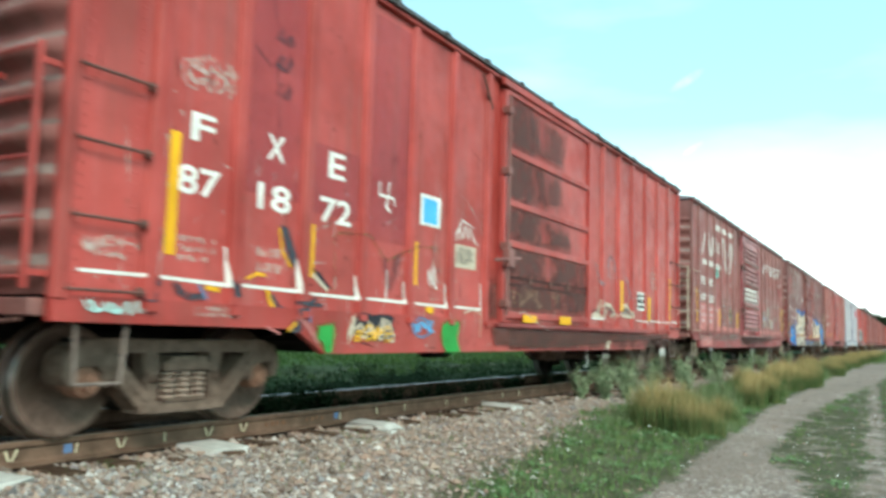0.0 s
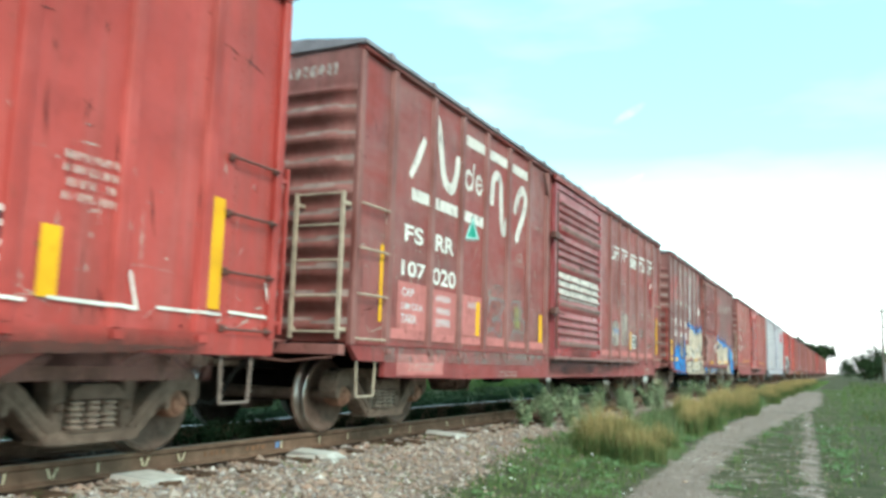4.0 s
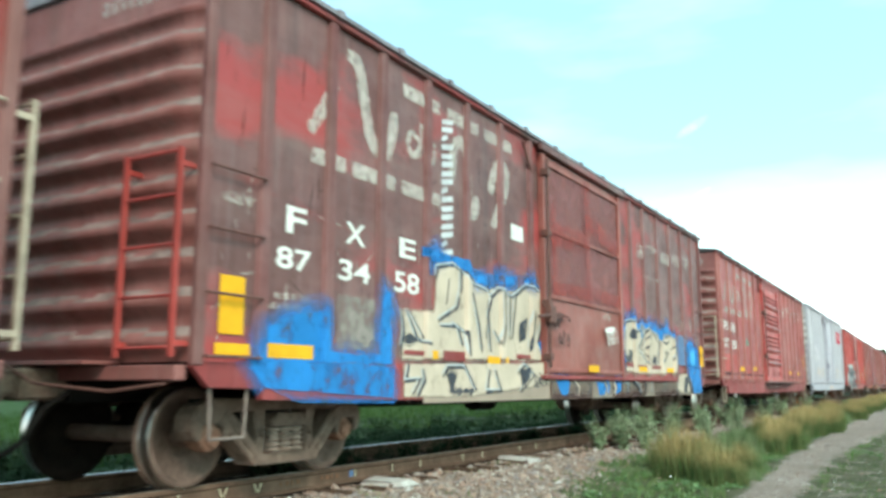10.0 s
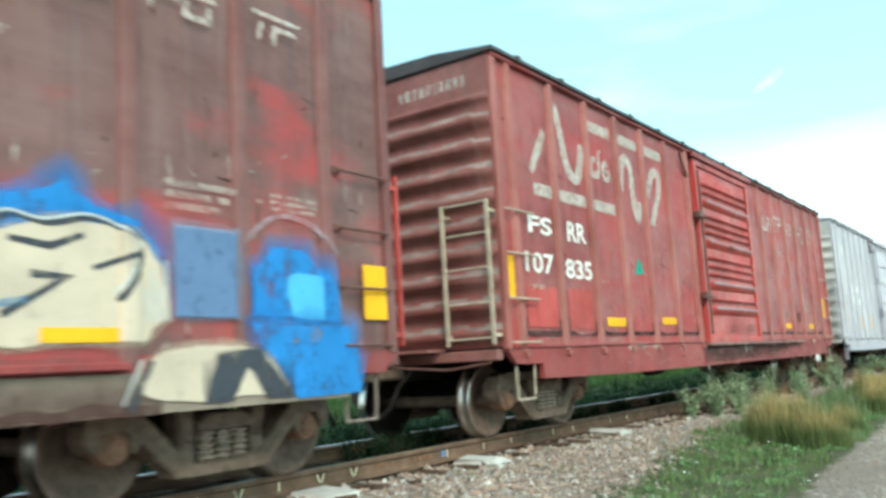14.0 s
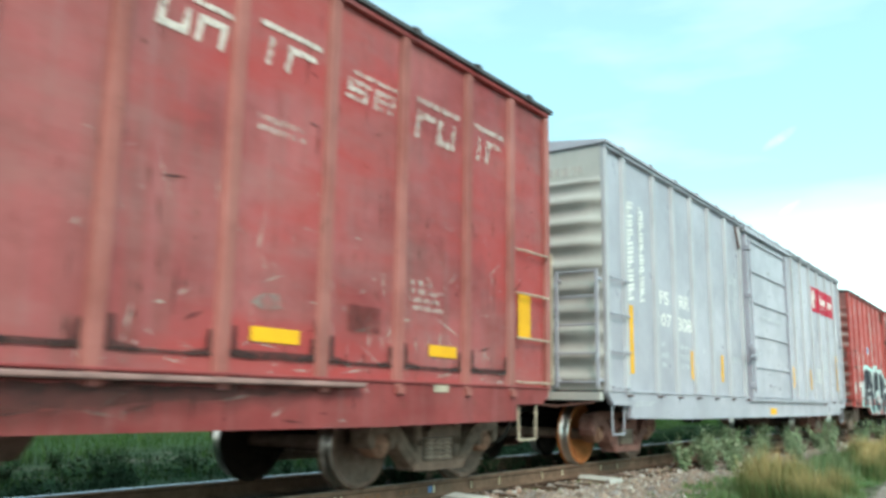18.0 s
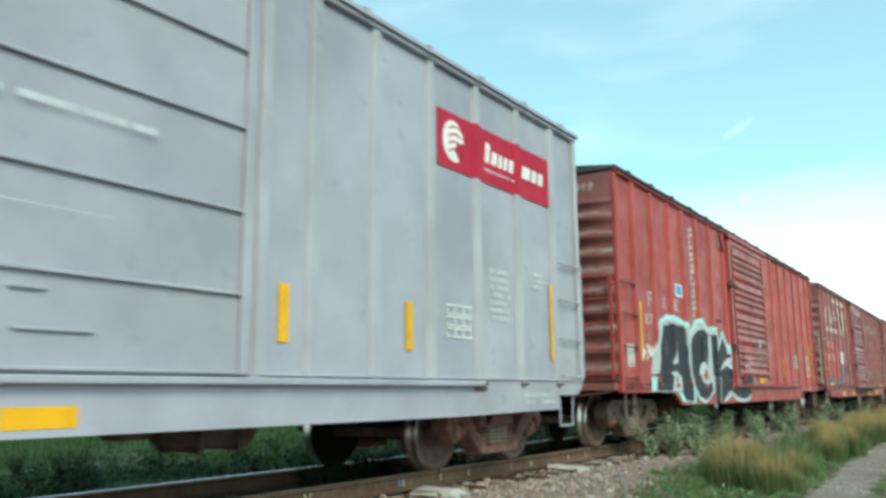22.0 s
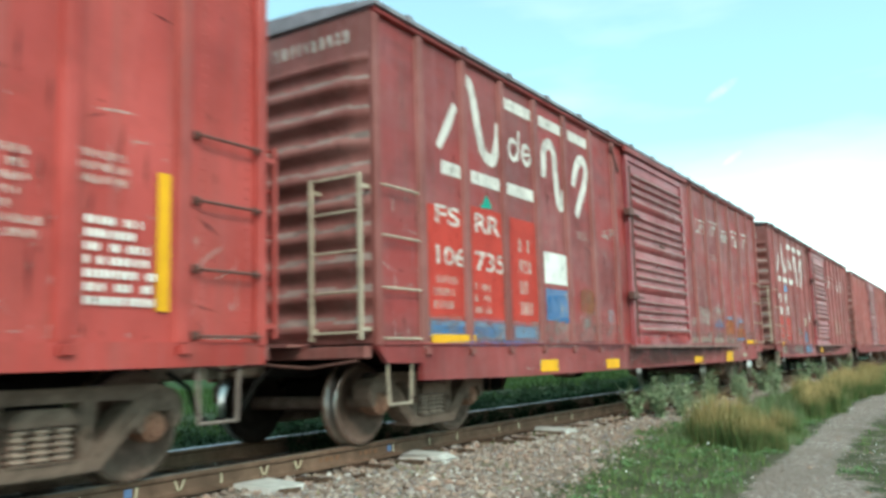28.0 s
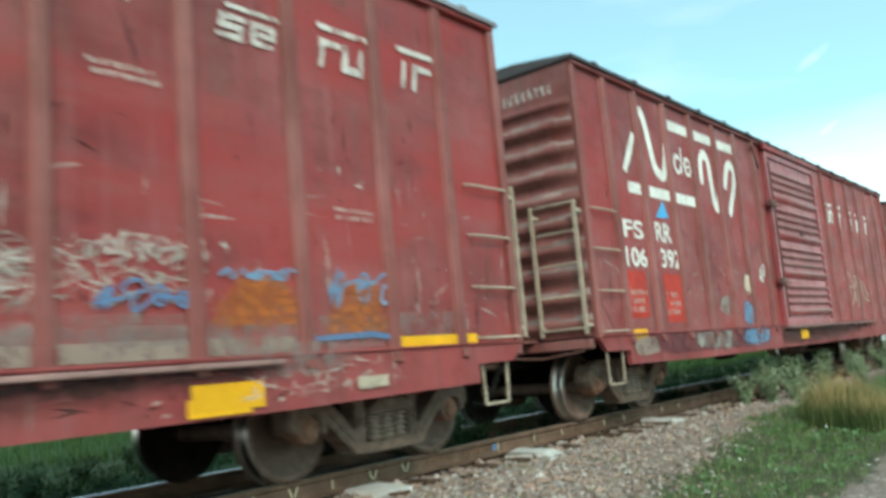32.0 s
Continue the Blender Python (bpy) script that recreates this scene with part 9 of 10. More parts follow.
for a, b in zip(posts, posts[1:]):
    if b - a < 1.3:
        stroke(MAROON_CAR, M_SMUT, 0.055, (a + 0.11, 1.34), (a + 0.115, 1.17), (a + 0.3, 1.145))
        stroke(MAROON_CAR, M_SMUT, 0.05, (b - 0.11, 1.30), (b - 0.115, 1.16), (b - 0.26, 1.145))

# pale grey car
word(GREY_CAR, "FS", M_WHITE, 1.98, 2.37, 2.37, 2.58)
word(GREY_CAR, "RR", M_WHITE, 2.82, 3.28, 2.38, 2.60)
word(GREY_CAR, "107", M_WHITE, 1.88, 2.47, 2.03, 2.23)
word(GREY_CAR, "308", M_WHITE, 2.73, 3.37, 2.01, 2.23)
word(GREY_CAR, "CAP", M_PRINT, 1.99, 2.14, 1.72, 1.78)
word(GREY_CAR, "LIM CGA", M_PRINT, 1.99, 2.32, 1.55, 1.63)
word(GREY_CAR, "TARA", M_PRINT, 2.00, 2.19, 1.40, 1.48)
word(GREY_CAR, "69 300", M_PRINT, 2.83, 3.23, 1.72, 1.79)
word(GREY_CAR, "70 900", M_PRINT, 2.83, 3.23, 1.56, 1.64)
word(GREY_CAR, "28 700", M_PRINT, 2.82, 3.21, 1.41, 1.48)
tape(GREY_CAR, 3.28, 3.40, 1.25, 1.72)
tape(GREY_CAR, 4.84, 4.97, 1.26, 1.73)
tape(GREY_CAR, 7.82, 8.31, 0.67, 0.80, x=SILL)
bars(GREY_CAR, M_PRINT, 3.90, 4.08, 1.72, 1.79, 2, 1)
bars(GREY_CAR, M_PRINT, 5.53, 6.00, 3.10, 3.27, 2, 2)
bars(GREY_CAR, M_PRINT, 5.63, 5.95, 2.46, 2.88, 6, 3)
bars(GREY_CAR, M_PRINT, 5.53, 6.02, 1.62, 1.75, 2, 4)
bars(GREY_CAR, M_PRINT, 7.37, 8.91, 2.60, 2.66, 1, 5, x=DOOR)
bars(GREY_CAR, M_PRINT, 7.61, 8.49, 1.98, 1.99, 1, 6, x=DOOR)
blot(GREY_CAR, M_BLEACH, 7.84, 8.18, 3.61, 3.65, 8, 0.5, x=DOOR)
slab_column(GREY_CAR, M_WHITE, 0.79, 1.0, 2.28, 3.75, 11)
slab_column(GREY_CAR, M_WHITE, 1.20, 1.38, 2.30, 3.73, 13)
tape(GREY_CAR, 0.79, 0.93, 1.26, 2.23)
bars(GREY_CAR, M_PRINT, 0.84, 1.70, 0.81, 0.89, 2, 11, x=SILL)
bars(GREY_CAR, M_PRINT, 5.76, 5.95, 2.46, 3.31, 2, 12, upright=True)
rect(GREY_CAR, M_CRIMSON, 12.28, 14.90, 3.25, 3.89, "sign_board")
on_ribs(GREY_CAR, 15.72, (6.45, 9.65), M_CRIMSON, 13.0, 14.5, 3.25, 3.89)
flat(GREY_CAR, "sign_mark", M_WHITE, [(12.60 + 0.21 * math.cos(a * math.tau / 28), 3.575 + 0.235 * math.sin(a * math.tau / 28)) for a in range(28)])
for k in range(4):
    stroke(GREY_CAR, M_CRIMSON, 0.022, *[(12.50 + 0.09 * u, 3.70 - 0.085 * k + 0.05 * math.sin(0.9 * u)) for u in range(4)], name="sign_mark", smooth=True)
flat(GREY_CAR, "sign_mark", M_CRIMSON, [(12.66, 3.56), (12.83, 3.60), (12.83, 3.42), (12.72, 3.36), (12.62, 3.48)])
for a, b, z0, z1 in ((13.26, 13.36, 3.50, 3.74), (13.40, 13.53, 3.50, 3.66), (13.57, 13.65, 3.50, 3.66), (13.69, 13.77, 3.50, 3.66), (13.81, 13.94, 3.50, 3.66), (14.16, 14.37, 3.50, 3.66), (14.41, 14.54, 3.50, 3.66), (14.58, 14.72, 3.50, 3.66)):
    flat(GREY_CAR, "sign_mark", M_WHITE, [(a, z0), (b, z0), (b + 0.03, z1), (a + 0.03, z1)])
bars(GREY_CAR, M_PRINT, 13.25, 14.00, 3.39, 3.43, 1, 15)
tape(GREY_CAR, 10.00, 10.12, 1.27, 1.74)
tape(GREY_CAR, 11.71, 11.83, 1.27, 1.74)
tape(GREY_CAR, 14.83, 14.97, 1.26, 2.23)
for r in range(3):
    for c in range(3):
        y, z = 12.44 + 0.165 * c, 1.44 + 0.12 * r
        stroke(GREY_CAR, M_WHITE, 0.018, (y, z), (y + 0.13, z), (y + 0.13, z + 0.09), (y, z + 0.09), (y, z), name="stencil_bar")
bars(GREY_CAR, M_PRINT, 13.33, 13.85, 1.65, 2.28, 7, 17)
bars(GREY_CAR, M_PRINT, 14.40, 14.75, 2.12, 2.35, 3, 18)
bars(GREY_CAR, M_PRINT, 14.02, 14.87, 0.71, 0.87, 2, 19, x=SILL)
rect(GREY_CAR, M_TRUCKRED, 12.90, 13.17, 0.88, 0.95, x=SILL)

# red car with black sprayed letters
word(TAG_CAR, "F", M_HALFWORN, 1.36, 1.56, 2.25, 2.51)
word(TAG_CAR, "X", M_HALFWORN, 2.05, 2.26, 2.27, 2.50)
word(TAG_CAR, "E", M_HALFWORN, 2.72, 2.95, 2.28, 2.50)
word(TAG_CAR, "87", M_HALFWORN, 1.17, 1.56, 1.95, 2.13)
tape(TAG_CAR, 0.95, 1.05, 1.35, 2.30)
rect(TAG_CAR, M_RUBBED, 0.32, 0.64, 1.24, 1.59, "notice")
rect(TAG_CAR, M_WHITE, 2.80, 3.21, 2.56, 2.79)
rect(TAG_CAR, M_SKYBLUE, 2.85, 3.16, 2.59, 2.76)
slab_column(TAG_CAR, M_HALFWORN, 3.76, 4.02, 2.10, 4.0, 8)
scrawl(TAG_CAR, M_WHITE, 0.99, 1.69, 1.35, 1.63, 3, 0.05, 16)
stroke(TAG_CAR, M_FAINT, 0.04, (1.31, 1.89), (1.29, 1.67))
stroke(TAG_CAR, M_FAINT, 0.04, (1.22, 1.76), (1.29, 1.65), (1.46, 1.78))
blot(TAG_CAR, M_BLEACH, 5.60, 6.02, 3.84, 4.18, 4, 0.4)
flat(TAG_CAR, "sprayed_shape", M_CYAN, [(1.25, 1.10), (3.61, 1.13), (3.55, 0.66), (2.81, 0.69), (2.52, 0.85), (1.25, 0.87)], SILL)
flat(TAG_CAR, "sprayed_shape", M_INK, [(1.57, 1.13), (2.41, 1.14), (2.28, 0.87), (1.47, 0.88)], SILL)
flat(TAG_CAR, "sprayed_shape", M_INK, [(2.79, 1.14), (3.43, 1.15), (3.42, 0.69), (2.97, 0.71), (2.80, 0.83)], SILL)
flat(TAG_CAR, "sprayed_shape", M_MILK, [(2.39, 1.14), (2.77, 1.14), (2.80, 0.86), (2.28, 0.87)], SILL)
flat(TAG_CAR, "sprayed_shape", M_MILK, [(1.30, 1.15), (1.86, 2.07), (2.06, 2.10), (2.23, 2.16), (2.52, 2.16), (2.89, 2.17), (3.25, 2.11), (3.44, 2.10), (3.48, 1.92), (3.51, 1.78), (3.51, 1.13)])
flat(TAG_CAR, "sprayed_shape", M_INK, [(1.59, 1.13), (2.06, 1.97), (2.24, 2.00), (2.45, 2.04), (2.67, 2.02), (3.02, 2.02), (3.25, 1.99), (3.28, 1.13)])
stroke(TAG_CAR, M_CYAN, 0.085, (1.88, 2.03), (2.06, 2.08), (2.23, 2.14), (2.52, 2.14), (2.89, 2.13), (3.25, 2.07), (3.42, 2.07))
stroke(TAG_CAR, M_CYAN, 0.04, (3.38, 2.01), (3.39, 1.61), (3.37, 1.15))
stroke(TAG_CAR, M_CYAN, 0.03, (3.48, 1.78), (3.47, 1.15))
flat(TAG_CAR, "sprayed_shape", M_MILK, [(2.45, 1.34), (2.52, 1.47), (2.67, 1.69), (2.73, 1.70), (2.73, 1.37), (2.51, 1.34)])
flat(TAG_CAR, "sprayed_shape", M_CYAN, [(2.58, 1.39), (2.68, 1.40), (2.67, 1.56)])
flat(TAG_CAR, "sprayed_shape", M_MILK, [(2.40, 1.19), (2.71, 1.17), (2.74, 1.12), (2.36, 1.12)])
flat(TAG_CAR, "sprayed_shape", M_MILK, [(3.43, 1.13), (3.45, 1.90), (3.66, 2.06), (3.88, 2.16), (4.17, 2.23), (4.33, 2.24), (4.62, 2.10), (5.06, 2.13), (5.30, 2.09), (5.40, 1.92), (5.42, 1.81), (5.70, 2.10), (6.19, 1.71), (6.21, 1.55), (6.04, 1.54), (6.33, 1.32), (6.25, 1.16)])
flat(TAG_CAR, "sprayed_shape", M_INK, [(3.52, 1.13), (3.48, 1.49), (3.50, 1.71), (3.71, 1.88), (3.99, 1.99), (4.36, 2.05), (4.69, 1.95), (5.14, 1.97), (5.24, 1.65), (5.29, 1.60), (5.68, 1.95), (6.01, 1.65), (6.21, 1.53), (6.25, 1.16)])
flat(TAG_CAR, "sprayed_shape", M_MILK, [(4.69, 1.93), (4.84, 1.95), (4.86, 1.15), (4.64, 1.14), (4.54, 1.27), (4.61, 1.56)])
flat(TAG_CAR, "sprayed_shape", M_MILK, [(3.97, 1.14), (3.99, 1.26), (4.08, 1.36), (4.23, 1.42), (4.38, 1.41), (4.53, 1.32), (4.69, 1.14)])
flat(TAG_CAR, "sprayed_shape", M_OXIDE, [(4.13, 1.14), (4.17, 1.26), (4.26, 1.31), (4.41, 1.28), (4.53, 1.21), (4.49, 1.14)])
flat(TAG_CAR, "sprayed_shape", M_MILK, [(5.42, 1.27), (5.68, 1.45), (6.18, 1.58), (6.20, 1.49), (6.05, 1.43), (6.33, 1.32), (6.26, 1.28), (5.98, 1.37), (5.74, 1.37)])
stroke(TAG_CAR, M_CYAN, 0.075, (3.48, 1.89), (3.66, 2.03), (3.88, 2.14), (4.17, 2.21), (4.33, 2.22), (4.62, 2.07), (5.05, 2.10), (5.29, 2.07), (5.38, 1.89))
stroke(TAG_CAR, M_CYAN, 0.075, (5.44, 1.81), (5.70, 2.06), (6.14, 1.72))
stroke(TAG_CAR, M_CYAN, 0.03, (4.80, 1.91), (4.80, 1.19))
stroke(TAG_CAR, M_CYAN, 0.03, (4.02, 1.18), (4.06, 1.30), (4.17, 1.37))
flat(TAG_CAR, "sprayed_shape", M_MILK, [(3.41, 1.12), (4.83, 1.13), (4.81, 0.86), (4.19, 0.64), (3.74, 0.72), (3.46, 0.93)], SILL)
flat(TAG_CAR, "sprayed_shape", M_INK, [(3.49, 1.15), (6.21, 1.18), (6.10, 0.89), (5.78, 0.85), (5.36, 0.65), (4.92, 0.62), (4.88, 0.86), (4.76, 0.91), (4.19, 0.70), (3.77, 0.78), (3.53, 0.97)], SILL)
flat(TAG_CAR, "sprayed_shape", M_MILK, [(3.94, 1.15), (4.65, 1.16), (4.83, 1.16), (4.80, 0.82), (4.72, 0.84), (4.60, 1.06), (4.44, 1.01), (4.22, 0.99), (4.04, 1.04)], SILL)
flat(TAG_CAR, "sprayed_shape", M_OXIDE, [(4.10, 1.15), (4.46, 1.16), (4.35, 1.09), (4.18, 1.08)], SILL)
stroke(TAG_CAR, M_CYAN, 0.04, (3.41, 1.11), (3.48, 0.93), (3.74, 0.72), (4.19, 0.65), x=SILL)
stroke(TAG_CAR, M_MILK, 0.06, (5.25, 1.14), (5.19, 0.66), x=SILL)
stroke(TAG_CAR, M_DARKOXIDE, 0.012, (3.43, 1.11), (6.16, 1.07), x=SILL)
flat(TAG_CAR, "sprayed_shape", M_INK, [(5.9, 0.86), (6.3, 0.92), (7.3, 0.94), (7.7, 0.86), (7.45, 0.70), (6.9, 0.66), (6.3, 0.72)], SILL)
stroke(TAG_CAR, M_MILK, 0.07, (5.42, 0.66), (5.7, 0.76), (5.98, 0.83), (6.36, 0.73), (6.88, 0.66), (7.3, 0.68), (7.62, 0.76), x=SILL, smooth=True)
stroke(TAG_CAR, M_CYAN, 0.025, (5.6, 0.68), (5.98, 0.77), (6.4, 0.67), (6.9, 0.64), x=SILL, smooth=True)
tape(TAG_CAR, 8.27, 8.79, 1.03, 1.15, x=DOOR)
flat(TAG_CAR, "sprayed_shape", M_INK, [(6.72, 1.16), (7.2, 1.26), (7.62, 1.18), (7.68, 1.03), (6.72, 1.02)], DOOR)
blot(TAG_CAR, M_REDFADE, 6.78, 7.14, 1.03, 1.36, 7, 0.3, x=DOOR)
stroke(TAG_CAR, M_MILK, 0.05, (7.62, 1.32), (7.8, 1.2), (7.86, 1.03), x=DOOR, smooth=True)
stroke(TAG_CAR, M_CYAN, 0.03, (7.0, 1.38), (7.3, 1.4), (7.6, 1.32), x=DOOR, smooth=True)
scratches(TAG_CAR, M_BLEACH, 7.8, 9.45, 1.4, 2.02, 130, 45, DOOR, 0.6)
blot(TAG_CAR, M_CYAN, 8.42, 8.68, 1.86, 2.04, 8, 0.3, x=DOOR)
blot(TAG_CAR, M_CYAN, 7.42, 7.58, 1.48, 1.58, 18, 0.4, x=DOOR)
for a, b, c, d in ((8.0, 8.5, 1.5, 1.98), (8.6, 9.1, 1.45, 1.9), (9.0, 9.5, 1.5, 1.85)):
    blot(TAG_CAR, M_HAZE, a, b, c, d, 19, 0.4, x=DOOR)
blot(TAG_CAR, M_REDFADE, 6.75, 7.1, 1.3, 1.7, 20, 0.4, x=DOOR)
bars(TAG_CAR, M_FAINT, 5.36, 5.67, 3.01, 3.11, 2, 9)
part("vent_slot", box(bmesh.new(), HALF, HALF + 0.03, 5.3, 5.62, 2.27, 2.30, 0.004), M_DARK, TAG_CAR, "dark slot under a pressed lip")
tape(TAG_CAR, 11.37, 11.59, 1.23, 1.70)
scrawl(TAG_CAR, M_FAINT, 9.72, 9.95, 1.66, 2.00, 10, 0.04, 5)
window_mark(TAG_CAR, 12.78, 13.22, 1.49, 1.80)
tape(TAG_CAR, 13.24, 13.34, 1.36, 1.83)
bars(TAG_CAR, M_FAINT, 13.45, 14.16, 1.62, 2.21, 7, 11)
bars(TAG_CAR, M_WHITE, 14.43, 14.98, 1.24, 1.85, 7, 12)
tape(TAG_CAR, 14.98, 15.09, 1.23, 2.20)
bars(TAG_CAR, M_FAINT, 14.35, 14.81, 2.03, 2.28, 3, 13)
blot(TAG_CAR, M_BLEACH, 11.95, 13.13, 1.06, 1.13, 14, 0.3, x=SILL)

# maroon car with red panels
wave_sign(PANEL_CAR, M_OLDWHITE, -0.08, 0.05)
rect(PANEL_CAR, M_RED, 0.92, 1.76, 1.27, 2.48)
rect(PANEL_CAR, M_RED, 1.81, 2.60, 1.25, 2.58)
rect(PANEL_CAR, M_RED, 2.75, 3.47, 1.24, 2.57)
word(PANEL_CAR, "FS", M_RUBBED, 1.07, 1.57, 2.29, 2.50)
word(PANEL_CAR, "RR", M_RUBBED, 1.90, 2.49, 2.29, 2.51)
word(PANEL_CAR, "106", M_RUBBED, 1.08, 1.66, 1.85, 2.06)
word(PANEL_CAR, "735", M_RUBBED, 1.89, 2.58, 1.84, 2.07)
bars(PANEL_CAR, M_FAINT, 1.01, 1.48, 1.36, 1.76, 3, 2)
bars(PANEL_CAR, M_FAINT, 1.86, 2.30, 1.33, 1.72, 3, 3)
bars(PANEL_CAR, M_FAINT, 2.96, 3.33, 1.32, 2.37, 4, 4)
flat(PANEL_CAR, "sprayed_shape", M_TEAL, [(2.19, 2.77), (2.03, 2.58), (2.34, 2.61)])
for a, b, c in ((0.93, 1.74, 1.25), (1.84, 2.64, 1.25), (2.78, 3.50, 1.22)):
    flat(PANEL_CAR, "sprayed_shape", M_DUSTBLUE, [(a, 1.09), (b, 1.08), (b, c), (a, c)])
flat(PANEL_CAR, "sprayed_shape", M_BLUEMIST, [(0.93, 1.10), (2.64, 1.09), (2.64, 1.2), (0.93, 1.21)])
tape(PANEL_CAR, 0.90, 1.78, 1.00, 1.11, x=SILL)
tape(PANEL_CAR, 3.38, 3.89, 0.66, 0.81, x=SILL)
tape(PANEL_CAR, 5.58, 6.10, 0.65, 0.79, x=SILL)
rect(PANEL_CAR, M_WHITE, 3.67, 4.52, 1.81, 2.23)
rect(PANEL_CAR, M_FADEBLUE, 3.69, 4.47, 1.32, 1.74)
blot(PANEL_CAR, M_BLUEMIST, 3.69, 4.50, 1.26, 1.70, 5, 0.3)
scrawl(PANEL_CAR, M_FADEBLUE, 3.73, 4.50, 1.32, 1.68, 52, 0.05, 14)
for k in range(3):
    scrawl(PANEL_CAR, M_FAINT, 3.95 + 0.16 * k, 4.58, 1.15 + 0.2 * k, 1.38 + 0.2 * k, 152 + k, 0.022, 16)
for k in range(2):
    scrawl(PANEL_CAR, M_FAINT, 3.3 + 0.5 * k, 4.0 + 0.6 * k, 0.94, 1.08, 162 + k, 0.02, 14, x=SILL)
for a, b, c in ((2.0, 3.5, 1.02), (3.1, 5.3, 0.98), (4.6, 6.6, 0.93)):
    blot(PANEL_CAR, M_WEAR, a, b, c - 0.04, 1.07, 170, 0.5, x=SILL)
blot(PANEL_CAR, M_BLUEMIST, 0.92, 3.6, 0.98, 1.05, 171, 0.4, x=SILL)
blot(PANEL_CAR, M_HAZE, 4.78, 5.14, 1.24, 1.38, 172, 0.3)
blot(PANEL_CAR, M_BLEACH, 4.84, 5.10, 1.24, 1.38, 182, 0.3)
blot(PANEL_CAR, M_SMEAR, 5.78, 6.15, 1.30, 1.56, 173, 0.4)
for z in (2.88, 3.02):
    for y in (9.64, 9.70):
        rect(PANEL_CAR, M_FAINT, y, y + 0.028, z, z + 0.09, x=DOOR)
blot(PANEL_CAR, M_REDFADE, 6.82, 6.95, 1.0, 1.45, 174, 0.15, x=DOOR)
blot(PANEL_CAR, M_REDFADE, 6.9, 7.6, 1.0, 1.12, 175, 0.15, x=DOOR)
scrawl(PANEL_CAR, M_FAINT, 5.72, 6.24, 2.63, 2.82, 7, 0.05, 6)
bars(PANEL_CAR, M_FAINT, 4.79, 5.20, 2.50, 2.64, 2, 8)
blot(PANEL_CAR, M_HAZE, 4.77, 5.41, 1.10, 1.85, 9, 0.4)
blot(PANEL_CAR, M_RUSTMIST, 4.75, 5.4, 1.40, 1.85, 77, 0.4)
motto(PANEL_CAR, M_RUBBED, [(10.93, 11.70, 3.33, 3.61), (11.93, 12.58, 3.40, 3.69), (12.97, 13.65, 3.34, 3.60), (13.92, 14.63, 3.34, 3.69), (14.87, 15.47, 3.37, 3.73)])
bars(PANEL_CAR, M_FAINT, 11.95, 12.48, 2.82, 2.95, 2, 10)
for k in range(7):
    scrawl(PANEL_CAR, M_FAINT if k % 3 else M_BLEACH, 10.1 + 0.12 * k, (12.75, 11.7, 12.6)[k % 3], 1.33 + 0.05 * k, 1.52 + 0.05 * k, 11 + k, 0.025, 24)
tape(PANEL_CAR, 10.12, 10.68, 0.65, 0.77, x=SILL)
tape(PANEL_CAR, 12.54, 13.04, 0.64, 0.76, x=SILL)
foot_strips(PANEL_CAR, 16.4, (6.8, 9.9), M_HAZE, 1.04, 1.3, 0.06)
blot(PANEL_CAR, M_REDFADE, 8.48, 9.72, 1.03, 1.21, 71, 0.2, x=DOOR)
blot(PANEL_CAR, M_REDFADE, 7.87, 8.30, 1.06, 1.16, 72, 0.3, x=DOOR)
tape(PANEL_CAR, 14.58, 15.69, 0.91, 1.11)
tape(PANEL_CAR, 12.57, 13.15, 0.67, 0.85, x=SILL)
for k in range(5):
    blot(PANEL_CAR, M_ORANGE, 12.70 + 0.05 * k, 13.66 - 0.04 * k, 1.22 + 0.07 * k, 1.32 + 0.07 * k, 14 + k, 0.5)
    blot(PANEL_CAR, M_ORANGE, 13.72 + 0.06 * k, 14.58 - 0.03 * k, 1.14 + 0.08 * k, 1.24 + 0.08 * k, 34 + k, 0.5)
for a, b in ((10.1, 10.6), (10.73, 11.58), (11.74, 12.58), (12.74, 13.5)):
    rect(PANEL_CAR, M_DUSTPALE, a, b, 1.03, 1.15)
    rect(PANEL_CAR, M_HAZE, a, b, 1.15, 1.24)
stroke(PANEL_CAR, M_FADEBLUE, 0.05, (13.7, 1.12), (14.3, 1.14), (14.6, 1.1))
scratches(PANEL_CAR, M_FAINT, 12.9, 14.6, 0.7, 1.0, 120, 311, SILL, 0.3)
flat(PANEL_CAR, "sprayed_shape", M_WEAR, [(9.8, 0.98), (13.9, 0.98), (13.6, 0.92), (11.2, 0.9), (9.8, 0.93)], SILL)
scrawl(PANEL_CAR, M_DUSTBLUE, 12.85, 13.54, 1.55, 1.65, 16, 0.06, 9)
scrawl(PANEL_CAR, M_DUSTBLUE, 13.84, 14.57, 1.28, 1.71, 17, 0.05, 10)
scrawl(PANEL_CAR, M_FADEBLUE, 11.96, 12.63, 1.30, 1.55, 18, 0.04, 12)
scrawl(PANEL_CAR, M_FAINT, 11.97, 12.74, 1.61, 1.86, 19, 0.035, 18)
bars(PANEL_CAR, M_FAINT, 13.97, 14.44, 2.05, 2.17, 2, 20)
blot(PANEL_CAR, M_HAZE, 11.95, 12.71, 1.11, 1.26, 21, 0.2)
blot(PANEL_CAR, M_HAZE, 11.26, 11.83, 1.14, 1.27, 22, 0.2)
blot(PANEL_CAR, M_HAZE, 12.78, 14.12, 0.84, 1.13, 23, 0.3, x=SILL)
rect(PANEL_CAR, M_TAN, 14.06, 14.40, 0.72, 0.81, x=SILL)

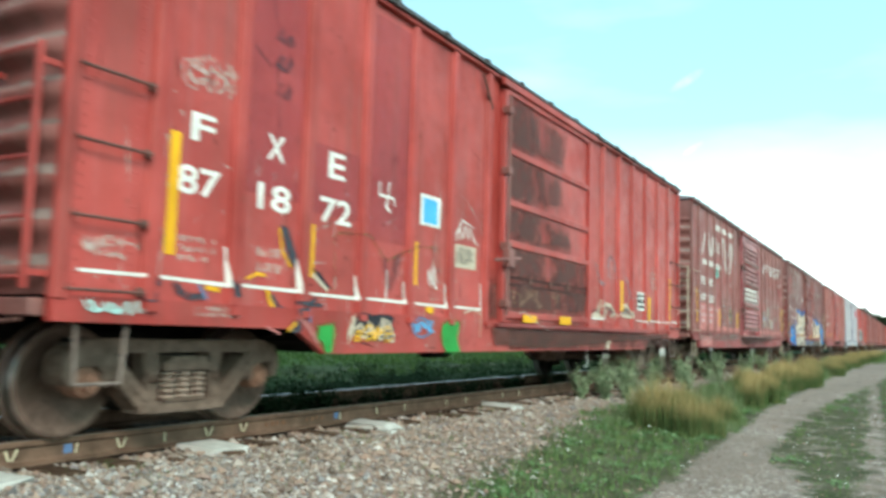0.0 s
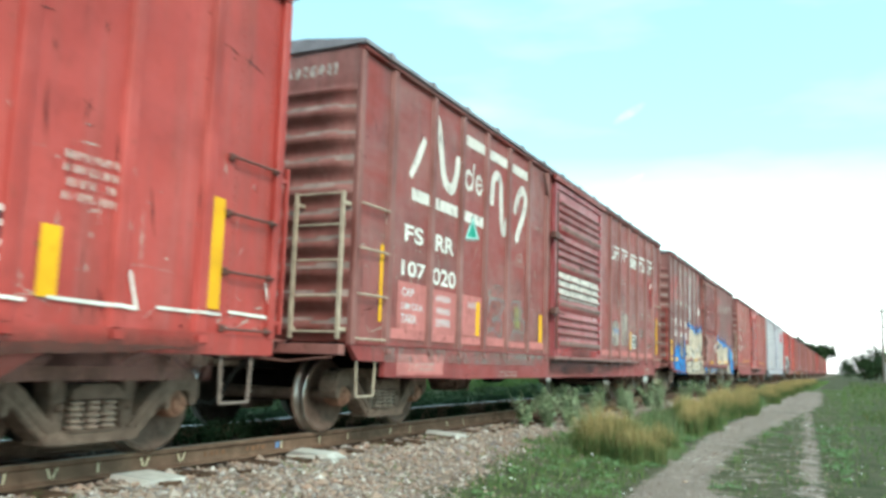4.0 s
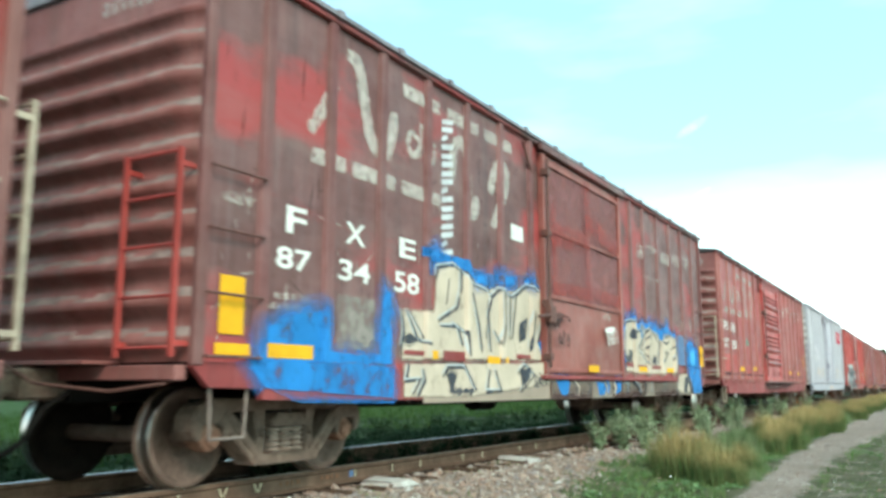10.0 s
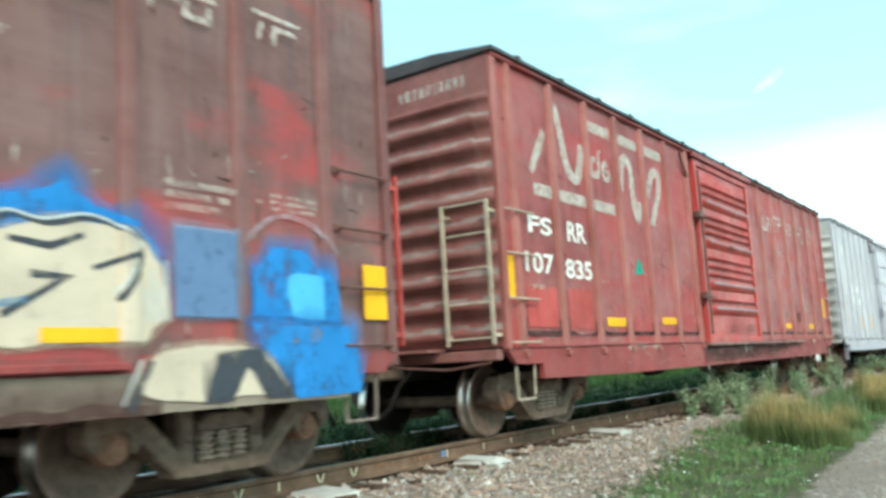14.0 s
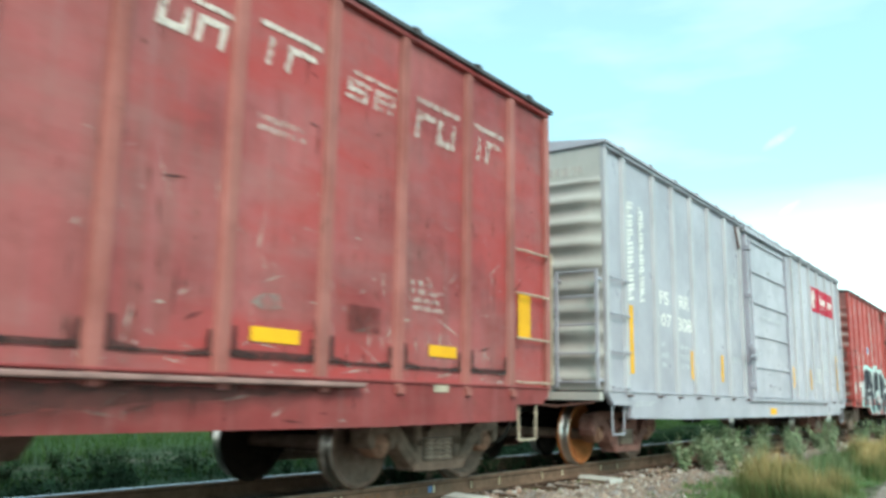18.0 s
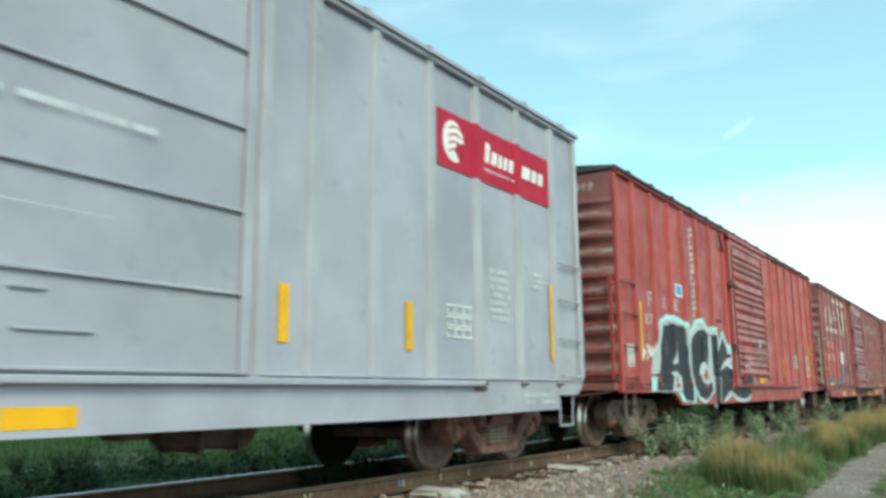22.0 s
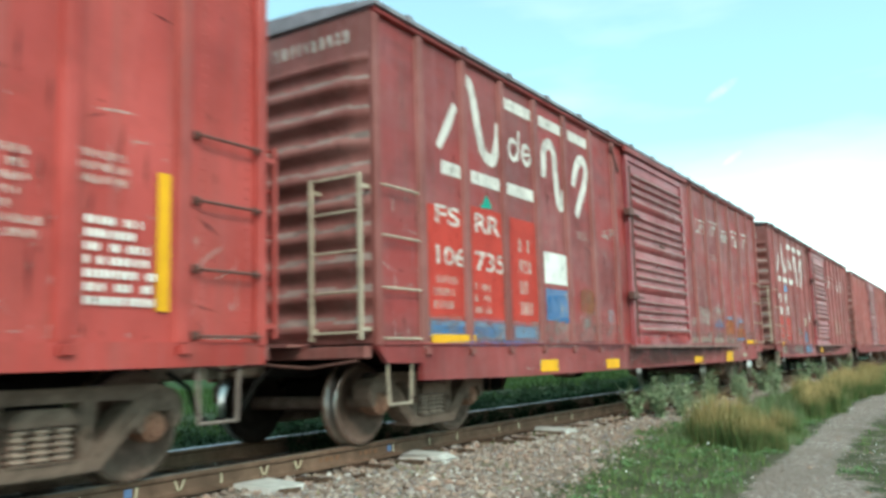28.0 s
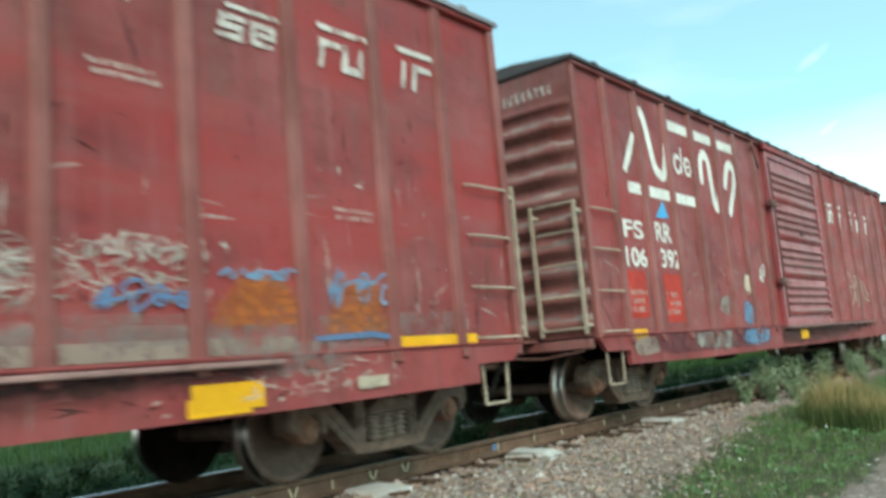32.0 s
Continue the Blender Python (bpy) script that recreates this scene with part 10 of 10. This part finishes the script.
# maroon car with pale stencils
wave_sign(PALE_CAR, M_WHITE, -0.05, 0.05)
rect(PALE_CAR, M_RED, 0.91, 1.45, 1.21, 1.82)
rect(PALE_CAR, M_RED, 1.99, 2.58, 1.14, 1.80)
word(PALE_CAR, "FS", M_WHITE, 0.97, 1.53, 2.24, 2.48)
word(PALE_CAR, "RR", M_WHITE, 1.91, 2.41, 2.24, 2.51)
word(PALE_CAR, "106", M_WHITE, 0.96, 1.55, 1.87, 2.12)
word(PALE_CAR, "392", M_WHITE, 1.99, 2.61, 1.88, 2.14)
bars(PALE_CAR, M_FAINT, 0.91, 1.43, 1.27, 1.59, 3, 2)
bars(PALE_CAR, M_FAINT, 2.00, 2.49, 1.22, 1.57, 3, 3)
flat(PALE_CAR, "sprayed_shape", M_SKYBLUE, [(2.25, 2.84), (1.96, 2.57), (2.41, 2.59)])
tape(PALE_CAR, 0.76, 1.24, 0.91, 1.07, x=SILL)
tape(PALE_CAR, 7.62, 8.07, 0.74, 0.90, x=SILL)
blot(PALE_CAR, M_DUSTBLUE, 4.82, 5.34, 1.03, 1.46, 4, 0.4)
flat(PALE_CAR, "sprayed_shape", M_WEAR, [(0.8, 1.0), (5.2, 0.98), (5.0, 0.72), (0.85, 0.72)], SILL)
blot(PALE_CAR, M_BLEACH, 2.69, 4.37, 0.70, 1.02, 5, 0.4, x=SILL)
blot(PALE_CAR, M_DUSTPALE, 0.8, 1.6, 0.72, 0.98, 55, 0.3, x=SILL)
blot(PALE_CAR, M_DUSTBLUE, 4.5, 6.0, 0.72, 1.0, 56, 0.4, x=SILL)
blot(PALE_CAR, M_CREAM, 5.00, 5.45, 1.51, 1.93, 6, 0.5)
scrawl(PALE_CAR, M_WHITE, 5.83, 6.15, 1.77, 2.10, 7, 0.05, 5)
blot(PALE_CAR, M_BLEACH, 3.84, 4.55, 1.19, 1.55, 8, 0.4)
motto(PALE_CAR, M_WHITE, [(10.82, 11.24, 3.21, 3.62), (11.66, 11.99, 3.18, 3.64), (12.58, 12.90, 3.16, 3.59), (13.38, 13.67, 3.16, 3.59), (14.23, 14.62, 3.18, 3.59)])
scrawl(PALE_CAR, M_CREAM, 11.45, 13.50, 1.30, 2.26, 9, 0.06, 10)



# ---- what moves ----
def motions():
    steps = [k * 0.15 for k in range(214)]
    for car, sets, start, length in TRAIN:
        walk(car, [(t, pose(0, start - s, 0)) for t, s in ROLLED])
        for axle, y in zip(sets, axle_places(length)):
            walk(axle, [(t, pose(0, y, 0.42, math.degrees(rolled(t) / 0.42))) for t in steps if t < 31.99] + [(32.0, pose(0, y, 0.42, math.degrees(rolled(32.0) / 0.42)))])


motions()
